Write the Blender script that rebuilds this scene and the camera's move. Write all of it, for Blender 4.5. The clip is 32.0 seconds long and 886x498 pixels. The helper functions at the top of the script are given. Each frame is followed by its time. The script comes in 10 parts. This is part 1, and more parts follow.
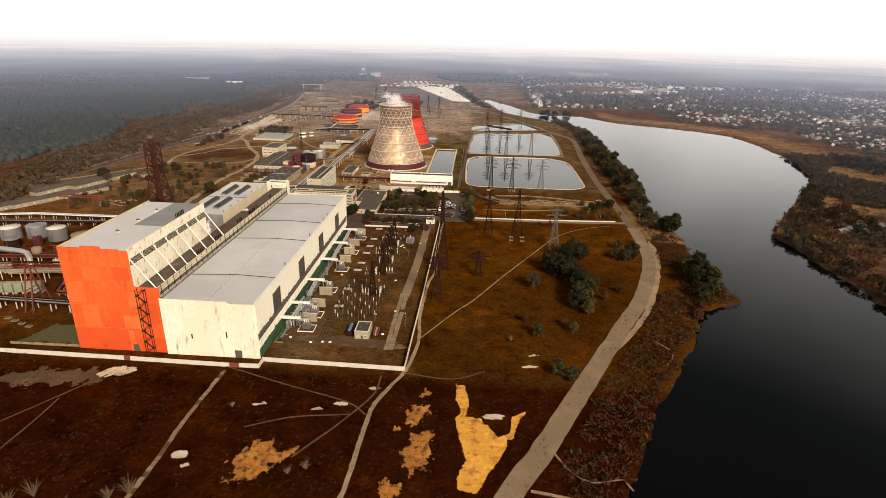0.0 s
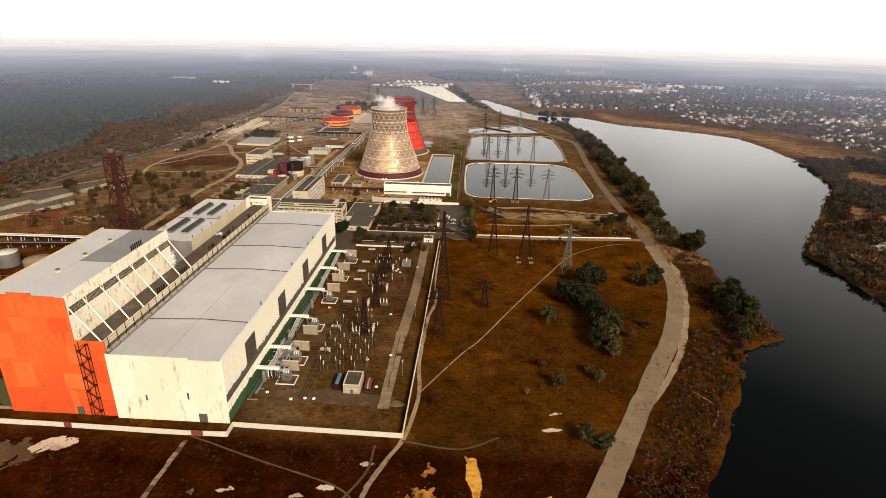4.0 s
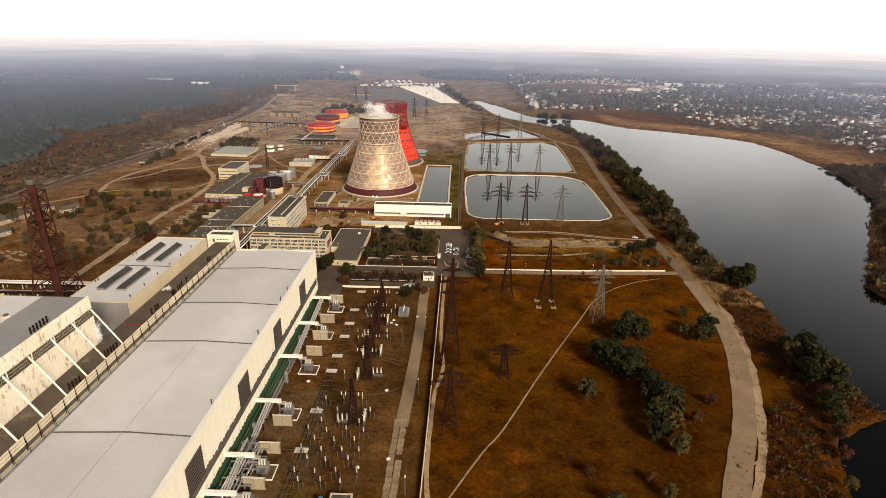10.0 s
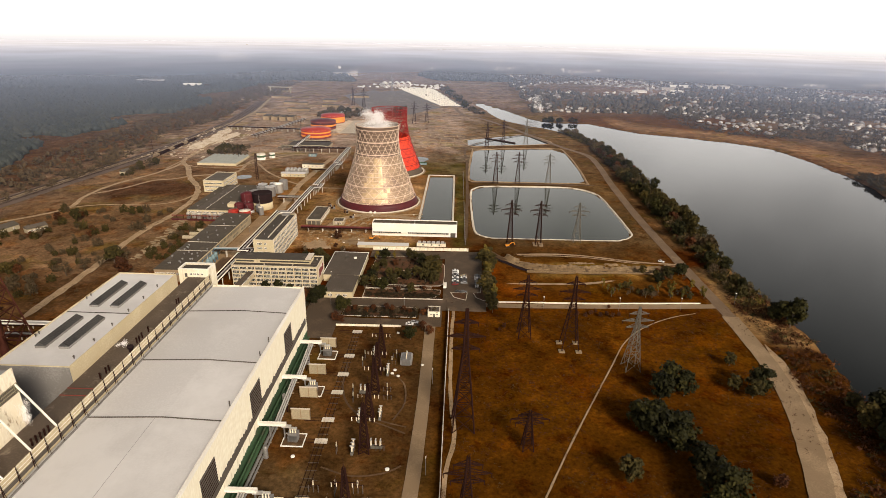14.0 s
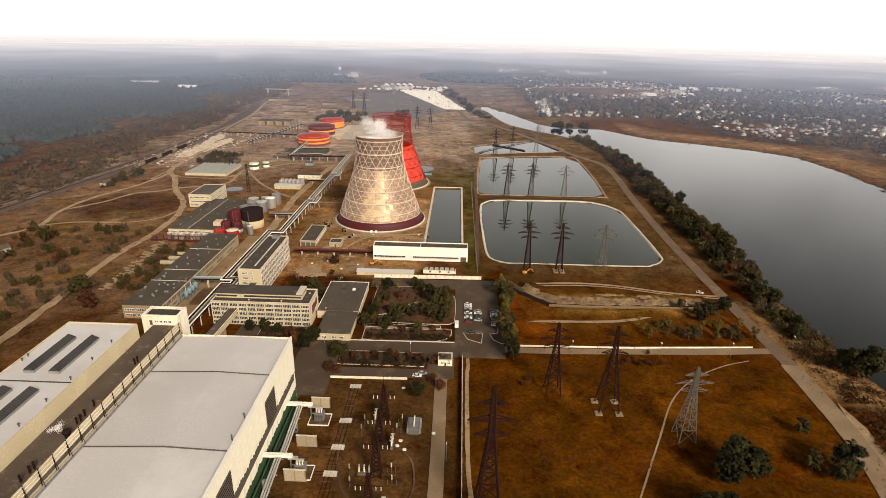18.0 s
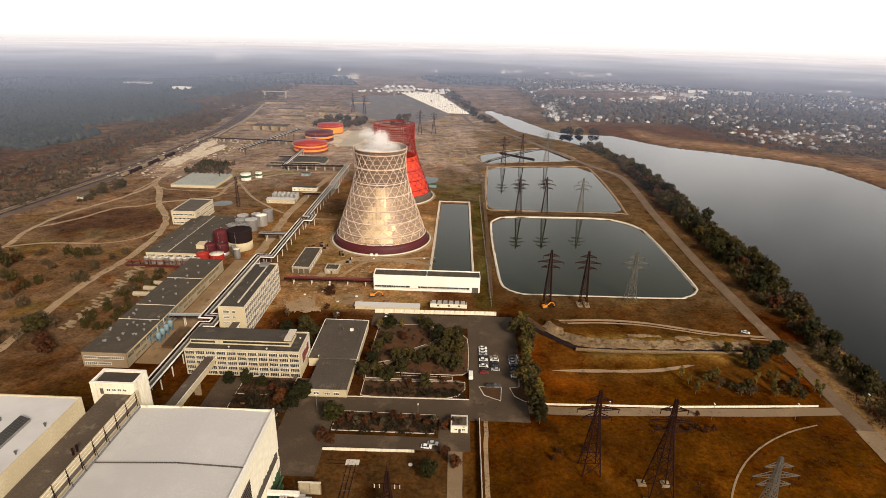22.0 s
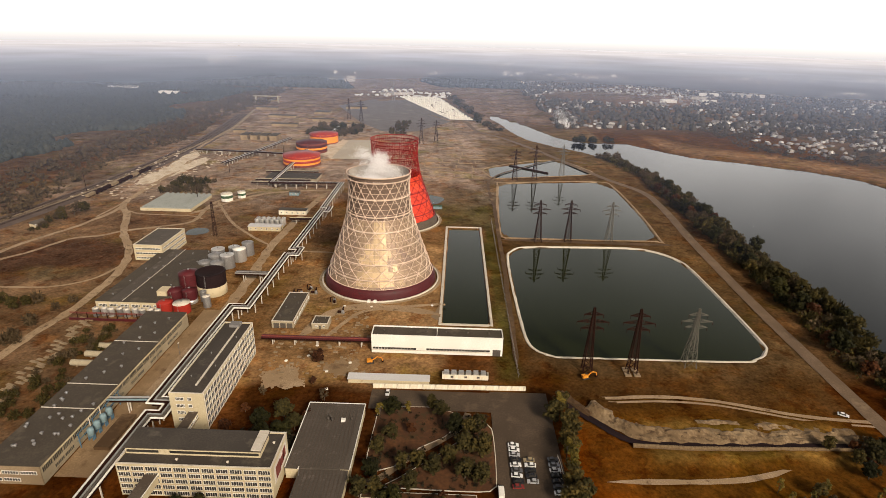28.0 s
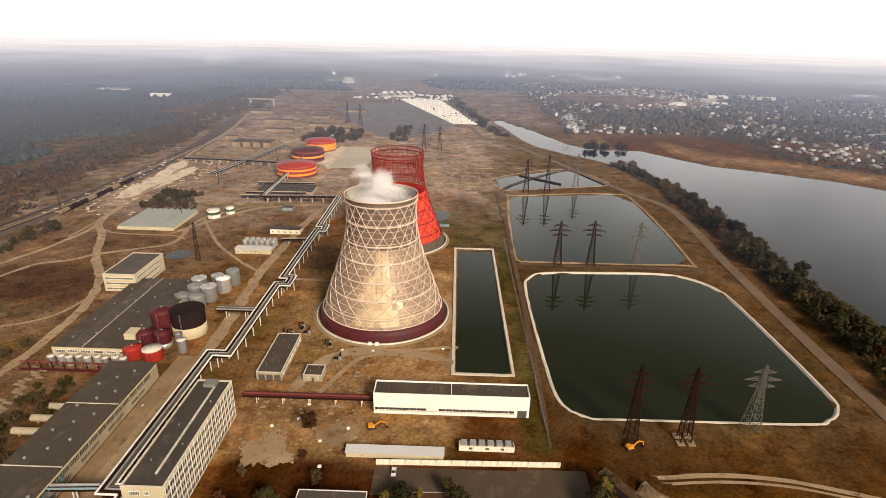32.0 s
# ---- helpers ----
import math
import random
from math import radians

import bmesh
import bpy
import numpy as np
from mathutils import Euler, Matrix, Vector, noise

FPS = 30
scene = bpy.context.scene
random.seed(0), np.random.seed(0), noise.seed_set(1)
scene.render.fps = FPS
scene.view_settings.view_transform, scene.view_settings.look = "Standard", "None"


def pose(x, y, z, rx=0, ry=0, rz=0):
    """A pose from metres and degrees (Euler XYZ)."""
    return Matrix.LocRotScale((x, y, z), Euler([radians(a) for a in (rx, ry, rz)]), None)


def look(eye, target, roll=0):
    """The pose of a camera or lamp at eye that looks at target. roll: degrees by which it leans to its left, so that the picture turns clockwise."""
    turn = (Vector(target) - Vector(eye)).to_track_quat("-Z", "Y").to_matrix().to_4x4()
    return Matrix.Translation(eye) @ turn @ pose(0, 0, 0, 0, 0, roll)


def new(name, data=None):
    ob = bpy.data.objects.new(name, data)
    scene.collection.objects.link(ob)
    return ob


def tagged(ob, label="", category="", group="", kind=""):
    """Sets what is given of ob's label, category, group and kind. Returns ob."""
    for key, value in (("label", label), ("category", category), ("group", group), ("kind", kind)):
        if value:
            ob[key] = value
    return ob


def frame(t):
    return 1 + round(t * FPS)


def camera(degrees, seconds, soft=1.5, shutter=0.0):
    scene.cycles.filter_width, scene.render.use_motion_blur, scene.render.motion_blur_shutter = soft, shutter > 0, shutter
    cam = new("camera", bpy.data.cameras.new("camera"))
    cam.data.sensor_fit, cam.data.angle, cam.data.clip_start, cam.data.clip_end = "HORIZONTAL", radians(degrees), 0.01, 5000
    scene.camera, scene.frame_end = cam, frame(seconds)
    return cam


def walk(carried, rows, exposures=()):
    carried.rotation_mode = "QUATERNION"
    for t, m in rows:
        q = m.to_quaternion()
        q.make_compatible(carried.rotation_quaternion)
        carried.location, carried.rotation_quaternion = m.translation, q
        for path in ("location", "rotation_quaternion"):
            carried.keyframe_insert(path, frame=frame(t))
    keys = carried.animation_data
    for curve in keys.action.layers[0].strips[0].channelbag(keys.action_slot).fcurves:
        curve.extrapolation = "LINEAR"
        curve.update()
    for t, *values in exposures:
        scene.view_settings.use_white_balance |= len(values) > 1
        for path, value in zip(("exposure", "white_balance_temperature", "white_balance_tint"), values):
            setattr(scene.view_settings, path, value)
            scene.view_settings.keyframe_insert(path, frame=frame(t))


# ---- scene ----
cam = camera(77.13, 32.0, 0.8)
PATH = [
    (0, look((1.76, 69.27, 152.42), (-3.34, 162.35, 116.22), 1.44)),
    (3, look((-3.68, 105.07, 152.86), (-7.91, 198.09, 116.43), 1.48)),
    (6, look((-10.30, 141.63, 153.14), (-13.61, 234.57, 116.40), 1.13)),
    (9, look((-16.13, 178.14, 153.25), (-18.48, 271.05, 116.35), 1.09)),
    (13, look((-22.97, 225.41, 154.42), (-24.73, 318.29, 117.40), 1.18)),
    (19, look((-34.05, 298.88, 154.11), (-35.91, 391.79, 117.18), 1.36)),
    (21, look((-37.67, 322.10, 154.68), (-39.52, 415.02, 117.78), 1.48)),
    (23, look((-41.44, 345.62, 155.17), (-43.12, 438.54, 118.25), 1.49)),
    (28, look((-49.71, 405.27, 155.43), (-51.12, 498.22, 118.58), 1.40)),
    (30, look((-53.80, 429.02, 155.91), (-55.13, 521.99, 119.09), 1.36)),
    (32, look((-57.98, 453.31, 155.57), (-59.19, 546.27, 118.74), 1.42)),
]
walk(cam, PATH, [(0, 0.48, 6800, 12), (3, 0.53, 6800, 12), (20, 0.54, 6800, 12), (24, 0.49, 6800, 12), (28, 0.42, 6800, 12), (30, 0.42, 6800, 12), (32, 0.57, 6800, 12)])

# ---- light: bright overcast sky, soft low sun behind and to the right ----
world = bpy.data.worlds.new("world")
scene.world = world
world.use_nodes = True
wn, wl = world.node_tree.nodes, world.node_tree.links
wn.clear()
sky = wn.new("ShaderNodeTexSky")
sky.sky_type = "NISHITA"
sky.sun_disc = False
sky.sun_elevation = radians(32)
sky.sun_rotation = radians(150)
sky.dust_density = 4.0
bg_sky = wn.new("ShaderNodeBackground")
bg_sky.inputs["Strength"].default_value = 0.018
wl.new(sky.outputs[0], bg_sky.inputs["Color"])
bg_cloud = wn.new("ShaderNodeBackground")
bg_cloud.inputs["Color"].default_value = (1.0, 0.975, 0.94, 1)
# cloud veil: bright towards the horizon, thinner overhead
wco = wn.new("ShaderNodeTexCoord")
wsp = wn.new("ShaderNodeSeparateXYZ")
wl.new(wco.outputs["Generated"], wsp.inputs[0])
wmr = wn.new("ShaderNodeMapRange")
wmr.inputs["From Min"].default_value, wmr.inputs["From Max"].default_value = 0.1, 0.50
wmr.inputs["To Min"].default_value, wmr.inputs["To Max"].default_value = 1.2, 0.06
wl.new(wsp.outputs["Z"], wmr.inputs["Value"])
# slow drifts of thicker and thinner cloud
wnz = wn.new("ShaderNodeTexNoise")
wnz.inputs["Scale"].default_value = 3.2
wnz.inputs["Detail"].default_value = 4.0
wl.new(wco.outputs["Generated"], wnz.inputs["Vector"])
wdr = wn.new("ShaderNodeMapRange")
wdr.inputs["From Min"].default_value, wdr.inputs["From Max"].default_value = 0.35, 0.65
wdr.inputs["To Min"].default_value, wdr.inputs["To Max"].default_value = 0.82, 1.22
wl.new(wnz.outputs["Fac"], wdr.inputs["Value"])
wml = wn.new("ShaderNodeMath")
wml.operation = "MULTIPLY"
wl.new(wmr.outputs[0], wml.inputs[0])
wl.new(wdr.outputs[0], wml.inputs[1])
wl.new(wml.outputs[0], bg_cloud.inputs["Strength"])
add_bg = wn.new("ShaderNodeAddShader")
wl.new(bg_sky.outputs[0], add_bg.inputs[0])
wl.new(bg_cloud.outputs[0], add_bg.inputs[1])
wout = wn.new("ShaderNodeOutputWorld")
wl.new(add_bg.outputs[0], wout.inputs["Surface"])

sun_data = bpy.data.lights.new("sun", "SUN")
sun_data.energy = 3.4
sun_data.angle = radians(16)
sun_data.color = (1.0, 0.9, 0.76)
sun_lamp = new("sun", sun_data)
sun_lamp.matrix_world = look((300, -520, 375), (0, 0, 0))


# ---- materials ----
def mat(name, a, b=None, rough=0.85, metal=0.0, fine=1.5, wide=0.08, bump=0.3, stain=None, stain_scale=0.12,
        stain_at=0.58, spread=0.0, stretch=None, ribs=None, spec=0.3, rib_depth=0.6):
    """Two-scale noise between two colours, with optional stains, ribs (axis, per metre) and a spread from object to object."""
    m = bpy.data.materials.new(name)
    m.use_nodes = True
    nt = m.node_tree
    n, l = nt.nodes, nt.links
    bsdf = n["Principled BSDF"]
    bsdf.inputs["Roughness"].default_value = rough
    bsdf.inputs["Metallic"].default_value = metal
    bsdf.inputs["Specular IOR Level"].default_value = spec
    b = b or tuple(c * 0.8 for c in a)
    co = n.new("ShaderNodeTexCoord")
    mp = n.new("ShaderNodeMapping")
    l.new(co.outputs["Object"], mp.inputs["Vector"])
    if stretch:
        mp.inputs["Scale"].default_value = stretch
    n1, n2 = n.new("ShaderNodeTexNoise"), n.new("ShaderNodeTexNoise")
    for nd, sc, de in ((n1, fine, 4.0), (n2, wide, 3.0)):
        nd.inputs["Scale"].default_value = sc
        nd.inputs["Detail"].default_value = de
        l.new(mp.outputs[0], nd.inputs["Vector"])
    mixf = n.new("ShaderNodeMath")
    mixf.operation = "MULTIPLY_ADD"
    l.new(n1.outputs["Fac"], mixf.inputs[0])
    mixf.inputs[1].default_value = 0.9
    l.new(n2.outputs["Fac"], mixf.inputs[2])
    ramp = n.new("ShaderNodeValToRGB")
    ramp.color_ramp.elements[0].position, ramp.color_ramp.elements[1].position = 0.65, 1.25 / 1.0 if False else 1.0
    ramp.color_ramp.elements[0].color, ramp.color_ramp.elements[1].color = (*a, 1), (*b, 1)
    l.new(mixf.outputs[0], ramp.inputs[0])
    col = ramp.outputs[0]
    if stain:
        n3 = n.new("ShaderNodeTexNoise")
        n3.inputs["Scale"].default_value = stain_scale
        n3.inputs["Detail"].default_value = 6.0
        n3.inputs["Roughness"].default_value = 0.65
        l.new(mp.outputs[0], n3.inputs["Vector"])
        r3 = n.new("ShaderNodeMapRange")
        r3.inputs["From Min"].default_value, r3.inputs["From Max"].default_value = stain_at, stain_at + 0.12
        l.new(n3.outputs["Fac"], r3.inputs["Value"])
        mx = n.new("ShaderNodeMix")
        mx.data_type = "RGBA"
        l.new(r3.outputs[0], mx.inputs["Factor"])
        l.new(col, mx.inputs[6])
        mx.inputs[7].default_value = (*stain, 1)
        col = mx.outputs[2]
    if spread:
        oi = n.new("ShaderNodeObjectInfo")
        hv = n.new("ShaderNodeHueSaturation")
        mr = n.new("ShaderNodeMapRange")
        mr.inputs["To Min"].default_value, mr.inputs["To Max"].default_value = 1 - spread, 1 + spread
        l.new(oi.outputs["Random"], mr.inputs["Value"])
        l.new(mr.outputs[0], hv.inputs["Value"])
        l.new(col, hv.inputs["Color"])
        col = hv.outputs[0]
    l.new(col, bsdf.inputs["Base Color"])
    height = n1.outputs["Fac"]
    if ribs:
        wv = n.new("ShaderNodeTexWave")
        wv.bands_direction = ribs[0]
        wv.inputs["Scale"].default_value = ribs[1] * 0.314
        l.new(co.outputs["Object"], wv.inputs["Vector"])
        ad = n.new("ShaderNodeMath")
        ad.operation = "MULTIPLY_ADD"
        l.new(wv.outputs["Fac"], ad.inputs[0])
        ad.inputs[1].default_value = rib_depth
        l.new(height, ad.inputs[2])
        height = ad.outputs[0]
    if bump:
        bp = n.new("ShaderNodeBump")
        bp.inputs["Strength"].default_value = bump
        bp.inputs["Distance"].default_value = 0.15
        l.new(height, bp.inputs["Height"])
        l.new(bp.outputs[0], bsdf.inputs["Normal"])
    return m


M = {}
M["white_wall"] = mat("white_wall", (0.82, 0.78, 0.65), (0.68, 0.61, 0.46), stain=(0.34, 0.26, 0.16), stain_scale=0.30, stain_at=0.58, stretch=(1, 1, 0.22), bump=0.15)
M["white_sheet"] = mat("white_sheet", (0.86, 0.82, 0.68), (0.76, 0.70, 0.54), stain=(0.50, 0.42, 0.28), stain_scale=0.25, stain_at=0.62, stretch=(1, 1, 0.2), ribs=("Y", 1.2), bump=0.3)
M["orange_dark"] = mat("orange_dark", (0.66, 0.088, 0.015), (0.56, 0.066, 0.011), stain=(0.46, 0.05, 0.009), bump=0.15)
M["orange_pale"] = mat("orange_pale", (0.77, 0.15, 0.034), (0.68, 0.115, 0.022), stain=(0.58, 0.08, 0.013), bump=0.15)
M["orange_wall"] = mat("orange_wall", (0.74, 0.125, 0.024), (0.60, 0.085, 0.013), stain=(0.50, 0.058, 0.01), stain_scale=0.11, stain_at=0.53, stretch=(1, 1, 0.4), bump=0.15, fine=0.6)
M["stained_wall"] = mat("stained_wall", (0.86, 0.80, 0.66), (0.74, 0.66, 0.50), stain=(0.34, 0.25, 0.15), stain_scale=0.55, stain_at=0.54, stretch=(1, 1, 0.4), bump=0.3)
M["grey_wall"] = mat("grey_wall", (0.24, 0.23, 0.22), (0.16, 0.15, 0.14), bump=0.2)
M["roof_felt"] = mat("roof_felt", (0.0768, 0.0600, 0.0418), (0.0532, 0.0410, 0.0289), stain=(0.0973, 0.0775, 0.0547), stain_scale=0.08, bump=0.3)
M["roof_sheet"] = mat("roof_sheet", (0.53, 0.513, 0.50), (0.47, 0.452, 0.44), rough=0.5, wide=0.03, ribs=("Y", 1.0), bump=0.08, spread=0.05, stain=(0.545, 0.528, 0.515), stain_scale=0.02, stain_at=0.5)
M["roof_grey"] = mat("roof_grey", (0.25, 0.245, 0.24), (0.21, 0.205, 0.2), rough=0.7, bump=0.2)
M["skylight_glass"] = mat("skylight_glass", (0.018, 0.018, 0.019), (0.04, 0.04, 0.04), rough=0.6, bump=0.05)
M["roof_bitumen"] = mat("roof_bitumen", (0.0686, 0.0554, 0.0429), (0.0445, 0.0359, 0.0281), stain=(0.1014, 0.0827, 0.0640), stain_scale=0.1, bump=0.3)
M["roof_brown"] = mat("roof_brown", (0.115, 0.087, 0.063), (0.074, 0.054, 0.039), stain=(0.176, 0.141, 0.103), stain_scale=0.2, bump=0.3)
M["roof_slate"] = mat("roof_slate", (0.0975, 0.0788, 0.0624), (0.0686, 0.0554, 0.0429), ribs=("X", 0.9), bump=0.25, stain=(0.1459, 0.1232, 0.0983), stain_scale=0.15)
M["dark_glass"] = mat("dark_glass", (0.016, 0.015, 0.014), (0.04, 0.036, 0.03), rough=0.35, bump=0.02, spread=0.5, spec=0.25)
M["louvre"] = mat("louvre", (0.05, 0.042, 0.036), (0.09, 0.075, 0.06), rough=0.7)
M["green_wall"] = mat("green_wall", (0.042, 0.096, 0.042), (0.030, 0.066, 0.030), stain=(0.060, 0.060, 0.036), bump=0.15)
M["rust_dark"] = mat("rust_dark", (0.014, 0.006, 0.005), (0.026, 0.011, 0.008), rough=0.95, spec=0.03)
M["rust_mast"] = mat("rust_mast", (0.030, 0.010, 0.008), (0.052, 0.018, 0.012), rough=0.95, spec=0.03)
M["rust_red"] = mat("rust_red", (0.22, 0.045, 0.03), (0.13, 0.03, 0.022), rough=0.75)
M["maroon"] = mat("maroon", (0.094, 0.009, 0.012), (0.058, 0.007, 0.009), rough=0.6, stain=(0.036, 0.014, 0.011), stain_scale=0.3)
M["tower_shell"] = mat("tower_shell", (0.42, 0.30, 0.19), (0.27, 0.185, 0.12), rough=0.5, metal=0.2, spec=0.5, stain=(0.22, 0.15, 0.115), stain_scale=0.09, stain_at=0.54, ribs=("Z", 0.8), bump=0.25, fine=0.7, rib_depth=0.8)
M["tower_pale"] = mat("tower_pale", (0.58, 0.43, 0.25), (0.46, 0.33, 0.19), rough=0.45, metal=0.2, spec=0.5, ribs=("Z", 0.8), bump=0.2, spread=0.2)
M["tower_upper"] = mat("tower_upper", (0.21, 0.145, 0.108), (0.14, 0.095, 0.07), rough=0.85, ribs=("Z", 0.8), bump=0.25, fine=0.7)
M["tower_steel"] = mat("tower_steel", (0.78, 0.62, 0.50), (0.58, 0.43, 0.33), rough=0.6, spread=0.08)
M["tower_inner"] = mat("tower_inner", (0.46, 0.42, 0.38), (0.36, 0.32, 0.28))
M["red_steel"] = mat("red_steel", (0.36, 0.018, 0.014), (0.20, 0.010, 0.010), rough=0.6, spread=0.1)
M["red_bright"] = mat("red_bright", (0.80, 0.085, 0.022), (0.62, 0.05, 0.015), rough=0.6)
M["red_shell"] = mat("red_shell", (0.80, 0.088, 0.026), (0.62, 0.045, 0.018), rough=0.65, stain=(0.42, 0.03, 0.012), stain_scale=0.12, stain_at=0.56, ribs=("Z", 0.8))
M["concrete"] = mat("concrete", (0.343, 0.254, 0.155), (0.224, 0.158, 0.092), stain=(0.135, 0.091, 0.050), stain_scale=0.3, bump=0.3)
M["pale_concrete"] = mat("pale_concrete", (0.66, 0.60, 0.50), (0.50, 0.44, 0.36), stain=(0.34, 0.28, 0.20), stain_scale=0.25, bump=0.3)
M["asphalt"] = mat("asphalt", (0.090, 0.060, 0.038), (0.060, 0.040, 0.024), stain=(0.120, 0.081, 0.051), stain_scale=0.06, stain_at=0.55, bump=0.2)
M["road_pale"] = mat("road_pale", (0.270, 0.187, 0.109), (0.192, 0.130, 0.074), stain=(0.208, 0.139, 0.080), stain_scale=0.05, stain_at=0.54, bump=0.1)
M["road_mid"] = mat("road_mid", (0.172, 0.113, 0.069), (0.120, 0.077, 0.045), stain=(0.218, 0.149, 0.088), stain_scale=0.07, stain_at=0.58, bump=0.25)
M["spoil"] = mat("spoil", (0.252, 0.175, 0.096), (0.148, 0.095, 0.048), stain=(0.052, 0.028, 0.012), stain_scale=0.3, stain_at=0.55, bump=0.8, fine=0.9)
M["bed"] = mat("bed", (0.120, 0.048, 0.016), (0.066, 0.027, 0.010), stain=(0.045, 0.030, 0.010), stain_scale=0.14, stain_at=0.54, bump=0.5, fine=0.7)
M["ballast"] = mat("ballast", (0.13, 0.088, 0.062), (0.085, 0.056, 0.04), stain=(0.17, 0.12, 0.085), stain_scale=0.06, bump=0.5)
M["dirt_track"] = mat("dirt_track", (0.40, 0.285, 0.175), (0.27, 0.18, 0.10), stain=(0.11, 0.062, 0.028), stain_scale=0.25, stain_at=0.56, bump=0.4)
M["dirt"] = mat("dirt", (0.12, 0.068, 0.031), (0.07, 0.038, 0.016), stain=(0.18, 0.112, 0.057), stain_scale=0.05, stain_at=0.55, bump=0.5, fine=0.5)
M["sand_yellow"] = mat("sand_yellow", (0.80, 0.42, 0.075), (0.62, 0.28, 0.035), stain=(0.36, 0.14, 0.02), stain_scale=0.25, stain_at=0.52, bump=0.3, fine=0.4)
M["sand_rust"] = mat("sand_rust", (0.52, 0.225, 0.035), (0.34, 0.125, 0.018), stain=(0.07, 0.026, 0.008), stain_scale=0.35, stain_at=0.50, bump=0.3, fine=0.5)
M["sand_white"] = mat("sand_white", (0.66, 0.57, 0.44), (0.50, 0.40, 0.29), stain=(0.34, 0.24, 0.15), stain_scale=0.08, stain_at=0.54, bump=0.3)
M["green_grass"] = mat("green_grass", (0.055, 0.06, 0.017), (0.08, 0.062, 0.022), bump=0.5, fine=0.6)
M["galvanised"] = mat("galvanised", (0.145, 0.132, 0.111), (0.102, 0.093, 0.076), rough=0.7, spec=0.1)
M["silver"] = mat("silver", (0.62, 0.60, 0.57), (0.48, 0.46, 0.43), rough=0.35, metal=0.6, spread=0.1)
M["steel_grey"] = mat("steel_grey", (0.30, 0.29, 0.28), (0.20, 0.19, 0.18), rough=0.5, metal=0.4, spread=0.15)
M["white_paint"] = mat("white_paint", (0.82, 0.80, 0.74), (0.72, 0.68, 0.60), rough=0.5, bump=0.1)
M["cream_wall"] = mat("cream_wall", (0.5676, 0.4880, 0.3264), (0.4644, 0.3840, 0.2448), stain=(0.3268, 0.2480, 0.1428), stain_scale=0.25, stain_at=0.6, bump=0.2)
M["beige_panel"] = mat("beige_panel", (0.395, 0.336, 0.230), (0.302, 0.248, 0.166), stain=(0.235, 0.176, 0.108), stain_scale=0.4, bump=0.2)
M["tank_red"] = mat("tank_red", (0.374, 0.030, 0.017), (0.272, 0.021, 0.013), rough=0.5)
M["tank_orange"] = mat("tank_orange", (0.90, 0.34, 0.05), (0.78, 0.24, 0.03), rough=0.55)
M["tank_black"] = mat("tank_black", (0.010, 0.006, 0.007), (0.02, 0.011, 0.011), rough=0.9, spec=0.1)
M["blue_paint"] = mat("blue_paint", (0.10, 0.20, 0.28), (0.07, 0.14, 0.2), rough=0.5)
M["teal_paint"] = mat("teal_paint", (0.20, 0.30, 0.32), (0.16, 0.23, 0.25), rough=0.6)
M["bark"] = mat("bark", (0.06, 0.045, 0.033), (0.09, 0.07, 0.05), bump=0.6, fine=4)
M["yard_tan"] = mat("yard_tan", (0.3250, 0.2145, 0.1144), (0.2145, 0.1365, 0.0702), stain=(0.1300, 0.0754, 0.0364), stain_scale=0.09, stain_at=0.56, bump=0.3)
M["twig"] = mat("twig", (0.20, 0.135, 0.075), (0.13, 0.085, 0.045), bump=0)
M["far_wall"] = mat("far_wall", (0.50, 0.46, 0.42), (0.36, 0.33, 0.30), spread=0.35)
M["lot_grey"] = mat("lot_grey", (0.17, 0.15, 0.14), (0.12, 0.105, 0.10), stain=(0.23, 0.20, 0.18), stain_scale=0.03, bump=0.2)
M["lot_pale"] = mat("lot_pale", (0.50, 0.44, 0.35), (0.38, 0.33, 0.26), wide=0.02, stain=(0.40, 0.34, 0.27), stain_scale=0.03, bump=0.1)
M["far_white"] = mat("far_white", (0.74, 0.71, 0.68), (0.58, 0.55, 0.52), fine=0.02, wide=0.006, bump=0)
M["far_roof"] = mat("far_roof", (0.22, 0.20, 0.195), (0.15, 0.135, 0.13), spread=0.4)
M["glazing"] = mat("glazing", (0.20, 0.21, 0.19), (0.26, 0.27, 0.245), rough=0.6, ribs=("X", 0.5))
M["excavator_paint"] = mat("excavator_paint", (0.75, 0.30, 0.03), (0.6, 0.22, 0.02), rough=0.5)
M["rubber"] = mat("rubber", (0.02, 0.02, 0.02), (0.03, 0.03, 0.03), rough=0.9)
M["porcelain"] = mat("porcelain", (0.84, 0.77, 0.62), (0.66, 0.58, 0.44), rough=0.35)
M["cubicle_green"] = mat("cubicle_green", (0.26, 0.30, 0.21), (0.19, 0.22, 0.15), bump=0.1, stain=(0.14, 0.12, 0.08), stain_scale=0.4)
M["hessian"] = mat("hessian", (0.36, 0.31, 0.21), (0.28, 0.23, 0.15), bump=0.3, spread=0.15)


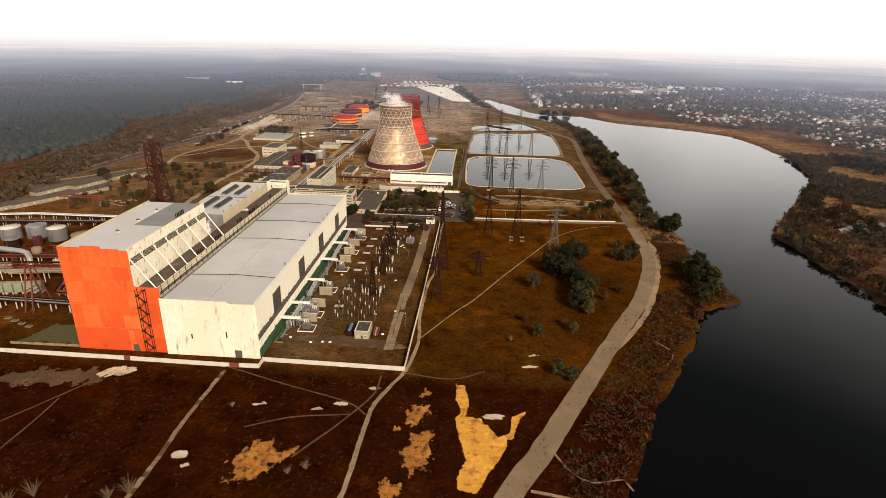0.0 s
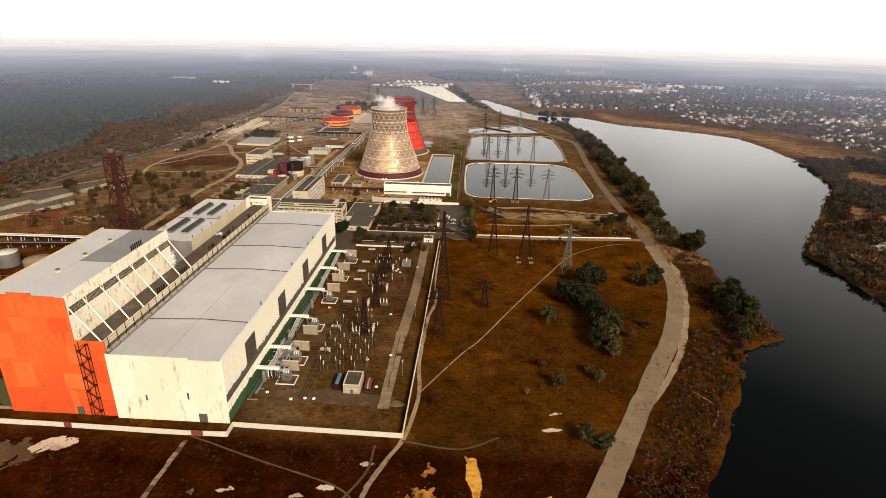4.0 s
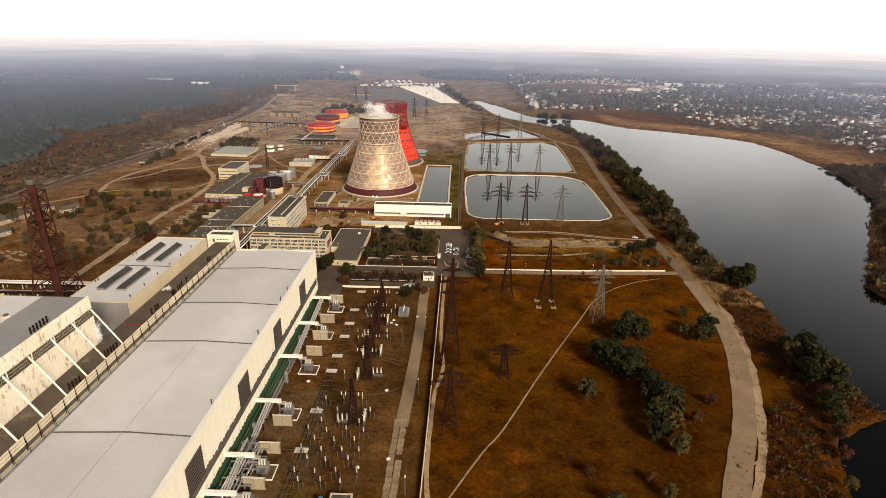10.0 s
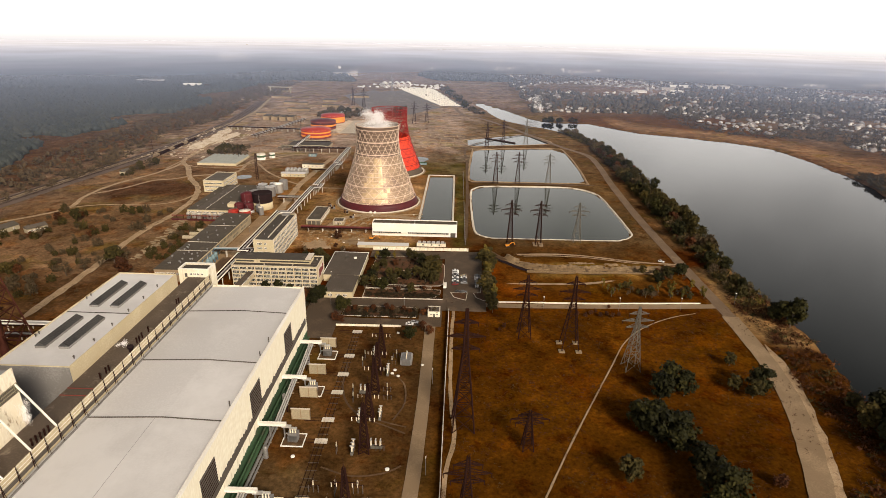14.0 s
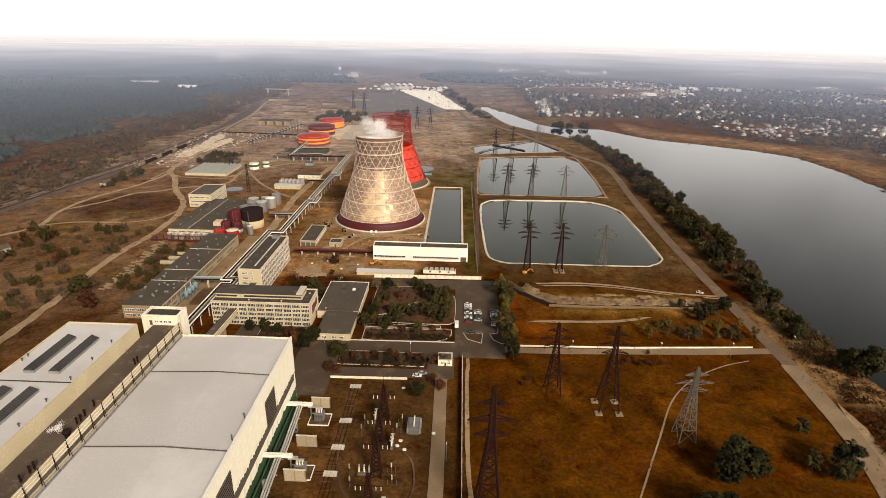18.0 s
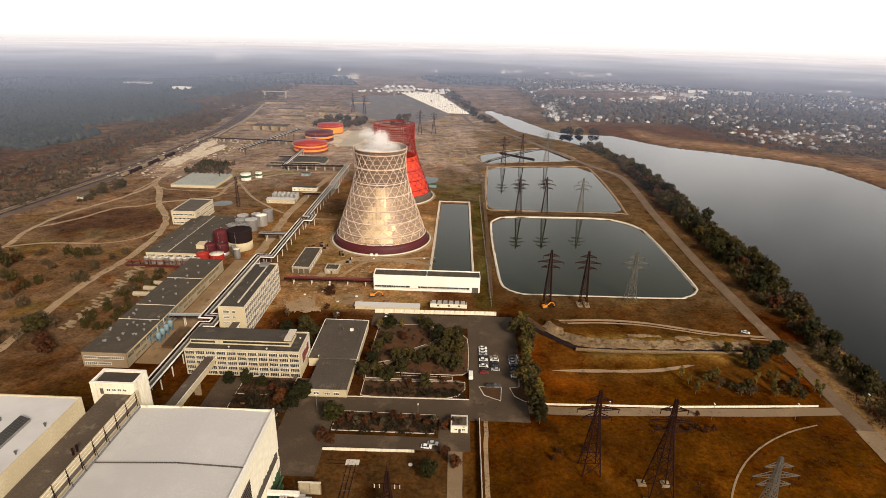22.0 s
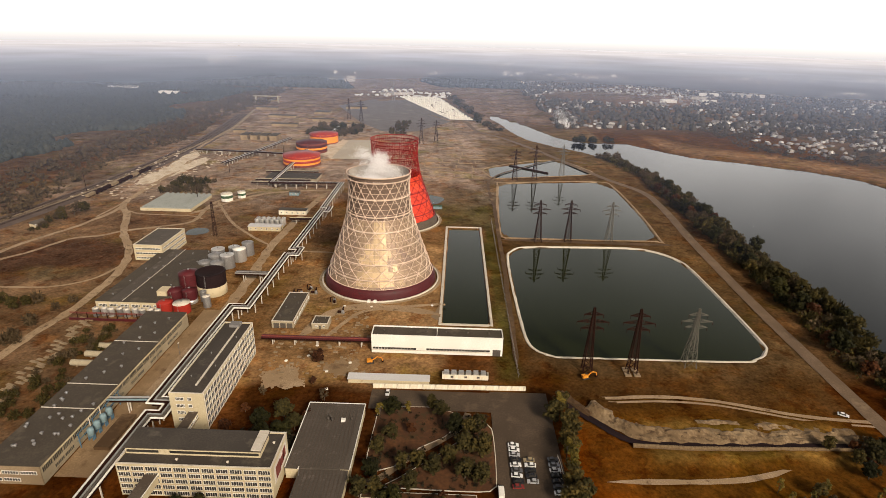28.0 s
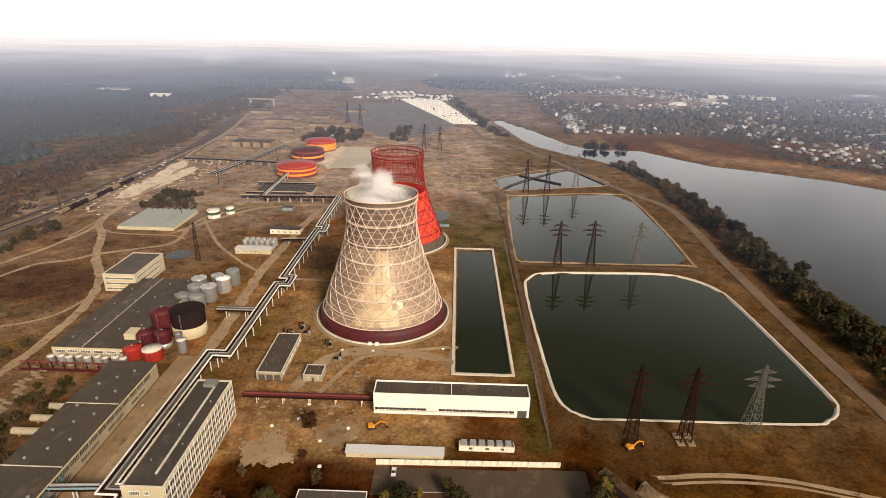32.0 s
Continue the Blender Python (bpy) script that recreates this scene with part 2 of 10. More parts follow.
def leaf_mat(name, a, b, c):
    """Leaves whose colour changes from clump to clump and from tree to tree."""
    m = bpy.data.materials.new(name)
    m.use_nodes = True
    n, l = m.node_tree.nodes, m.node_tree.links
    bsdf = n["Principled BSDF"]
    bsdf.inputs["Roughness"].default_value = 0.8
    bsdf.inputs["Specular IOR Level"].default_value = 0.15
    geo = n.new("ShaderNodeNewGeometry")
    oi = n.new("ShaderNodeObjectInfo")
    ramp = n.new("ShaderNodeValToRGB")
    ramp.color_ramp.elements[0].color, ramp.color_ramp.elements[1].color = (*a, 1), (*c, 1)
    e = ramp.color_ramp.elements.new(0.5)
    e.color = (*b, 1)
    mm = n.new("ShaderNodeMath")
    mm.operation = "MULTIPLY_ADD"
    l.new(geo.outputs["Random Per Island"], mm.inputs[0])
    mm.inputs[1].default_value = 0.55
    m2 = n.new("ShaderNodeMath")
    m2.operation = "MULTIPLY"
    l.new(oi.outputs["Random"], m2.inputs[0])
    m2.inputs[1].default_value = 0.45
    l.new(m2.outputs[0], mm.inputs[2])
    l.new(mm.outputs[0], ramp.inputs[0])
    l.new(ramp.outputs[0], bsdf.inputs["Base Color"])
    return m


M["leaf_green"] = leaf_mat("leaf_green", (0.006, 0.0062, 0.0012), (0.013, 0.0125, 0.002), (0.036, 0.031, 0.005))
M["leaf_olive"] = leaf_mat("leaf_olive", (0.0148, 0.0125, 0.0035), (0.0374, 0.0296, 0.0078), (0.0819, 0.0546, 0.0117))
M["leaf_lime"] = leaf_mat("leaf_lime", (0.034, 0.030, 0.006), (0.085, 0.066, 0.012), (0.17, 0.11, 0.018))
M["leaf_rust"] = leaf_mat("leaf_rust", (0.024, 0.009, 0.0035), (0.052, 0.017, 0.0055), (0.10, 0.034, 0.0075))
M["leaf_bare"] = leaf_mat("leaf_bare", (0.040, 0.028, 0.015), (0.064, 0.043, 0.022), (0.095, 0.064, 0.031))
# far pine leaves, their bluish cast painted in for distance haze
M["leaf_wood"] = leaf_mat("leaf_wood", (0.020, 0.026, 0.026), (0.030, 0.036, 0.034), (0.046, 0.048, 0.040))
M["leaf_town"] = leaf_mat("leaf_town", (0.030, 0.028, 0.022), (0.050, 0.043, 0.034), (0.085, 0.064, 0.045))
M["leaf_gold"] = leaf_mat("leaf_gold", (0.07, 0.035, 0.012), (0.13, 0.075, 0.022), (0.20, 0.125, 0.035))
M["leaf_dark"] = leaf_mat("leaf_dark", (0.012, 0.010, 0.006), (0.022, 0.018, 0.009), (0.05, 0.022, 0.010))


def water_mat(name, deep, rough, ior):
    m = bpy.data.materials.new(name)
    m.use_nodes = True
    n, l = m.node_tree.nodes, m.node_tree.links
    bsdf = n["Principled BSDF"]
    bsdf.inputs["Base Color"].default_value = (*deep, 1)
    bsdf.inputs["Roughness"].default_value = rough
    bsdf.inputs["IOR"].default_value = ior
    bsdf.inputs["Specular Tint"].default_value = (0.84, 1.0, 0.92, 1)
    co = n.new("ShaderNodeTexCoord")
    nz = n.new("ShaderNodeTexNoise")
    nz.inputs["Scale"].default_value = 0.35
    nz.inputs["Detail"].default_value = 5.0
    l.new(co.outputs["Object"], nz.inputs["Vector"])
    bp = n.new("ShaderNodeBump")
    bp.inputs["Strength"].default_value = 0.05
    bp.inputs["Distance"].default_value = 0.2
    l.new(nz.outputs["Fac"], bp.inputs["Height"])
    l.new(bp.outputs[0], bsdf.inputs["Normal"])
    return m


M["lake"] = water_mat("lake", (0.0012, 0.0014, 0.0008), 0.04, 1.27)
M["pond"] = water_mat("pond", (0.014, 0.0165, 0.0055), 0.03, 1.33)


# ---- building helpers ----
def bx(bm, x0, x1, y0, y1, z0, z1):
    v = [bm.verts.new(p) for p in ((x0, y0, z0), (x1, y0, z0), (x1, y1, z0), (x0, y1, z0), (x0, y0, z1), (x1, y0, z1), (x1, y1, z1), (x0, y1, z1))]
    for f in ((3, 2, 1, 0), (4, 5, 6, 7), (0, 1, 5, 4), (1, 2, 6, 5), (2, 3, 7, 6), (3, 0, 4, 7)):
        bm.faces.new([v[i] for i in f])
    return bm


def rod(bm, a, b, r, n=4, r2=None):
    a, b = Vector(a), Vector(b)
    d = (b - a).normalized()
    u = d.cross(Vector((0, 0, 1)))
    u = Vector((1, 0, 0)) if u.length < 1e-3 else u.normalized()
    w = d.cross(u)
    r2 = r if r2 is None else r2
    c = [(math.cos(2 * math.pi * (i + 0.5) / n), math.sin(2 * math.pi * (i + 0.5) / n)) for i in range(n)]
    va = [bm.verts.new(a + u * (r * x) + w * (r * y)) for x, y in c]
    vb = [bm.verts.new(b + u * (r2 * x) + w * (r2 * y)) for x, y in c]
    for i in range(n):
        bm.faces.new((va[i], va[(i + 1) % n], vb[(i + 1) % n], vb[i]))
    bm.faces.new(va[::-1])
    bm.faces.new(vb)
    return bm


def bent_rod(bm, pts, r):
    """One square bar through several points."""
    pts = [Vector(p) for p in pts]
    d = (pts[-1] - pts[0]).normalized()
    u = d.cross(Vector((0, 0, 1))).normalized()
    w = d.cross(u)
    rings = [[bm.verts.new(p + u * (r * x) + w * (r * y)) for x, y in ((0.7, 0.7), (-0.7, 0.7), (-0.7, -0.7), (0.7, -0.7))] for p in pts]
    for a, b in zip(rings, rings[1:]):
        for i in range(4):
            bm.faces.new((a[i], a[(i + 1) % 4], b[(i + 1) % 4], b[i]))
    bm.faces.new(rings[0][::-1])
    bm.faces.new(rings[-1])
    return bm


def lathe(bm, prof, n=32, cx=0.0, cy=0.0, cap_top=False, cap_bot=False):
    rings = [[bm.verts.new((cx + r * math.cos(2 * math.pi * i / n), cy + r * math.sin(2 * math.pi * i / n), z)) for i in range(n)] for r, z in prof]
    for a, b in zip(rings, rings[1:]):
        for i in range(n):
            f = bm.faces.new((a[i], a[(i + 1) % n], b[(i + 1) % n], b[i]))
            f.smooth = True
    if cap_bot:
        bm.faces.new(rings[0][::-1])
    if cap_top:
        bm.faces.new(rings[-1])
    return bm


def prism(bm, poly, z0, z1):
    a = [bm.verts.new((x, y, z0)) for x, y in poly]
    b = [bm.verts.new((x, y, z1)) for x, y in poly]
    for i in range(len(poly)):
        j = (i + 1) % len(poly)
        bm.faces.new((a[i], a[j], b[j], b[i]))
    bm.faces.new(a[::-1])
    bm.faces.new(b)
    bmesh.ops.recalc_face_normals(bm, faces=bm.faces)
    return bm


def B():
    return bmesh.new()


def to_mesh(name, bm, material):
    me = bpy.data.meshes.new(name)
    bm.to_mesh(me)
    bm.free()
    me.materials.append(material)
    return me


def part(name, bm, material, parent, label="", at=None):
    """One bmesh (or a ready mesh) as one mesh object under a thing or a part."""
    me = bm if isinstance(bm, bpy.types.Mesh) else to_mesh(name, bm, material)
    ob = new(name, me)
    ob.parent = parent
    if at is not None:
        ob.matrix_basis = at
    return tagged(ob, label) if label else ob


def thing(name, x, y, z, label, category, group="", kind="", rz=0.0):
    ob = new(name)
    ob.empty_display_size = 0.5
    ob.matrix_basis = pose(x, y, z, 0, 0, rz)
    return tagged(ob, label, category, group, kind)


def single(name, bm, material, label, category, group="", kind="", at=None):
    ob = new(name, to_mesh(name, bm, material))
    if at is not None:
        ob.matrix_basis = at
    return tagged(ob, label, category, group, kind)


def smooth_line(pts, step):
    """A Catmull-Rom line through plan points, cut every step metres."""
    p = [Vector((a[0], a[1], 0)) for a in pts]
    p = [p[0] * 2 - p[1]] + p + [p[-1] * 2 - p[-2]]
    out = []
    for i in range(1, len(p) - 2):
        k = max(1, int((p[i + 1] - p[i]).length / step))
        for j in range(k):
            t = j / k
            out.append(0.5 * (2 * p[i] + (p[i + 1] - p[i - 1]) * t + (2 * p[i - 1] - 5 * p[i] + 4 * p[i + 1] - p[i + 2]) * t * t
                              + (3 * p[i] - p[i - 1] - 3 * p[i + 1] + p[i + 2]) * t ** 3))
    out.append(p[-2])
    return out


def strip(name, pts, width, z, material, label, category, rough=0.0, step=4.0, kind="structure"):
    """A road or path laid along plan points, with a slightly worn edge."""
    line = smooth_line(pts, step)
    bm = B()
    prev = None
    for i, c in enumerate(line):
        d = (line[min(i + 1, len(line) - 1)] - line[max(i - 1, 0)]).normalized()
        s = Vector((-d.y, d.x, 0))
        w1 = width / 2 * (1 + rough * noise.noise((c.x * 0.13, c.y * 0.13, 1.0)))
        w2 = width / 2 * (1 + rough * noise.noise((c.x * 0.13, c.y * 0.13, 7.0)))
        if rough >= 0.4:
            end = min(1.0, (min(i, len(line) - 1 - i) + 0.3) / 4.0)
            w1, w2 = w1 * end, w2 * end
        now = (bm.verts.new(c + s * w1 + Vector((0, 0, z))), bm.verts.new(c - s * w2 + Vector((0, 0, z))))
        if prev:
            bm.faces.new((prev[1], now[1], now[0], prev[0]))
        prev = now
    return single(name, bm, material, label, category, kind=kind)


def patch(name, cx, cy, rx, ry, z, material, label, category, seed, n=96, rag=0.35, rz=0.0):
    """A flat patch with a ragged outline."""
    bm = B()
    ring = []
    for i in range(n):
        a = 2 * math.pi * i / n
        c, s = math.cos(a), math.sin(a)
        k = 1 + rag * (0.9 * noise.noise((c * 1.1 + seed, s * 1.1, seed * 0.7)) + 0.55 * noise.noise((c * 2.6 + seed, s * 2.6, 3.0)) + 0.3 * noise.noise((c * 7 + seed, s * 7, 5.0)) + 0.15 * noise.noise((c * 16 + seed, s * 16, 8.0)))
        ring.append(bm.verts.new((rx * k * c, ry * k * s, 0)))
    c = bm.verts.new((0, 0, 0.02))
    for i in range(n):
        bm.faces.new((ring[i], ring[(i + 1) % n], c))
    return single(name, bm, material, label, category, kind="structure", at=pose(cx, cy, z, 0, 0, rz))

# ---- ground, lake, ponds ----
LAKE = [(10, -400), (20, 100), (63, 229), (86, 275), (121, 334), (143, 380), (160, 388), (174, 394), (168, 410), (166, 450), (174, 505), (172, 600), (186, 745),
        (190, 834), (191, 986), (192, 1050), (168, 1120), (132, 1182), (100, 1214), (62, 1268), (44, 1336), (34, 1405), (26, 1450), (12, 1500), (34, 1496), (48, 1456), (80, 1390), (112, 1295), (148, 1254),
        (182, 1258), (212, 1256), (240, 1216), (275, 1168), (336, 1140), (400, 1098), (436, 1060), (445, 976), (440, 860), (409, 750), (345, 660), (292, 585), (257, 530), (261, 450), (264, 405), (270, 330), (280, 100), (280, -400)]
POND_1 = [(6, 652), (-5, 661), (-8, 690), (-8, 778), (-3, 798), (9, 807), (50, 810), (88, 811), (106, 805), (118, 790), (122, 766), (122, 680), (119, 664), (110, 656), (96, 653)]
POND_2 = [(0, 827), (-9, 842), (-1, 986), (10, 999), (108, 1015), (124, 985), (120, 842), (106, 829)]
POND_3 = [(0, 1019), (-8, 1030), (-7, 1070), (77, 1122), (112, 1074), (115, 1060), (106, 1047)]
CHANNEL = [(-54, 683), (-26, 683), (-26, 848), (-53, 848)]


def signed(poly, X, Y):
    """Distance to a plan polygon, below zero inside."""
    best = np.full(X.shape, 1e9)
    inside = np.zeros(X.shape, bool)
    for (x0, y0), (x1, y1) in zip(poly, poly[1:] + poly[:1]):
        dx, dy = x1 - x0, y1 - y0
        t = np.clip(((X - x0) * dx + (Y - y0) * dy) / (dx * dx + dy * dy), 0, 1)
        best = np.minimum(best, np.hypot(X - x0 - t * dx, Y - y0 - t * dy))
        if y0 != y1:
            inside ^= ((y0 > Y) != (y1 > Y)) & (X < x0 + dx * (Y - y0) / dy)
    return np.where(inside, -best, best)


def wobble(X, Y, s, k=0):
    return (np.sin(X * s + 1.3 * k) * np.cos(Y * s * 1.13 + k) + 0.6 * np.sin(X * s * 2.3 + Y * s * 1.7 + k * 2.1) + 0.4 * np.cos(X * s * 4.1 - Y * s * 3.7 + k)) / 2


def axis_lines(lo, hi, step, far):
    a = list(np.arange(lo, hi + 0.1, step))
    g, s = a[-1], step
    while g < far:
        s *= 1.25
        g += s
        a.append(g)
    g, s = a[0], step
    while g > -far:
        s *= 1.25
        g -= s
        a.insert(0, g)
    return np.array(a)


gx, gy = axis_lines(-520, 480, 4.0, 4900), axis_lines(120, 1320, 4.0, 4900)
X, Y = np.meshgrid(gx, gy)
lake_d = signed(LAKE, X, Y) + 2.2 * wobble(X, Y, 0.09) + 1.2 * wobble(X, Y, 0.31, 2)
Z = 0.12 * wobble(X, Y, 0.05, 1) + 0.08 * wobble(X, Y, 0.21, 3) - 0.2
Z = np.minimum(Z, -1.5 + np.clip(lake_d * 0.4, -3.0, 1.6))
for pond in (POND_1, POND_2, POND_3, CHANNEL):
    d = signed(pond, X, Y)
    Z = np.where(d < 6, np.minimum(Z, -0.35 + np.clip(d * 0.8, -2.5, 0.3)), Z)
# a trench with spoil banks south of the ponds
trench = np.minimum(signed([(4, 612), (28, 588), (118, 592), (118, 594), (29, 591), (6, 614)], X, Y), 60)
bank = np.exp(-((trench - 8) / 4.0) ** 2) * (np.abs(wobble(X, Y, 0.17, 5)) * 2.0 + 0.8) * (X > 8) * (X < 125)
Z = np.where(lake_d > 8, Z + bank, Z)
Z = np.where(trench < 2.2, np.minimum(Z, -1.4), Z)


def blend(C, w, col):
    w = np.clip(w, 0, 1)[..., None]
    return C * (1 - w) + np.array(col) * w


def zone(x0, x1, y0, y1, soft):
    return np.clip(np.minimum(np.minimum(X - x0, x1 - X), np.minimum(Y - y0, y1 - Y)) / soft + 0.5 + 0.8 * wobble(X, Y, 0.045, x0), 0, 1)


C = np.zeros(X.shape + (3,)) + np.array((0.105, 0.055, 0.024))
C = blend(C, (300 - Y) / 30, (0.070, 0.032, 0.013))
C = blend(C, zone(-25, 140, 300, 540, 20) * 0.8, (0.105, 0.055, 0.022))
C = blend(C, 0.5 * np.clip(wobble(X, Y, 0.03, 4), 0, 1) * (Y > 300), (0.135, 0.060, 0.020))
C = blend(C, zone(-98, -29, 300, 515, 6) * 0.7, (0.125, 0.070, 0.035))
C = blend(C, zone(-200, -14, 580, 1000, 16), (0.240, 0.175, 0.120))
C = blend(C, zone(-440, -190, 480, 1300, 40), (0.185, 0.130, 0.080))
C = blend(C, zone(-440, -270, 640, 840, 30) * 0.7 * np.clip(0.4 + wobble(X, Y, 0.02, 3), 0, 1), (0.105, 0.055, 0.028))
C = blend(C, zone(-24, -12, 630, 860, 4), (0.075, 0.070, 0.022))
C = blend(C, zone(-14, 140, 640, 1130, 8), (0.125, 0.088, 0.052))
C = blend(C, zone(8, 130, 555, 650, 8), (0.125, 0.078, 0.040))
C = blend(C, zone(20, 128, 590, 606, 4) * 0.8, (0.26, 0.20, 0.12))
C = blend(C, zone(0, 30, 545, 600, 8) * 0.9, (0.24, 0.115, 0.042))
C = blend(C, (Y - 860) / 60 * (np.abs(X + 40) < 220), (0.165, 0.125, 0.082))
C = blend(C, zone(-60, 0, 850, 900, 10) * 0.5, (0.10, 0.095, 0.04))
C = blend(C, np.clip(1 - np.abs(lake_d - 14) / 22, 0, 1) * (Y < 720), (0.085, 0.038, 0.016))
C = blend(C, np.clip(1 - np.abs(lake_d - 40) / 50, 0, 1) * (X > 250) * (Y > 580), (0.205, 0.135, 0.080))
# far ground greyed: bare autumn soil with some distance haze painted in
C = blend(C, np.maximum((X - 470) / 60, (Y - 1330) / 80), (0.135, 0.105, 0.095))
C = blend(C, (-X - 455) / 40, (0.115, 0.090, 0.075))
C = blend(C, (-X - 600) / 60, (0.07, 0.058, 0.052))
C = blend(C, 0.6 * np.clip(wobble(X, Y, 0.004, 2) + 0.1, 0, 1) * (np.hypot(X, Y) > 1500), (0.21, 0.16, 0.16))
# soil blued with radius: distance haze painted into the colour
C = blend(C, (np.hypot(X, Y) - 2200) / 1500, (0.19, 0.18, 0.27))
near = (np.clip((1120 - Y) / 140, 0, 1) * np.clip((240 - X) / 40, 0, 1))[..., None]
meadow_w = (np.clip((565 - Y) / 20, 0, 1) * np.clip((X + 260) / 30, 0, 1))[..., None]
C = C * (near * np.array((0.78, 0.52, 0.295)) + (1 - near) * np.array((0.90, 0.74, 0.50)))
C = C * (1 - 0.85 * meadow_w) + 0.85 * meadow_w * np.array((0.070, 0.0270, 0.0046))
C = blend(C, zone(-400, 150, 60, 296, 14) * 0.8, (0.042, 0.0165, 0.0048))
C = blend(C, zone(-25, 140, 300, 400, 30) * 0.5, (0.060, 0.023, 0.0062))
C = blend(C, zone(-98, -29, 300, 515, 5) * 0.85, (0.090, 0.046, 0.0165))
C = blend(C, zone(-96, -70, 300, 400, 8) * 0.5, (0.12, 0.08, 0.04))
# worn tan ground inside the plant, darker growth near the offices, green strips by the channel
C = blend(C, zone(-205, -30, 660, 900, 14) * 0.85, (0.200, 0.128, 0.062))
C = blend(C, zone(-150, -58, 690, 800, 10) * 0.6, (0.275, 0.182, 0.095))
C = blend(C, zone(-190, -172, 590, 700, 3) * 0.8, (0.235, 0.155, 0.082))
C = blend(C, zone(-140, -84, 622, 654, 5) * 0.8, (0.205, 0.12, 0.052))
C = blend(C, zone(-142, -84, 582, 622, 5) * 0.9, (0.060, 0.026, 0.010))
C = blend(C, zone(-330, -215, 500, 660, 16) * 0.8, (0.088, 0.046, 0.020))
C = blend(C, zone(-100, 0, 540, 622, 5) * 0.8, (0.075, 0.035, 0.014))
C = blend(C, zone(-88, -14, 624, 646, 4) * 0.8, (0.11, 0.055, 0.024))
C = blend(C, (1.25 - np.hypot((X + 328) / 46, (Y - 768) / 50) + 0.25 * wobble(X, Y, 0.06, 3)) * 3, (0.078, 0.036, 0.017))
C = blend(C, (1.2 - np.hypot((X + 318) / 26, (Y - 742) / 18) + 0.3 * wobble(X, Y, 0.1, 6)) * 3, (0.12, 0.085, 0.045))
C = blend(C, zone(-24, -15, 630, 860, 2), (0.078, 0.062, 0.018))
C = blend(C, zone(-60, -5, 850, 915, 8) * 0.7, (0.115, 0.088, 0.036))
C = blend(C, zone(-440, -215, 700, 1150, 30) * 0.5, (0.185, 0.12, 0.065))
C = blend(C, zone(6, 130, 560, 660, 6) * 0.7, (0.095, 0.052, 0.022))
C = blend(C, zone(34, 118, 580, 604, 3) * 0.8, (0.20, 0.145, 0.082))
# darker, redder ground across the office band and beside the ponds
dark_w = (np.clip((Y - 540) / 20, 0, 1) * np.clip((690 - Y) / 40, 0, 1) + np.clip((Y - 690) / 40, 0, 1) * np.clip((X + 20) / 10, 0, 1) * np.clip((1100 - Y) / 60, 0, 1))[..., None]
C = C * (1 - np.clip(dark_w, 0, 1) * np.array((0.14, 0.25, 0.36)))
C = C * (1 - np.clip((294 - Y) / 12, 0, 1)[..., None] * np.array((0.20, 0.26, 0.30)))
# black-brown growth before the plant, rusty meadow, tan waste ground in the west
fore = np.clip((296 - Y) / 10, 0, 1)[..., None]
C = C * (1 - fore * np.array((0.30, 0.56, 0.70)))
warm = (zone(-30, 150, 300, 612, 12) * 0.95)[..., None]
C = C * (1 + warm * np.array((0.14, 0.03, -0.50)))
C = C * (1 - (zone(-30, 150, 296, 440, 20) * 0.9)[..., None] * np.array((0.20, 0.17, 0.14)))
C = C * (1 - (zone(-140, 8, 500, 625, 4) * 0.9)[..., None] * np.array((0.15, 0.18, 0.20)))
# next two blends pale the northern ground: distance haze painted in
C = blend(C, zone(-440, 10, 930, 1480, 40) * 0.75, (0.330, 0.250, 0.200))
C = blend(C, zone(-520, 120, 1420, 2350, 60) * 0.6, (0.240, 0.175, 0.145))
C = blend(C, zone(-152, -56, 622, 800, 8) * 0.75, (0.310, 0.205, 0.108))
C = blend(C, zone(142, 172, 500, 600, 8) * 0.8, (0.245, 0.150, 0.066))
C = C * (1 - (zone(-14, 145, 612, 1010, 8) * 0.9)[..., None] * np.array((0.14, 0.06, 0.10)))
C = blend(C, zone(240, 520, 180, 900, 40) * 0.85, (0.100, 0.062, 0.045))
C = blend(C, zone(-470, -222, 560, 1180, 24) * 0.8, (0.165, 0.100, 0.055))
# north-western belt paled the same way, haze put into its soil colour
C = blend(C, zone(-440, -190, 900, 1400, 40) * 0.7, (0.290, 0.215, 0.165))
C = blend(C, zone(-445, -290, 640, 700, 24) * 0.6, (0.105, 0.058, 0.028))
C = blend(C, (1.15 - np.hypot((X + 322) / 46, (Y - 760) / 40) + 0.15 * wobble(X, Y, 0.06, 3)) * 3, (0.080, 0.040, 0.021))
C = blend(C, (1.1 - np.hypot((X + 312) / 26, (Y - 735) / 12) + 0.3 * wobble(X, Y, 0.1, 6)) * 2, (0.115, 0.080, 0.042))
C = blend(C, (1.1 - np.hypot((X + 305) / 34, (Y - 842) / 20) + 0.3 * wobble(X, Y, 0.08, 2)) * 2, (0.120, 0.066, 0.034))
C = blend(C, zone(-470, -405, 480, 1450, 10) * 0.5, (0.120, 0.082, 0.058))
C = C * (1 - (zone(-205, -30, 540, 1000, 14) * 0.9)[..., None] * np.array((0.10, 0.22, 0.34)))
# olive-brown verge between ponds, road and lake; green hollow by the red tower
C = blend(C, zone(-12, 215, 640, 1250, 14) * 0.55, (0.118, 0.076, 0.036))
C = blend(C, zone(-62, -12, 850, 975, 10) * 0.5, (0.080, 0.066, 0.030))
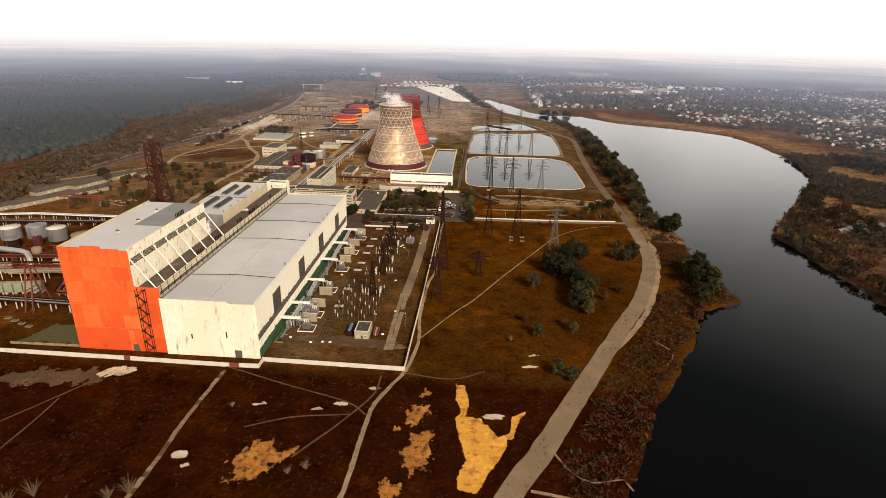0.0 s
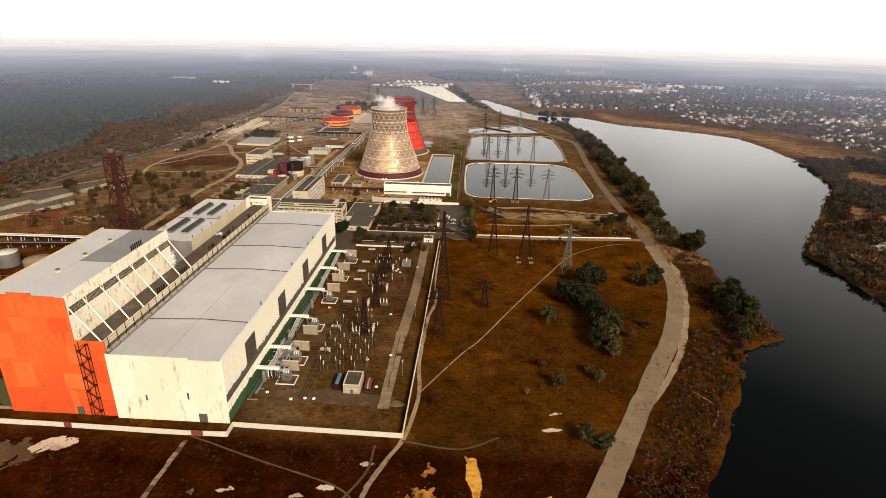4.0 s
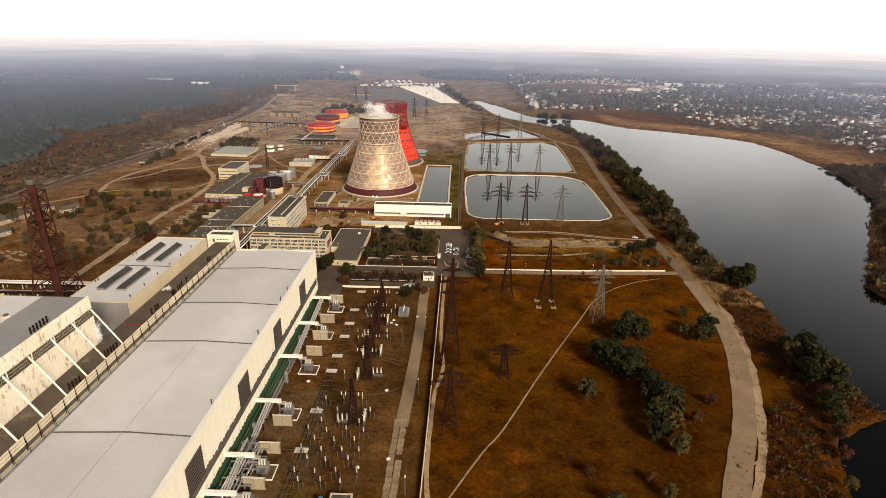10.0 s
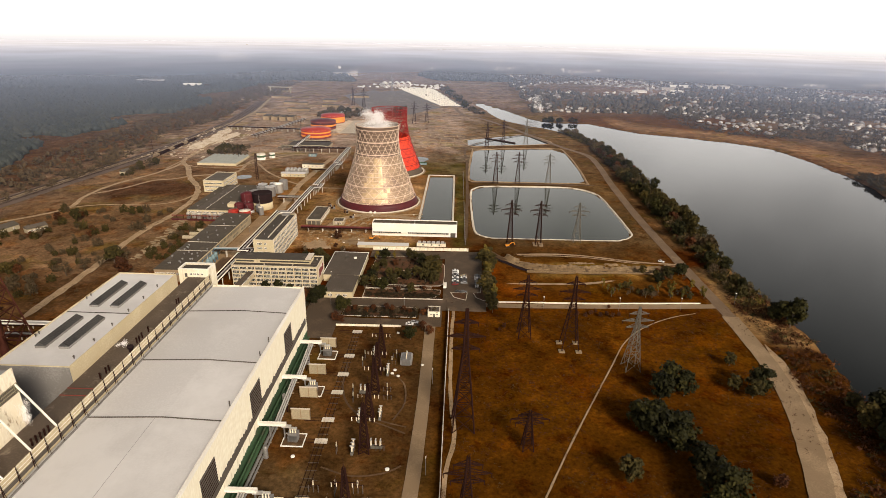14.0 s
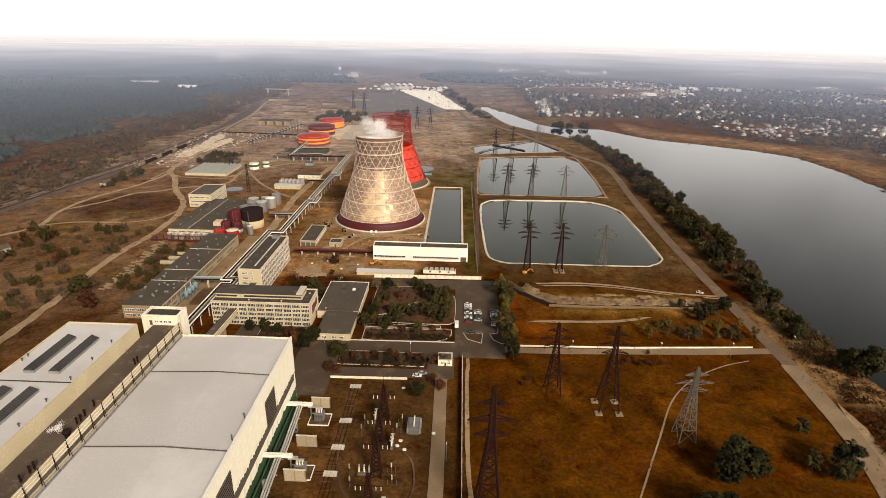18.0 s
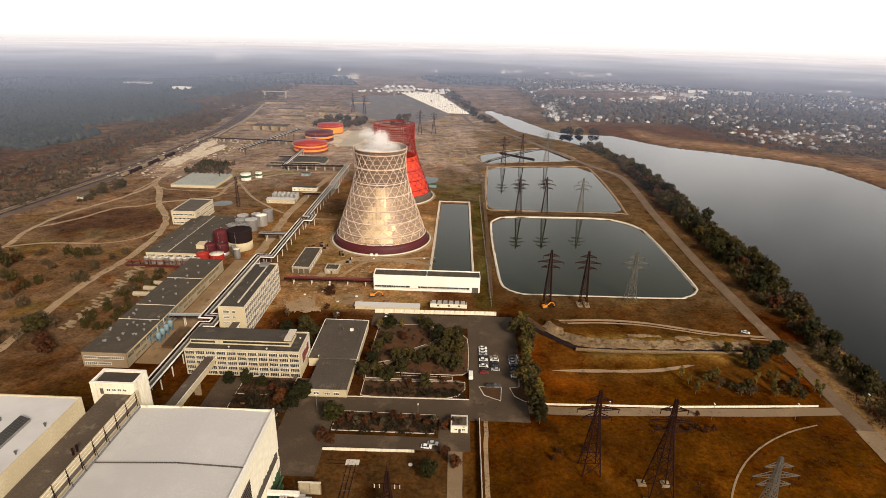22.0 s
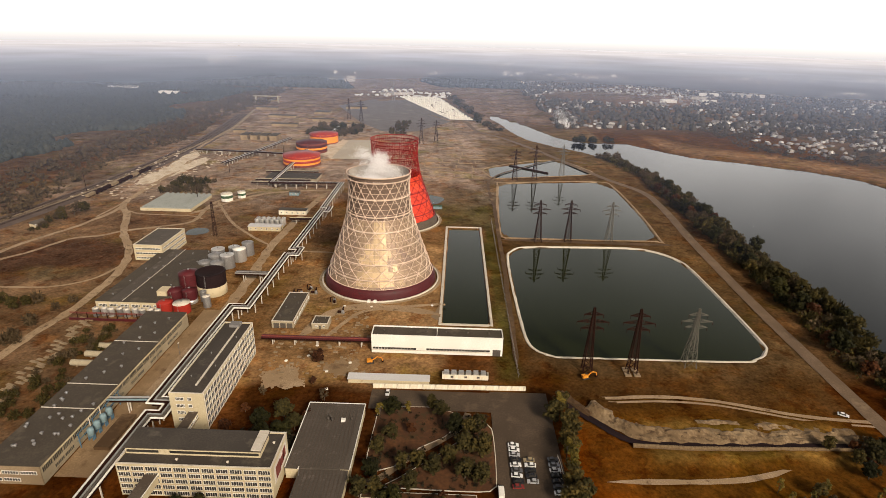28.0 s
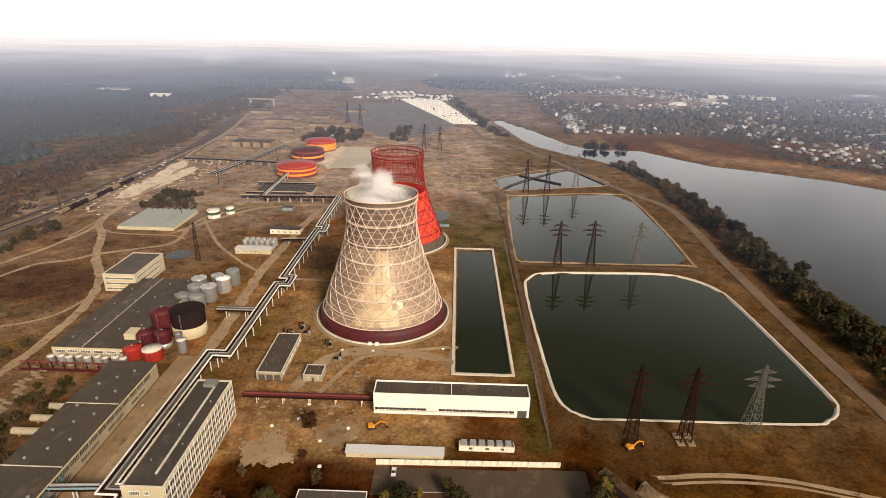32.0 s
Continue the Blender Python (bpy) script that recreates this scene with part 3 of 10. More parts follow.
# pinkish fields and tan shore beyond the lake
for cx, cy, rx, ry in ((1000, 2340, 420, 110), (480, 1920, 120, 80), (330, 2650, 260, 90), (-250, 2250, 300, 60), (1700, 1900, 300, 70), (-1500, 2100, 380, 60), (-900, 2350, 300, 45), (700, 2900, 260, 70)):
    C = blend(C, (1.2 - np.hypot((X - cx) / rx, (Y - cy) / ry) + 0.5 * wobble(X, Y, 0.012, 2)) * 2, (0.26, 0.165, 0.125))
C = blend(C, np.clip(1.3 - np.abs(lake_d - 40) / 40, 0, 1) * (X > 262) * (Y > 600) * 0.85, (0.225, 0.130, 0.066))
C = blend(C, 1 - (lake_d + 3) / 3, (0.02, 0.017, 0.013))

nyv, nxv = X.shape
me = bpy.data.meshes.new("ground")
verts = np.stack([X, Y, Z], -1).reshape(-1, 3)
idx = np.arange(nyv * nxv).reshape(nyv, nxv)
quads = np.stack([idx[:-1, :-1], idx[:-1, 1:], idx[1:, 1:], idx[1:, :-1]], -1).reshape(-1, 4)
me.from_pydata(verts.tolist(), [], quads.tolist())
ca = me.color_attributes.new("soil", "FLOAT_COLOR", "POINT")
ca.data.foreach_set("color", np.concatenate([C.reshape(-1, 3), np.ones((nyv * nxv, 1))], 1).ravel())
me.polygons.foreach_set("use_smooth", np.ones(len(quads), bool))

gm = bpy.data.materials.new("soil")
gm.use_nodes = True
n, l = gm.node_tree.nodes, gm.node_tree.links
bsdf = n["Principled BSDF"]
bsdf.inputs["Roughness"].default_value = 0.95
bsdf.inputs["Specular IOR Level"].default_value = 0.0
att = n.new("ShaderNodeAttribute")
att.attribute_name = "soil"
co = n.new("ShaderNodeTexCoord")
facs = []
for sc, de, lo, hi, amt in ((0.018, 5, 0.35, 0.68, 0.3), (0.09, 8, 0.30, 0.72, 0.40), (0.6, 8, 0.30, 0.70, 0.42)):
    nz = n.new("ShaderNodeTexNoise")
    nz.inputs["Scale"].default_value = sc
    nz.inputs["Detail"].default_value = de
    nz.inputs["Roughness"].default_value = 0.65
    l.new(co.outputs["Object"], nz.inputs["Vector"])
    mr = n.new("ShaderNodeMapRange")
    mr.inputs["From Min"].default_value, mr.inputs["From Max"].default_value = lo, hi
    mr.inputs["To Min"].default_value, mr.inputs["To Max"].default_value = 1 - amt, 1 + amt
    l.new(nz.outputs["Fac"], mr.inputs["Value"])
    facs.append((nz, mr))
m1 = n.new("ShaderNodeMath")
m1.operation = "MULTIPLY"
l.new(facs[0][1].outputs[0], m1.inputs[0])
l.new(facs[1][1].outputs[0], m1.inputs[1])
m2 = n.new("ShaderNodeMath")
m2.operation = "MULTIPLY"
l.new(m1.outputs[0], m2.inputs[0])
l.new(facs[2][1].outputs[0], m2.inputs[1])
# worn pale ground and dark weed patches with crisp edges
fac = m2.outputs[0]
for sc, lo, hi, mul, off in ((0.028, 0.56, 0.66, 1.5, 11.0), (0.055, 0.54, 0.66, 0.66, 37.0), (0.16, 0.58, 0.68, 0.74, 71.0), (0.11, 0.60, 0.70, 1.4, 5.0)):
    mpn = n.new("ShaderNodeMapping")
    mpn.inputs["Location"].default_value = (off * 31, off * 17, 0)
    l.new(co.outputs["Object"], mpn.inputs["Vector"])
    nzp = n.new("ShaderNodeTexNoise")
    nzp.inputs["Scale"].default_value = sc
    nzp.inputs["Detail"].default_value = 9
    nzp.inputs["Roughness"].default_value = 0.62
    l.new(mpn.outputs[0], nzp.inputs["Vector"])
    mrp = n.new("ShaderNodeMapRange")
    mrp.inputs["From Min"].default_value, mrp.inputs["From Max"].default_value = lo, hi
    mrp.inputs["To Min"].default_value, mrp.inputs["To Max"].default_value = 1.0, mul
    l.new(nzp.outputs["Fac"], mrp.inputs["Value"])
    mu = n.new("ShaderNodeMath")
    mu.operation = "MULTIPLY"
    l.new(fac, mu.inputs[0])
    l.new(mrp.outputs[0], mu.inputs[1])
    fac = mu.outputs[0]
# olive, rusty and maroon drifts in the dry growth
base = att.outputs["Color"]
for sc, lo, hi, tint, off in ((0.022, 0.54, 0.64, (0.86, 0.93, 0.60, 1), 3.0), (0.04, 0.52, 0.64, (1.14, 0.93, 0.70, 1), 19.0), (0.085, 0.545, 0.62, (0.68, 0.55, 0.48, 1), 43.0), (0.30, 0.58, 0.66, (0.72, 0.66, 0.58, 1), 57.0), (0.23, 0.60, 0.70, (1.25, 1.2, 1.15, 1), 83.0)):
    mpn = n.new("ShaderNodeMapping")
    mpn.inputs["Location"].default_value = (off * 13, off * 29, 0)
    l.new(co.outputs["Object"], mpn.inputs["Vector"])
    nzp = n.new("ShaderNodeTexNoise")
    nzp.inputs["Scale"].default_value = sc
    nzp.inputs["Detail"].default_value = 8
    nzp.inputs["Roughness"].default_value = 0.66
    l.new(mpn.outputs[0], nzp.inputs["Vector"])
    mrp = n.new("ShaderNodeMapRange")
    mrp.inputs["From Min"].default_value, mrp.inputs["From Max"].default_value = lo, hi
    l.new(nzp.outputs["Fac"], mrp.inputs["Value"])
    mxt = n.new("ShaderNodeMix")
    mxt.data_type = "RGBA"
    mxt.blend_type = "MULTIPLY"
    l.new(mrp.outputs[0], mxt.inputs["Factor"])
    l.new(base, mxt.inputs[6])
    mxt.inputs[7].default_value = tint
    base = mxt.outputs[2]
vm = n.new("ShaderNodeVectorMath")
vm.operation = "SCALE"
l.new(base, vm.inputs[0])
l.new(fac, vm.inputs["Scale"])
# bleached tufts of dry grass
nz = n.new("ShaderNodeTexNoise")
nz.inputs["Scale"].default_value = 0.16
nz.inputs["Detail"].default_value = 9
nz.inputs["Roughness"].default_value = 0.72
l.new(co.outputs["Object"], nz.inputs["Vector"])
mr = n.new("ShaderNodeMapRange")
mr.inputs["From Min"].default_value, mr.inputs["From Max"].default_value = 0.60, 0.74
mr.inputs["To Max"].default_value = 0.35
l.new(nz.outputs["Fac"], mr.inputs["Value"])
mx = n.new("ShaderNodeMix")
mx.data_type = "RGBA"
l.new(mr.outputs[0], mx.inputs["Factor"])
l.new(vm.outputs[0], mx.inputs[6])
mx.inputs[7].default_value = (0.15, 0.078, 0.026, 1)
l.new(mx.outputs[2], bsdf.inputs["Base Color"])
bp = n.new("ShaderNodeBump")
bp.inputs["Strength"].default_value = 0.7
bp.inputs["Distance"].default_value = 0.6
l.new(facs[2][0].outputs["Fac"], bp.inputs["Height"])
l.new(bp.outputs[0], bsdf.inputs["Normal"])
me.materials.append(gm)
tagged(new("ground", me), "dry reddish-brown autumn grassland and bare earth", "ground", kind="structure")


def water_sheet(name, poly, z, material, label):
    bm = B()
    bm.faces.new([bm.verts.new((x, y, z)) for x, y in poly])
    bmesh.ops.triangulate(bm, faces=bm.faces)
    bmesh.ops.recalc_face_normals(bm, faces=bm.faces)
    if bm.faces[:][0].normal.z < 0:
        bmesh.ops.reverse_faces(bm, faces=bm.faces)
    return single(name, bm, material, label, "water", kind="structure")


def grown(poly, d):
    """A plan polygon pushed outwards by d metres."""
    out = []
    area = sum(x0 * y1 - x1 * y0 for (x0, y0), (x1, y1) in zip(poly, poly[1:] + poly[:1]))
    sgn = 1 if area > 0 else -1
    for i, p in enumerate(poly):
        a, c = Vector(poly[i - 1]), Vector(poly[(i + 1) % len(poly)])
        p = Vector(p)
        e1, e2 = (p - a).normalized(), (c - p).normalized()
        n1, n2 = Vector((e1.y, -e1.x)) * sgn, Vector((e2.y, -e2.x)) * sgn
        m = (n1 + n2).normalized()
        out.append(tuple(p + m * (d / max(0.5, m.dot(n1)))))
    return out


def rounded(poly, step=4.0):
    return [(p.x, p.y) for p in smooth_line(poly + poly[:1], step)][:-1]


def lip(name, poly, w_in, w_out, z_in, z_out, material, label):
    """A sloped edge round a basin."""
    a, m, b = grown(poly, -w_in), poly, grown(poly, w_out)
    bm = B()
    rows = [[bm.verts.new((x + 0.25 * noise.noise((x * 0.3, y * 0.3, 2)), y + 0.25 * noise.noise((x * 0.3, y * 0.3, 5)), z)) for x, y in q] for q, z in ((a, z_in), (m, z_out), (b, z_out - 0.02), (grown(poly, w_out + 0.1), z_out - 0.6))]
    for r0, r1 in zip(rows, rows[1:]):
        for i in range(len(r0)):
            j = (i + 1) % len(r0)
            bm.faces.new((r0[i], r0[j], r1[j], r1[i]))
    bmesh.ops.recalc_face_normals(bm, faces=bm.faces)
    return single(name, bm, material, label, "kerb", kind="structure")


water_sheet("water_lake", grown(LAKE, 9), -1.5, M["lake"], "calm dark lake water mirroring the pale sky")
for nm, poly, lab, edge in (("water_pond_1", POND_1, "dark still settling pond", "pale_concrete"), ("water_pond_2", POND_2, "still pond mirroring the sky", "dirt_track"), ("water_pond_3", POND_3, "shallow pale pond", "dirt_track")):
    r = rounded(poly)
    water_sheet(nm, grown(r, 1.0), -0.75, M["pond"], lab)
    lip("pond_edge", r, 1.6, 1.0 if edge == "pale_concrete" else 1.6, -1.4, 0.12, M[edge], "pale concrete rim of a settling pond" if edge == "pale_concrete" else "earth rim of a pond")
water_sheet("water_channel", grown(CHANNEL, 0.5), -1.3, M["pond"], "dark water in a straight cooling channel")
lip("channel_edge", CHANNEL, 0.3, 1.5, -2.2, 0.15, M["pale_concrete"], "stained concrete rim of the cooling channel")

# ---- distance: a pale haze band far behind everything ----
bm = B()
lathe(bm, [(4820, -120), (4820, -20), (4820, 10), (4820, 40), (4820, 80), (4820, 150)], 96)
hz = bpy.data.materials.new("haze_band")
hz.use_nodes = True
n, l = hz.node_tree.nodes, hz.node_tree.links
n.clear()
co = n.new("ShaderNodeTexCoord")
sp = n.new("ShaderNodeSeparateXYZ")
l.new(co.outputs["Object"], sp.inputs[0])
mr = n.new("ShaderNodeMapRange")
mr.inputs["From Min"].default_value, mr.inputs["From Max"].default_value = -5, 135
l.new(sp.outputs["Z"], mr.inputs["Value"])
# emission ramp paints the horizon haze: grey at the foot, white above
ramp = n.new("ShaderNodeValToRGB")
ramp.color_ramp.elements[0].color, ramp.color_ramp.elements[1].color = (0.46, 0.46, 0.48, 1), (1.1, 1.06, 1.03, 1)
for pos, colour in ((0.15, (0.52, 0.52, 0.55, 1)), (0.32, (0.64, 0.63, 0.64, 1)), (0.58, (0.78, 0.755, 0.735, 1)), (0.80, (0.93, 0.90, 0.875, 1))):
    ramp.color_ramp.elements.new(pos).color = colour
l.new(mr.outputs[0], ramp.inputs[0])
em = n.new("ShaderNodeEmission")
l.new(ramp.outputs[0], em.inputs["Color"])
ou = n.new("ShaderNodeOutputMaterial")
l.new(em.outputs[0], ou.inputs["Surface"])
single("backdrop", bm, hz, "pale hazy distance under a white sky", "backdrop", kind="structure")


# ---- distance haze: an added thin level sheet over the far plain, denser with distance ----
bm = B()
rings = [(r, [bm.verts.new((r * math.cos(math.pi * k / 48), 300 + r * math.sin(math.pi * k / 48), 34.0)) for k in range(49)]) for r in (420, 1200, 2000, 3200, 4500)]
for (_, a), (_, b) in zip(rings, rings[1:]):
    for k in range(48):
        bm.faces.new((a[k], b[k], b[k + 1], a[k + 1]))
hm = bpy.data.materials.new("haze_sheet")
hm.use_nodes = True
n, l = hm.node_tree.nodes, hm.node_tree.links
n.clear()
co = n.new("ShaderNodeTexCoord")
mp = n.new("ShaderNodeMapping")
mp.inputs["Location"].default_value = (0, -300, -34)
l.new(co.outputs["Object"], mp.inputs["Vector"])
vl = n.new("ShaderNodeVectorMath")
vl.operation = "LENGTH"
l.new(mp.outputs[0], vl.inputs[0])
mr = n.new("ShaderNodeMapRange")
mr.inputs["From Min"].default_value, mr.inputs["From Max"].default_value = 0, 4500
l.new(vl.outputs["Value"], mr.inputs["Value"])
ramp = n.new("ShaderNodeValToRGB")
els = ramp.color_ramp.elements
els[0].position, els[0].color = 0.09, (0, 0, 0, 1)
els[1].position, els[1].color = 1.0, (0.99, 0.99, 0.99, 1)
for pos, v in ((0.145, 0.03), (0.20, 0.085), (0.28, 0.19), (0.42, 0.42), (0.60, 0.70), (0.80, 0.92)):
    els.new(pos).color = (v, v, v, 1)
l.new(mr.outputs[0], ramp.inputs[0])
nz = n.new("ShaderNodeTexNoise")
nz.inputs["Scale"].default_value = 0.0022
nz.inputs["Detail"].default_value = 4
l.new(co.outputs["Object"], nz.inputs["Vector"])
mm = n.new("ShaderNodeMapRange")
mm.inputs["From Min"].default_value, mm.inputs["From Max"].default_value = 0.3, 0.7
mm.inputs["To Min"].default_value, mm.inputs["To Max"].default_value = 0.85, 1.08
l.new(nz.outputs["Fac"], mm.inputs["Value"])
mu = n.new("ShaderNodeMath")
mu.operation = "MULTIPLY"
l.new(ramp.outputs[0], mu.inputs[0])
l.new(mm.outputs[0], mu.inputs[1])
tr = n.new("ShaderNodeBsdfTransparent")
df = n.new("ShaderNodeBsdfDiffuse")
# haze tint painted by distance: bluish at first, paler farther out
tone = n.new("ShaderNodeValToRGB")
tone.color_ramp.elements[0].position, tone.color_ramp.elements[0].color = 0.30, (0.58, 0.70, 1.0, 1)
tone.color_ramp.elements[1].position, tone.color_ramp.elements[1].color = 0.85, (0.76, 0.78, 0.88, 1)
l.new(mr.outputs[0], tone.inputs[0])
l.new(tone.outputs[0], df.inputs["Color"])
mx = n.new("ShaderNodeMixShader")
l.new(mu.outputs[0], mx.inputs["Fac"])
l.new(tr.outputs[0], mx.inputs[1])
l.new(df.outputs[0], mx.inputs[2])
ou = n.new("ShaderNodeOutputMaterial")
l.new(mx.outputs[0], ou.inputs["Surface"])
single("backdrop_mist", bm, hm, "added translucent sheet standing in for bluish distance haze", "backdrop", kind="structure")

# ---- buildings of the plant ----
def walls4(par, w, d, h, material, t=0.4, z0=0.0, name="wall"):
    """Four wall slabs round a w x d plan, butted end to end."""
    return [part(name, bx(B(), 0, w, 0, t, z0, h), material, par), part(name, bx(B(), 0, w, d - t, d, z0, h), material, par),
            part(name, bx(B(), 0, t, t, d - t, z0, h), material, par), part(name, bx(B(), w - t, w, t, d - t, z0, h), material, par)]


def coping(par, w, d, h, material, t=0.55, up=0.35, name="coping"):
    for a in ((-0.06, w + 0.06, -0.06, t), (-0.06, w + 0.06, d - t, d + 0.06), (-0.06, t, t, d - t), (w - t, w + 0.06, t, d - t)):
        part(name, bx(B(), *a, h, h + up), material, par)


def window_meshes(w, h, panes, mull=0.12, material="white_paint", deep=0.18):
    """Frame with mullions and the pane behind it, in the x-z plane, facing -y."""
    bm = B()
    bx(bm, -w / 2, w / 2, -deep, 0.02, 0, mull)
    bx(bm, -w / 2, w / 2, -deep, 0.02, h - mull, h)
    for i in range(panes + 1):
        x = -w / 2 + i * (w - mull) / panes
        bx(bm, x, x + mull, -deep, 0.02, mull, h - mull)
    return to_mesh("window_frame", bm, M[material]), to_mesh("pane", bx(B(), -w / 2 + mull / 2, w / 2 - mull / 2, -deep * 0.45, -0.01, mull / 2, h - mull / 2), M["dark_glass"])


def window_row(par, meshes, spots, face, label=""):
    """Windows at (along, z) spots on a face: 's' at y = off, 'n', 'e', 'w'."""
    side, off = face
    for a, z in spots:
        at = {"s": pose(a, off, z), "n": pose(a, off, z, 0, 0, 180), "e": pose(off, a, z, 0, 0, 90), "w": pose(off, a, z, 0, 0, -90)}[side]
        f = part("window", meshes[0], None, par, label, at)
        part("pane", meshes[1], None, f)


def block(name, x0, y0, w, d, h, wall, roof, label, category="building", parapet=0.6, cope="pale_concrete", group=""):
    th = thing(name, x0, y0, 0, label, category, group)
    walls4(th, w, d, h, M[wall])
    part("roof", bx(B(), 0.4, w - 0.4, 0.4, d - 0.4, h - parapet - 0.3, h - parapet), M[roof], th)
    coping(th, w, d, h, M[cope], 0.5, 0.15)
    return th


def roof_vents(par, spots, z, r=0.45, h=0.9, material="steel_grey"):
    me = to_mesh("roof_vent", lathe(lathe(B(), [(r * 0.6, 0), (r * 0.6, h * 0.6)], 8), [(r, h * 0.6), (r * 1.1, h * 0.8), (r * 0.3, h)], 8, cap_top=True, cap_bot=True), M[material])
    for x, y in spots:
        part("roof_vent", me, None, par, at=pose(x, y, z))


def jagged(bm, x0, x1, edge, base, along="x"):
    """One closed slab with a ragged top: edge is (position, height) along its run, base its foot height."""
    ring = [(edge[0][0], base)] + list(edge) + [(edge[-1][0], base)]
    put = (lambda u, v, w: (v, u, w)) if along == "y" else (lambda u, v, w: (u, v, w))
    a, b = [bm.verts.new(put(p, x0, z)) for p, z in ring], [bm.verts.new(put(p, x1, z)) for p, z in ring]
    for i in range(len(ring)):
        j = (i + 1) % len(ring)
        bm.faces.new((a[i], a[j], b[j], b[i]))
    bm.faces.new(a[::-1])
    bm.faces.new(b)
    bmesh.ops.recalc_face_normals(bm, faces=bm.faces)
    return bm


def poly_rod(bm, pts, r, n=4):
    """One continuous bar through several points."""
    rings = []
    for i, p in enumerate(pts):
        p = Vector(p)
        d = (Vector(pts[min(i + 1, len(pts) - 1)]) - Vector(pts[max(i - 1, 0)])).normalized()
        u = d.cross(Vector((0, 0, 1)))
        u = Vector((1, 0, 0)) if u.length < 1e-3 else u.normalized()
        w = d.cross(u)
        rings.append([bm.verts.new(p + u * r * math.cos(2 * math.pi * (k + 0.5) / n) + w * r * math.sin(2 * math.pi * (k + 0.5) / n)) for k in range(n)])
    for a, b in zip(rings, rings[1:]):
        for k in range(n):
            bm.faces.new((a[k], a[(k + 1) % n], b[(k + 1) % n], b[k]))
    bm.faces.new(rings[0][::-1])
    bm.faces.new(rings[-1])
    return bm


# turbine hall
hall = thing("turbine_hall", -147, 300, 0, "long white turbine hall with pale grey metal roof", "industrial building")
HW, HL, HH = 47.0, 191.0, 30.0
end = part("end_wall", bx(B(), 0, HW, 0, 0.5, 0, HH - 0.4), M["white_wall"], hall, "whitewashed end wall streaked with grime")
bm = jagged(B(), -0.01, 0.45, [(i * HW / 60, HH - 0.4 + (1.0 if i < 43 else 0.2) + 0.45 * noise.noise((i * 0.7, 3, 0))) for i in range(61)], HH - 0.4)
part("parapet", bm, M["white_wall"], hall, "ragged flaking parapet")
for x, z, w, h in ((13.5, 9.5, 0.7, 2.6), (31, 11.0, 0.7, 3.2)):
    part("window", bx(B(), x, x + w, -0.06, 0.0, z, z + h), M["dark_glass"], hall)
part("door", bx(B(), 34.5, 38.0, -0.08, 0.0, 0, 4.2), M["louvre"], hall, "dark double door")
part("back_wall", bx(B(), 0, HW, HL - 0.5, HL, 0, HH + 0.4), M["white_wall"], hall)
part("inner_wall", bx(B(), 0, 0.5, 0.5, HL - 0.5, 0, HH), M["grey_wall"], hall)
part("green_plinth", bx(B(), HW - 0.3, HW + 0.15, 0.5, HL - 0.5, 0, 6.6), M["green_wall"], hall, "green painted base wall")
part("strip_window", bx(B(), HW - 0.5, HW - 0.2, 0.5, HL - 0.5, 6.6, 15.2), M["louvre"], hall, "dark continuous strip of glazing")
upper, lower = [], []
for k in range(5):
    for kind, z0, z1, amp in (("u", 14.0, 30.0, 1.5), ("l", 5.6, 9.9, 1.3)):
        bm = B()
        foot = [(i * 0.746, z0 + amp * noise.noise((i * 0.8 + 9 * k, k * 3.3, z0))) for i in range(9)]
        ring = foot + [(8 * 0.746, z1), (0, z1)]
        a, b = [bm.verts.new((0, y, z)) for y, z in ring], [bm.verts.new((0.16, y, z)) for y, z in ring]
        for i in range(len(ring)):
            j = (i + 1) % len(ring)
            bm.faces.new((a[i], a[j], b[j], b[i]))
        bm.faces.new(a[::-1])
        bm.faces.new(b)
        (upper if kind == "u" else lower).append(to_mesh("wall_panel", bm, M["white_sheet"]))
LOUVRES = [(22.5, 11.5), (66.5, 11.0), (110.0, 11.0), (154.0, 11.0)]
for i in range(32):
    y = 0.1 + i * 5.97
    part("wall_panel", lower[(i * 3) % 5], None, hall, at=pose(HW, y, 0))
    part("wall_panel", upper[(i * 2) % 5], None, hall, at=pose(HW + 0.02, y, 0))
for y, w in LOUVRES:
    lv = part("louvre_window", bx(B(), HW + 0.14, HW + 0.24, y, y + w, 12.6, 24.6), M["louvre"], hall, "tall dark louvred vent window")
    me = to_mesh("slat", bx(B(), 0, 0.16, 0, w, 0, 0.18), M["rust_dark"])
    for k in range(9):
        part("slat", me, None, lv, at=pose(HW + 0.2, y, 13.2 + k * 1.25))
cuts = [0.5, 31.5, 88.0, 123.0, 164.0, HL - 0.5]
for a, b in zip(cuts, cuts[1:]):
    bm = B()
    prev = None
    for x, z in ((0.5, HH - 0.55), (HW * 0.55, HH + 0.35), (HW - 0.25, HH - 0.25)):
        now = [bm.verts.new((x, a, z)), bm.verts.new((x, b, z)), bm.verts.new((x, a, z - 0.3)), bm.verts.new((x, b, z - 0.3))]
        if prev:
            bm.faces.new((prev[0], now[0], now[1], prev[1]))
            bm.faces.new((prev[2], prev[3], now[3], now[2]))
        prev = now
    part("roof_section", bm, M["roof_sheet"], hall)
part("roof_seam", rod(B(), (HW * 0.5, 1.0, HH + 0.29), (HW * 0.5, 88.0, HH + 0.29), 0.06), M["roof_grey"], hall)
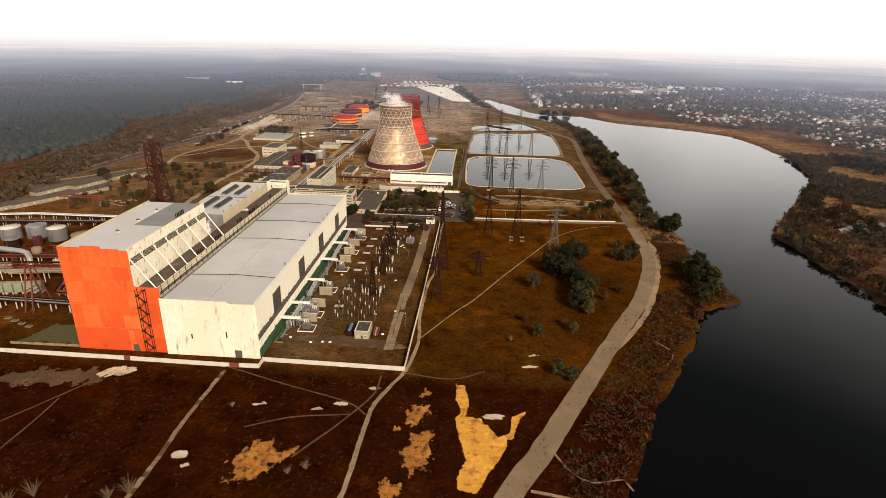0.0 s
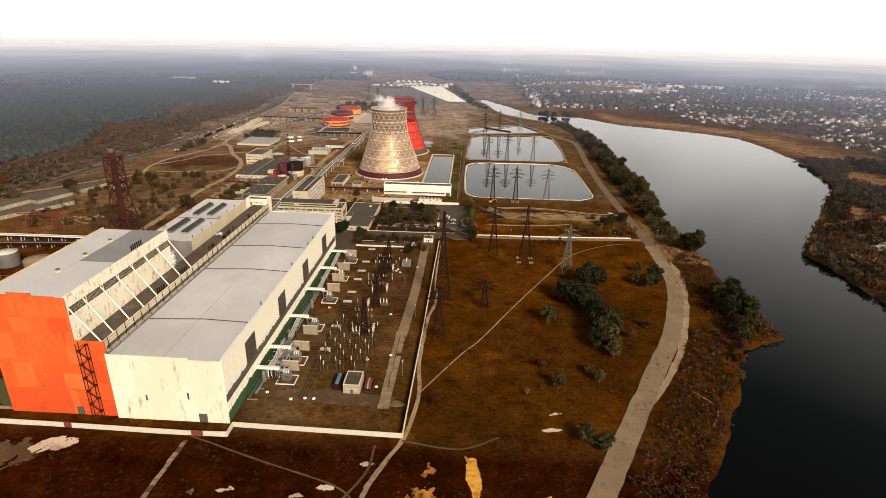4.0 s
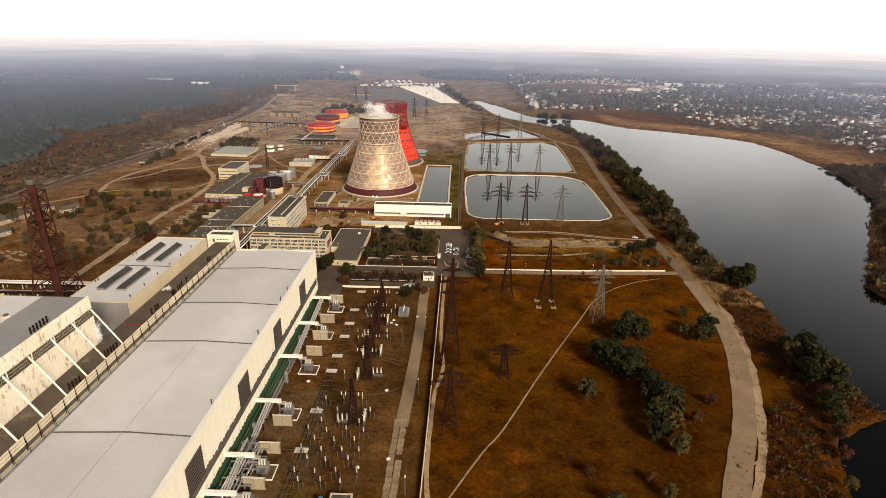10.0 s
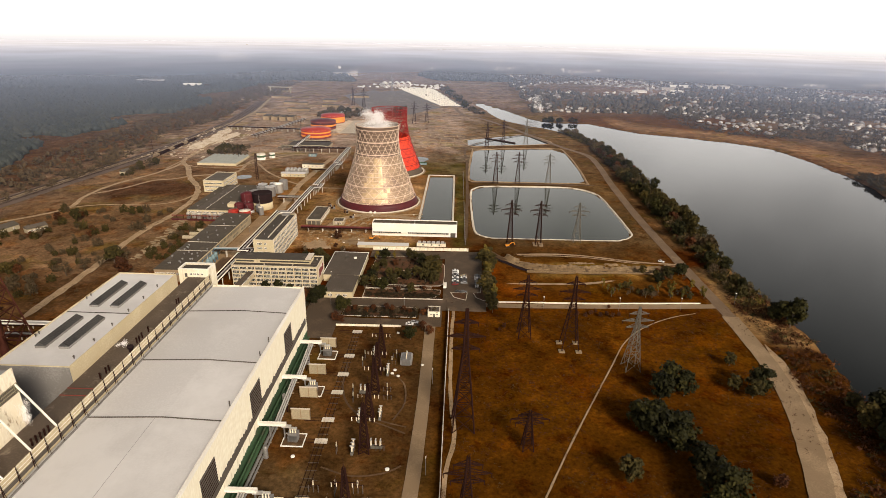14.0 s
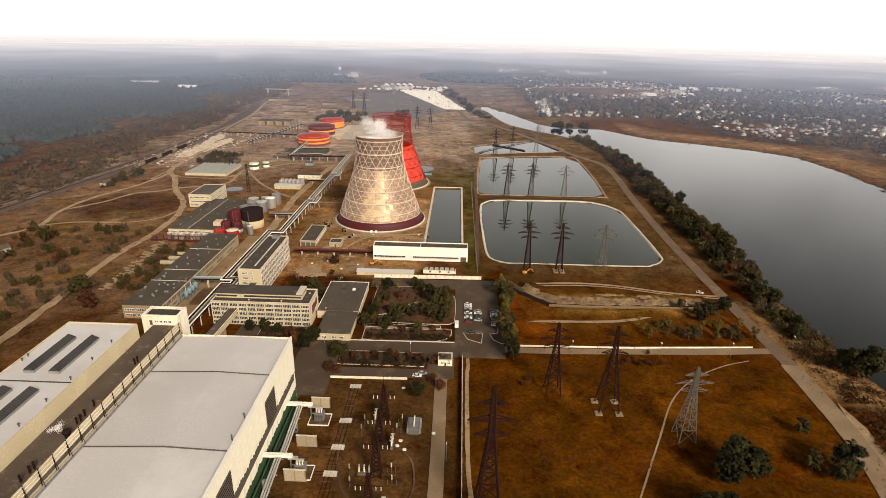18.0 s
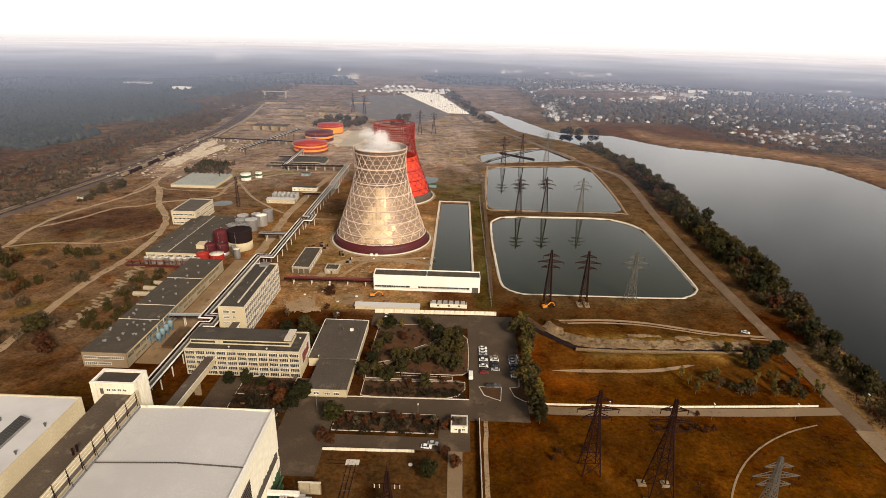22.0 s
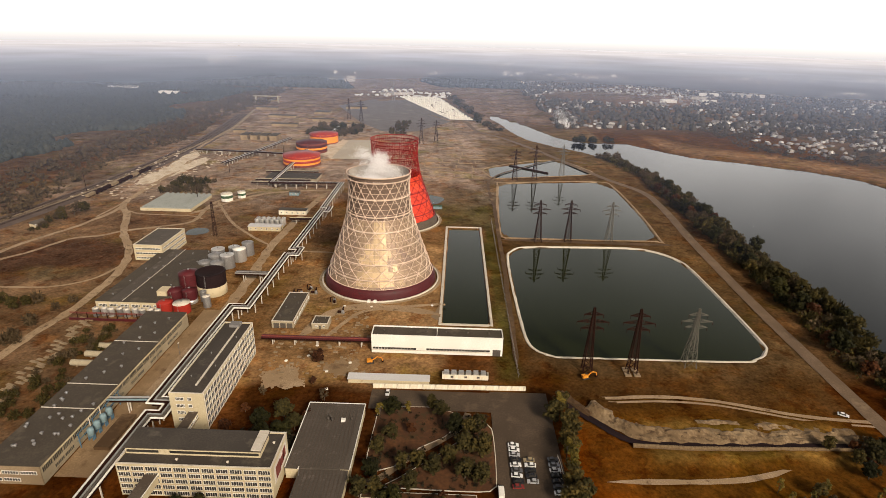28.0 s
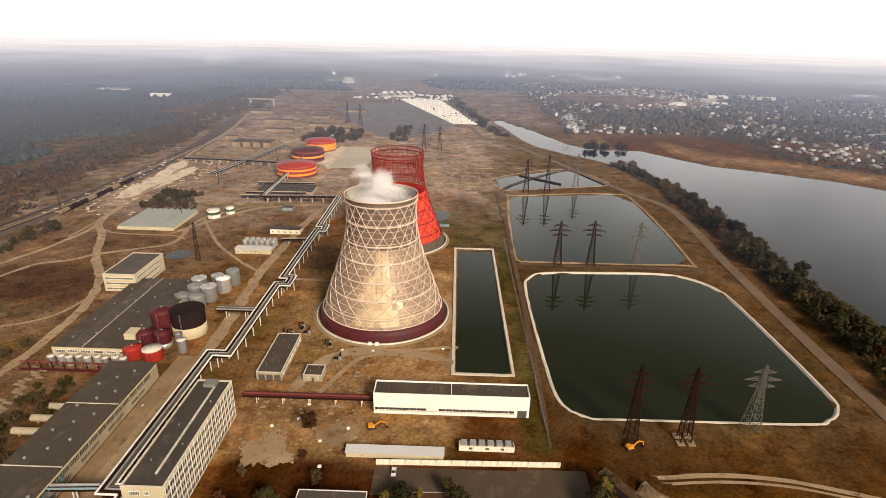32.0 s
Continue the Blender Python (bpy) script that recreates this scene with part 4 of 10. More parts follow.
for y in cuts[1:-1]:
    bm = B()
    rod(bm, (0.6, y, HH - 0.4), (HW * 0.55, y + 0.3, HH + 0.5), 0.22)
    rod(bm, (HW * 0.55, y + 0.3, HH + 0.5), (HW - 0.4, y, HH - 0.1), 0.22)
    part("roof_seam", bm, M["louvre"], hall, "dark expansion joint")
bm = jagged(B(), HW - 0.3, HW + 0.25, [(i * HL / 120, HH + 1.0 + 0.3 * noise.noise((i * 0.6, 0, 4))) for i in range(121)], HH - 0.6, "y")
part("eaves_flashing", bm, M["white_paint"], hall)
for y in (48, 96, 128, 139):
    part("roof_vent", rod(B(), (HW - 1.2, y, HH - 0.4), (HW - 1.2, y, HH + 2.0), 0.22, 6), M["louvre"], hall)

# boiler house with the orange end wall
boil = thing("boiler_house", -193, 301, 0, "tall boiler house with bright orange end wall", "industrial building")
BW, BL, BH = 34.0, 78.0, 54.0
bm = prism(B(), [(0, 0), (46.0, 0), (46.0, 35.6), (BW, 35.6), (BW, BH), (30.0, BH), (30.0, BH + 0.5), (21.0, BH + 0.5), (21.0, BH + 1.6), (11.5, BH + 1.6), (11.5, BH + 0.7), (0, BH + 0.7)], -0.5, 0.0)
bmesh.ops.transform(bm, matrix=Matrix.Rotation(radians(90), 4, "X"), verts=bm.verts)
for k, (x0, x1, z0, z1, mt) in enumerate(((19, 26, 12.7, 21, "d"), (37, 44, 16, 27, "d"), (0, 29, 0, 12.0, "d"), (29, 46, 0, 8, "d"), (1, 9, 26, 37.4, "p"), (25, 33, 39, 45.5, "d"), (26, 36, 12.7, 20, "p"), (10, 18, 38.4, 45, "p"), (27, 30, 0.2, 12, "p"), (30, 37, 25.2, 33, "p"), (6, 14, 13, 24.6, "p"))):
    part("repainted_patch", bx(B(), x0, x1, -0.03 - 0.004 * k, 0.0, z0, z1), M["orange_dark" if mt == "d" else "orange_pale"], boil, "darker repainted patch" if mt == "d" else "faded orange panel")
part("orange_wall", bm, M["orange_wall"], boil, "bright orange painted facade with darker patches")
for z, w in ((12.5, 46), (25.0, 46), (38.0, 34), (46.0, 34)):
    part("panel_joint", bx(B(), 0, w, -0.11, 0.0, z, z + 0.16), M["orange_pale"], boil, "faded horizontal panel joint")
part("door", bx(B(), 28.2, 31.2, -0.08, 0, 0, 4.0), M["louvre"], boil, "dark steel door")
part("left_wall", bx(B(), 0, 0.5, 0.5, BL, 0, BH), M["white_wall"], boil)
part("back_wall", bx(B(), 0.5, BW - 0.5, BL - 0.5, BL, 0, BH), M["grey_wall"], boil)
part("side_wall", bx(B(), BW - 0.5, BW, 0.5, BL, 30, BH + 0.8), M["stained_wall"], boil, "peeling whitewashed wall with rust stains")
part("roof", bx(B(), 0.5, BW - 0.5, 0.5, BL - 0.5, BH - 0.6, BH), M["roof_sheet"], boil)
part("roof_patch", bx(B(), 16.0, BW - 0.6, 36, BL - 0.6, BH + 0.01, BH + 0.08), M["roof_grey"], boil, "darker resurfaced roof half")
part("roof_cap", bx(B(), -0.1, 0.6, 0.5, BL, BH, BH + 0.8), M["cream_wall"], boil)
part("roof_joint", bx(B(), 15.6, 16.0, 20, BL - 1, BH + 0.01, BH + 0.14), M["pale_concrete"], boil)
for y in (24.5, 42.5, 61.0):
    th = part("roof_hatch", lathe(B(), [(1.5, 0), (1.5, 0.6), (1.1, 0.7)], 12, cap_top=True), M["pale_concrete"], boil, at=pose(14.5, y, BH))
    part("hatch_lid", lathe(B(), [(0.9, 0.7), (0.9, 1.1), (0.4, 1.3)], 12, cap_top=True), M["louvre"], th)
stk = to_mesh("exhaust_stub", lathe(B(), [(0.28, 0), (0.28, 2.2), (0.4, 2.3), (0.3, 2.6)], 8, cap_top=True), M["rust_dark"])
for k in range(6):
    part("exhaust_stub", stk, None, boil, at=pose(BW - 2.3, 50 + k * 1.6, BH))
wf = to_mesh("window_frame", bx(B(), -5.2, 5.2, -0.12, 0.0, 0, 3.4), M["dark_glass"])
gr = B()
for i in range(15):
    bx(gr, -5.2 + i * 0.74, -5.16 + i * 0.74, -0.15, 0.0, 0, 3.4)
for k in range(4):
    bx(gr, -5.2, 5.2, -0.2, 0.0, k * 1.1, k * 1.1 + 0.07)
gr = to_mesh("glazing_grid", gr, M["cream_wall"])
for k in range(7):
    w = part("window", wf, None, boil, "grimy multi-pane clerestory window", pose(BW, 6.2 + k * 11.1, 46.2, 0, 0, 90))
    part("glazing_grid", gr, None, w)
    part("strut", rod(B(), (BW + 0.1, 1.5 + (k + 0.75) * 11.2, 49.4), (45.2, 1.0 + (k + 0.75) * 11.2 - 1.2, 35.2), 0.32, 4), M["white_paint"], boil, "white raking steel strut")
part("strut", rod(B(), (BW + 0.1, 1.0, 49.6), (45.2, 0.4, 35.2), 0.32, 4), M["white_paint"], boil)
# rusty stair up the orange wall
stair = thing("fire_stair", -157.5, 299.2, 0, "rusty zigzag steel fire stair against orange wall", "stair")
bm = B()
for x in (0, 4.0):
    for y in (0, 1.6):
        rod(bm, (x, y, 0), (x, y, 35), 0.16)
part("stair_frame", bm, M["rust_mast"], stair)
for k in range(11):
    bm = B()
    x0, x1 = (0.3, 3.7) if k % 2 == 0 else (3.7, 0.3)
    rod(bm, (x0, 0.4, k * 3.15), (x1, 0.4, k * 3.15 + 3.1), 0.22)
    rod(bm, (x0, 0.0, k * 3.15 + 1.0), (x1, 0.0, k * 3.15 + 4.1), 0.09)
    part("flight", bm, M["rust_mast"], stair)
    part("landing", bx(B(), -0.4 if k % 2 else 3.2, 0.9 if k % 2 else 4.5, 0, 1.5, k * 3.15 + 3.0, k * 3.15 + 3.2), M["rust_mast"], stair)

# deaerator bay between boiler house and hall
bay = thing("deaerator_bay", -159, 301, 0, "narrow brown-roofed bay between boiler house and hall", "industrial building")
part("roof", bx(B(), 0, 11.0, 0.5, 191, 33.4, 34.0), M["roof_brown"], bay, "dark brown felt roof")
part("parapet_wall", bx(B(), 11.0, 11.5, 0.2, 191, 30.0, 35.6), M["cream_wall"], bay, "cream parapet wall above the hall roof")
part("strip_window", bx(B(), 11.5, 11.6, 2, 189, 31.2, 32.6), M["louvre"], bay, "dark clerestory strip")
post = B()
rod(post, (0, 0, 0), (0, 0, 6.4), 0.13)
rod(post, (0.9, 0, 0), (0, 0, 5.6), 0.07)
post = to_mesh("post", post, M["rust_dark"])
for k in range(32):
    part("post", post, None, bay, at=pose(11.8, 3 + k * 6.0, 30.0))
for z in (33.4, 34.6, 35.9):
    part("walkway_rail", rod(B(), (11.8, 1, z), (11.8, 190, z), 0.09), M["white_paint"], bay)
part("walkway_pipe", rod(B(), (12.3, 1, 30.6), (12.3, 190, 30.6), 0.28, 6), M["silver"], bay)
for y0, n_ in ((47, 4), (68, 5), (102.5, 1), (106, 2), (127, 2), (131, 1), (136, 1), (161, 2)):
    for k in range(n_):
        part("exhaust_stub", stk, None, bay, at=pose(8.4 + 0.25 * k, y0 + k * 1.5, 34.0))
for y in (92, 96):
    part("red_pipe", rod(B(), (0.5, y, 34.5), (10.5, y, 34.5), 0.2, 6), M["rust_red"], bay)
hood = part("steam_hood", lathe(B(), [(0.8, 0), (0.8, 1.6), (1.2, 1.7), (1.1, 2.6)], 10, cap_top=True), M["tank_black"], bay, at=pose(9.3, 121, 34.0))

# second boiler block with skylights
blk = thing("boiler_block", -187, 401, 0, "light-roofed boiler block with four long skylights", "industrial building")
walls4(blk, 28, 80, 40.5, M["cream_wall"])
part("grey_front", bx(B(), 0.0, 28, -0.12, 0.0, 0, 40.2), M["grey_wall"], blk, "plain grey unfinished front wall")
part("roof", bx(B(), 0.4, 27.6, 0.4, 79.6, 39.4, 40.0), M["roof_sheet"], blk)
part("roof_seam", bx(B(), 0.5, 27.5, 40, 40.5, 40.0, 40.15), M["roof_bitumen"], blk)
for x, y in ((9.0, 12), (18.0, 12), (9.0, 45), (18.0, 45)):
    sk = part("skylight", bx(B(), x - 1.9, x + 1.9, y, y + 23, 40.0, 41.0), M["grey_wall"], blk)
    bm = B()
    v = [bm.verts.new(p) for p in ((x - 2, y, 41), (x + 2, y, 41), (x + 2, y + 23, 41), (x - 2, y + 23, 41), (x - 0.6, y + 0.4, 42.3), (x - 0.6, y + 22.6, 42.3))]
    for f in ((0, 1, 4), (1, 2, 5, 4), (2, 3, 5), (3, 0, 4, 5)):
        bm.faces.new([v[i] for i in f])
    part("glass_roof", bm, M["skylight_glass"], sk, "dark dusty skylight glass")
    g = B()
    for k in range(24):
        rod(g, (x + 2.0, y + 0.2 + k * 0.98, 41.05), (x - 0.6, y + 0.2 + k * 0.98, 42.35), 0.05)
    part("glazing_grid", g, M["louvre"], sk)
roof_vents(blk, [(25.8, 6 + k * 12) for k in range(6)] + [(1.6, 20), (1.6, 22), (1.6, 52), (1.6, 55)], 40.0, 0.35, 1.4, "louvre")

tower = thing("stair_tower", -163.5, 491.5, 0, "white stair tower with flat dark roof", "building")
walls4(tower, 15.5, 8.5, 38.3, M["white_wall"])
part("roof", bx(B(), 0.4, 15.1, 0.4, 8.1, 36.9, 37.3), M["roof_bitumen"], tower)
coping(tower, 15.5, 8.5, 38.3, M["white_paint"], 0.9, 0.2)
window_row(tower, window_meshes(1.4, 1.1, 2), [(6.3 + k * 1.9, 35.2) for k in range(4)], ("s", 0.0))
part("door", bx(B(), 3.2, 4.4, -0.06, 0.0, 34.0, 36.2), M["louvre"], tower)

# lattice chimney mast
mast = thing("chimney_mast", -230, 453, 0, "rusty lattice mast carrying a steel chimney", "chimney")


def leg_at(k, z):
    h = 10.5 - 6.6 * min(1, z / 50.0) if z < 50 else 3.9 - 0.2 * (z - 50) / 24
    return Vector(((h if k in (0, 1) else -h), (h if k in (1, 2) else -h), z))


lv = [0, 12, 23, 33, 42, 50, 58, 66, 74]
for k in range(4):
    part("leg", poly_rod(B(), [leg_at(k, z) for z in lv], 0.48), M["rust_mast"], mast)
for a, b in zip(lv, lv[1:]):
    for k in range(4):
        j = (k + 1) % 4
        part("strut", rod(B(), leg_at(k, b), leg_at(j, b), 0.3), M["rust_mast"], mast)
        part("brace", rod(B(), leg_at(k, a), leg_at(j, b), 0.25), M["rust_mast"], mast)
        part("brace", rod(B(), leg_at(j, a), leg_at(k, b), 0.25), M["rust_mast"], mast)
part("flue", lathe(B(), [(1.9, 0), (1.9, 80), (1.5, 80), (1.5, 76)], 16), M["rust_mast"], mast, "rust-brown steel flue")
part("flue_band", lathe(B(), [(2.05, 77.5), (2.1, 77.6), (2.1, 80.1), (1.6, 80.2)], 16), M["louvre"], mast)
for z in (33, 58):
    part("platform", bx(B(), -3.2, 3.2, -3.2, 3.2, z, z + 0.2), M["rust_dark"], mast)


# ---- cooling towers ----
def tower_radius(z, H=72.0):
    """Conical foot, straight throat, slight lip."""
    pts = ((0, 36.2), (6, 34.3), (15, 31.3), (24, 28.0), (33, 24.8), (42, 21.9), (50, 20.1), (57, 19.3), (64, 19.2), (72, 19.8))
    z = z * 72.0 / H
    for (a, ra), (b, rb) in zip(pts, pts[1:]):
        if z <= b:
            return ra + (rb - ra) * (z - a) / (b - a)
    return pts[-1][1]


def cooling_tower(x, y, H, label, shell, steel, skirt, clad_to, apart):
    th = thing("cooling_tower", x, y, 0, label, "cooling tower", "cooling towers")
    s = H / 72.0
    prof = [(tower_radius(z * s, H) - 0.75, z * s) for z in (5.5, 10, 15, 20, 24, 29, 33, 38, 42, 46, 50, 54, 57, 61, 64, 68, 72) if z <= clad_to]
    lowp, upp = [p for p in prof if p[1] <= 46.5 * s], [p for p in prof if p[1] >= 45.5 * s]
    part("shell", lathe(B(), lowp, 72), shell, th, "weathered sheet cladding")
    if len(upp) > 1:
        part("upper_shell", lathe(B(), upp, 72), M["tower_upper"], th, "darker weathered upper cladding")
    for z in np.arange(9.5, clad_to * s, 3.3):
        r = tower_radius(z, H) - 0.7
        part("purlin", lathe(B(), [(r, z - 0.1), (r + 0.18, z - 0.1), (r + 0.18, z + 0.1), (r, z + 0.1)], 60), steel, th)
    part("shell_lining", lathe(B(), [(r - 0.3, z) for r, z in prof][::-1], 72), M["tower_inner"] if clad_to > 60 else shell, th)
    part("basin_rim", lathe(B(), [(38.6, 0), (38.6, 0.9), (37.7, 0.9), (37.7, 0.0)], 72), M["pale_concrete"], th, "pale concrete basin rim")
    part("apron", lathe(B(), [(40.5, -0.1), (40.3, 0.12), (38.6, 0.14)], 72), M["concrete"], th)
    part("skirt", lathe(B(), [(36.6, 0.2), (36.0, 3.0), (35.1, 6.4), (34.7, 6.4)], 72), skirt, th, "dark red louvred skirt")
    levels = [z * s for z in (6.2, 11.5, 20.5, 29.5, 39, 48, 58.5, 69)]
    for z in levels + [72.0 * s]:
        r = tower_radius(z, H)
        part("ring_beam", lathe(B(), [(r - 0.1, z - 0.32), (r + 0.35, z - 0.32), (r + 0.35, z + 0.32), (r - 0.1, z + 0.32)], 72), steel, th)
    N = 20
    if apart:
        for i in range(60):
            bm = B()
            zz = [7.0, 20.5, 33.0, 48.0, 58.5, 69.0]
            for za, zb in zip(zz, zz[1:]):
                rod(bm, (tower_radius(za) - 0.68, 0, za), (tower_radius(zb) - 0.68, 0, zb), 0.09)
            part("cladding_seam", bm, M["tower_upper"], th, at=pose(0, 0, 0, 0, 0, i * 6.0))
    for q, (a, b) in enumerate(zip(levels, levels[1:])):
        r0, r1 = tower_radius(a, H), tower_radius(b, H)
        da = math.pi / N
        zm, rm = (a + b) / 2, tower_radius((a + b) / 2, H)
        braces = []
        for sgn in (1, -1):
            line = [(r0 * math.cos(da), r0 * math.sin(sgn * da), a), (r1, 0, b)] if q == 0 else [(r0, 0, a), (rm * math.cos(da), rm * math.sin(sgn * da), zm), (r1 * math.cos(2 * da), r1 * math.sin(sgn * 2 * da), b)]
            braces.append(to_mesh("brace", bent_rod(B(), line, 0.2), steel))
        plates = [to_mesh("node_plate", bx(B(), r1 - 0.2, r1 + 0.4, -0.5, 0.5, b - 0.5, b + 0.5), steel)]
        if q:
            plates.append(to_mesh("node_plate", bx(B(), -0.25, 0.35, -0.38, 0.38, -0.38, 0.38), steel))
        turn = [pose(0, 0, 0, 0, 0, i * 360 / N) for i in range(N)]
        mid = pose(rm * math.cos(da), rm * math.sin(da), zm, 0, 0, 180 / N)
        if apart:
            for t in turn:
                for me in braces:
                    part("brace", me, None, th, at=t)
                part("node_plate", plates[0], None, th, at=t)
                if q:
                    part("node_plate", plates[1], None, th, at=t @ mid)
        else:
            bm = B()
            for t in turn:
                for me in braces + plates[:1]:
                    k = len(bm.verts)
                    bm.from_mesh(me)
                    bm.verts.ensure_lookup_table()
                    bmesh.ops.transform(bm, matrix=t, verts=bm.verts[k:])
            tagged(part("bracing_tier", bm, steel, th), kind="stuff")
    return th


ct1 = cooling_tower(-96, 744, 72.0, "steaming grey-beige lattice-framed cooling tower with maroon skirt", M["tower_shell"], M["tower_steel"], M["maroon"], 72, True)
ct2 = cooling_tower(-99, 865, 70.0, "bright red lattice cooling tower, bare at the top", M["red_shell"], M["red_steel"], M["roof_brown"], 44, False)
# upper part of the red tower: bare ring purlins, uprights and stair flights seen through the open lattice
bm = B()
for i in range(60):
    a = 2 * math.pi * i / 60
    for z0, z1 in ((42, 47), (47, 57), (57, 70)):
        r0, r1 = tower_radius(z0, 70) - 0.5, tower_radius(z1, 70) - 0.5
        rod(bm, (r0 * math.cos(a), r0 * math.sin(a), z0), (r1 * math.cos(a), r1 * math.sin(a), z1), 0.16)
tagged(part("upright_lattice", bm, M["red_steel"], ct2), kind="stuff")
for z in (45.0, 50.5, 52.5, 54.5, 56.5, 61.0, 63.0, 65.0, 67.0):
    r = tower_radius(z, 70) - 0.6
    part("purlin", lathe(B(), [(r, z - 0.14), (r + 0.2, z - 0.14), (r + 0.2, z + 0.14), (r, z + 0.14)], 40), M["red_steel"], ct2)
# newer pale sheets on the grey tower; their spread also paints the sun glow
rp = random.Random(8)
cells = []
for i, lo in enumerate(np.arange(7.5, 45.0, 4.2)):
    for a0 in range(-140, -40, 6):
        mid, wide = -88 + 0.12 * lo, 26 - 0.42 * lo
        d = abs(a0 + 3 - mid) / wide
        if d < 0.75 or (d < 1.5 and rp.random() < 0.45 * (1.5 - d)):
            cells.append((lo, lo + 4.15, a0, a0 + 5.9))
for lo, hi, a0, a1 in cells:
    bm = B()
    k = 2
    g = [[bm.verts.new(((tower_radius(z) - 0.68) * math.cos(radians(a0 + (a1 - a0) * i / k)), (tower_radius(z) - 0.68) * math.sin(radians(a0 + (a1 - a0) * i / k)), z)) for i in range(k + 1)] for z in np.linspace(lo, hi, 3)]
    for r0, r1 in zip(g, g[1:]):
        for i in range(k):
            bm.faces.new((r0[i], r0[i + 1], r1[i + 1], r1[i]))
    part("cladding_sheet", bm, M["tower_pale"], ct1, "newer pale yellowish cladding sheet, part of a painted sun glow")
for a in (-93.5, -88):
    part("hatch", bx(B(), -0.9, 0.9, -0.5, 0.5, 0, 1.8), M["white_paint"], ct1, at=pose(38.4 * math.cos(radians(a)), 38.4 * math.sin(radians(a)), 0, 0, 0, a + 90))


# ---- steam: clouds of tiny white droplets flakes, thinning outwards ----
def steam_mat(name):
    m = bpy.data.materials.new(name)
    m.use_nodes = True
    n, l = m.node_tree.nodes, m.node_tree.links
    n.clear()
    df, d2 = n.new("ShaderNodeBsdfTranslucent"), n.new("ShaderNodeBsdfDiffuse")
    df.inputs["Color"].default_value = d2.inputs["Color"].default_value = (0.97, 0.95, 0.94, 1)
    ad = n.new("ShaderNodeMixShader")
    l.new(df.outputs[0], ad.inputs[1])
    l.new(d2.outputs[0], ad.inputs[2])
    ou = n.new("ShaderNodeOutputMaterial")
    l.new(ad.outputs[0], ou.inputs["Surface"])
    return m


M["steam"] = steam_mat("steam")


def plume(label, puffs, seed, size=0.075):
    """Puffs: x, y, z, spread across, spread upwards, number of flakes."""
    r = np.random.RandomState(seed)
    cen = []
    for x, y, z, sx, sz, k in puffs:
        sub = r.normal(0, 1, (14, 3)) * (sx * 0.75, sx * 0.75, sz * 0.75)
        pick = r.randint(0, 14, k)
        cen.append(np.array((x, y, z)) + sub[pick] + r.normal(0, 1, (k, 3)) * (sx * 0.42, sx * 0.42, sz * 0.42))
    cen = np.concatenate(cen)
    k = len(cen)
    u, w = r.normal(0, 1, (k, 3)), r.normal(0, 1, (k, 3))
    u /= np.linalg.norm(u, axis=1)[:, None]
    w -= u * (u * w).sum(1)[:, None]
    w /= np.linalg.norm(w, axis=1)[:, None]
    q = (size * r.uniform(0.6, 1.4, k))[:, None]
    vs = np.stack([cen - u * q - w * q, cen + u * q - w * q, cen + u * q + w * q, cen - u * q + w * q], 1).reshape(-1, 3)
    me = bpy.data.meshes.new("steam")
    me.from_pydata(vs.tolist(), [], np.arange(4 * k).reshape(-1, 4).tolist())
    me.materials.append(M["steam"])
    return tagged(new("steam", me), label, "steam", kind="stuff")


plume("thin white steam rising from cooling tower", [(-96, 743, 69.0, 8.5, 1.4, 26000), (-96, 744, 73.0, 6.0, 2.2, 15000), (-97, 745, 78.5, 3.6, 3.6, 13000), (-102, 748, 79.5, 4.4, 2.4, 7000), (-109, 752, 80.5, 4.0, 2.0, 3000)], 3)
plume("white smoke from a bonfire on the far shore", [(144, 1378, 5, 3.0, 3, 1100), (139, 1384, 12, 5, 5, 1500), (131, 1392, 21, 8, 6, 1100)], 8, 0.2)
plume("small wisp of steam from roof vent", [(-156.8, 376.5, 38.5, 0.7, 1.8, 1800), (-157.4, 377, 42, 0.9, 1.6, 900)], 5, 0.055)
plume("small wisp of steam from roof vent", [(-152.6, 422.4, 37.2, 1.1, 0.5, 1600)], 6, 0.05)

# ---- office block, laboratory wing, canteen, pump house ----
office = block("office_block", -163, 553, 54, 18.5, 14.0, "cream_wall", "roof_bitumen", "five-storey cream office block with dark flat roof", parapet=0.5)
wm = window_meshes(4.3, 1.85, 5, 0.09, deep=0.1)
window_row(office, wm, [(2.6 + k * 4.88, z) for k in range(11) for z in (0.6, 3.3, 5.95, 8.6, 11.2)], ("s", 0.0))
window_row(office, wm, [(2.6 + k * 4.88, z) for k in range(11) for z in (3.3, 5.95, 8.6, 11.2)], ("n", 18.5))
part("mural", bx(B(), 54.0, 54.1, 2.5, 16.5, 4.8, 12.2), M["pale_concrete"], office, "faded painted mural on the gable")
for y, z, w, h in ((4.0, 5.5, 5.0, 5.2), (8.5, 6.5, 4.5, 3.6), (12.0, 7.0, 3.2, 4.2)):
    part("mural_shape", bx(B(), 54.1, 54.14, y, y + w, z, z + h), M["rust_red"], office)
part("door", bx(B(), 50.2, 52.2, -0.1, 0, 0, 2.3), M["louvre"], office)
pent = part("penthouse", bx(B(), 0.8, 48.5, 5.5, 15.2, 13.5, 16.3), M["cream_wall"], office, "set-back cream roof storey")
part("penthouse_roof", bx(B(), 0.4, 49.0, 5.0, 15.6, 16.3, 16.7), M["roof_bitumen"], pent)
for x0, x1 in ((1.2, 12.5), (16.5, 48.0)):
    part("strip_window", bx(B(), x0, x1, 5.38, 5.5, 14.3, 15.3), M["dark_glass"], pent)
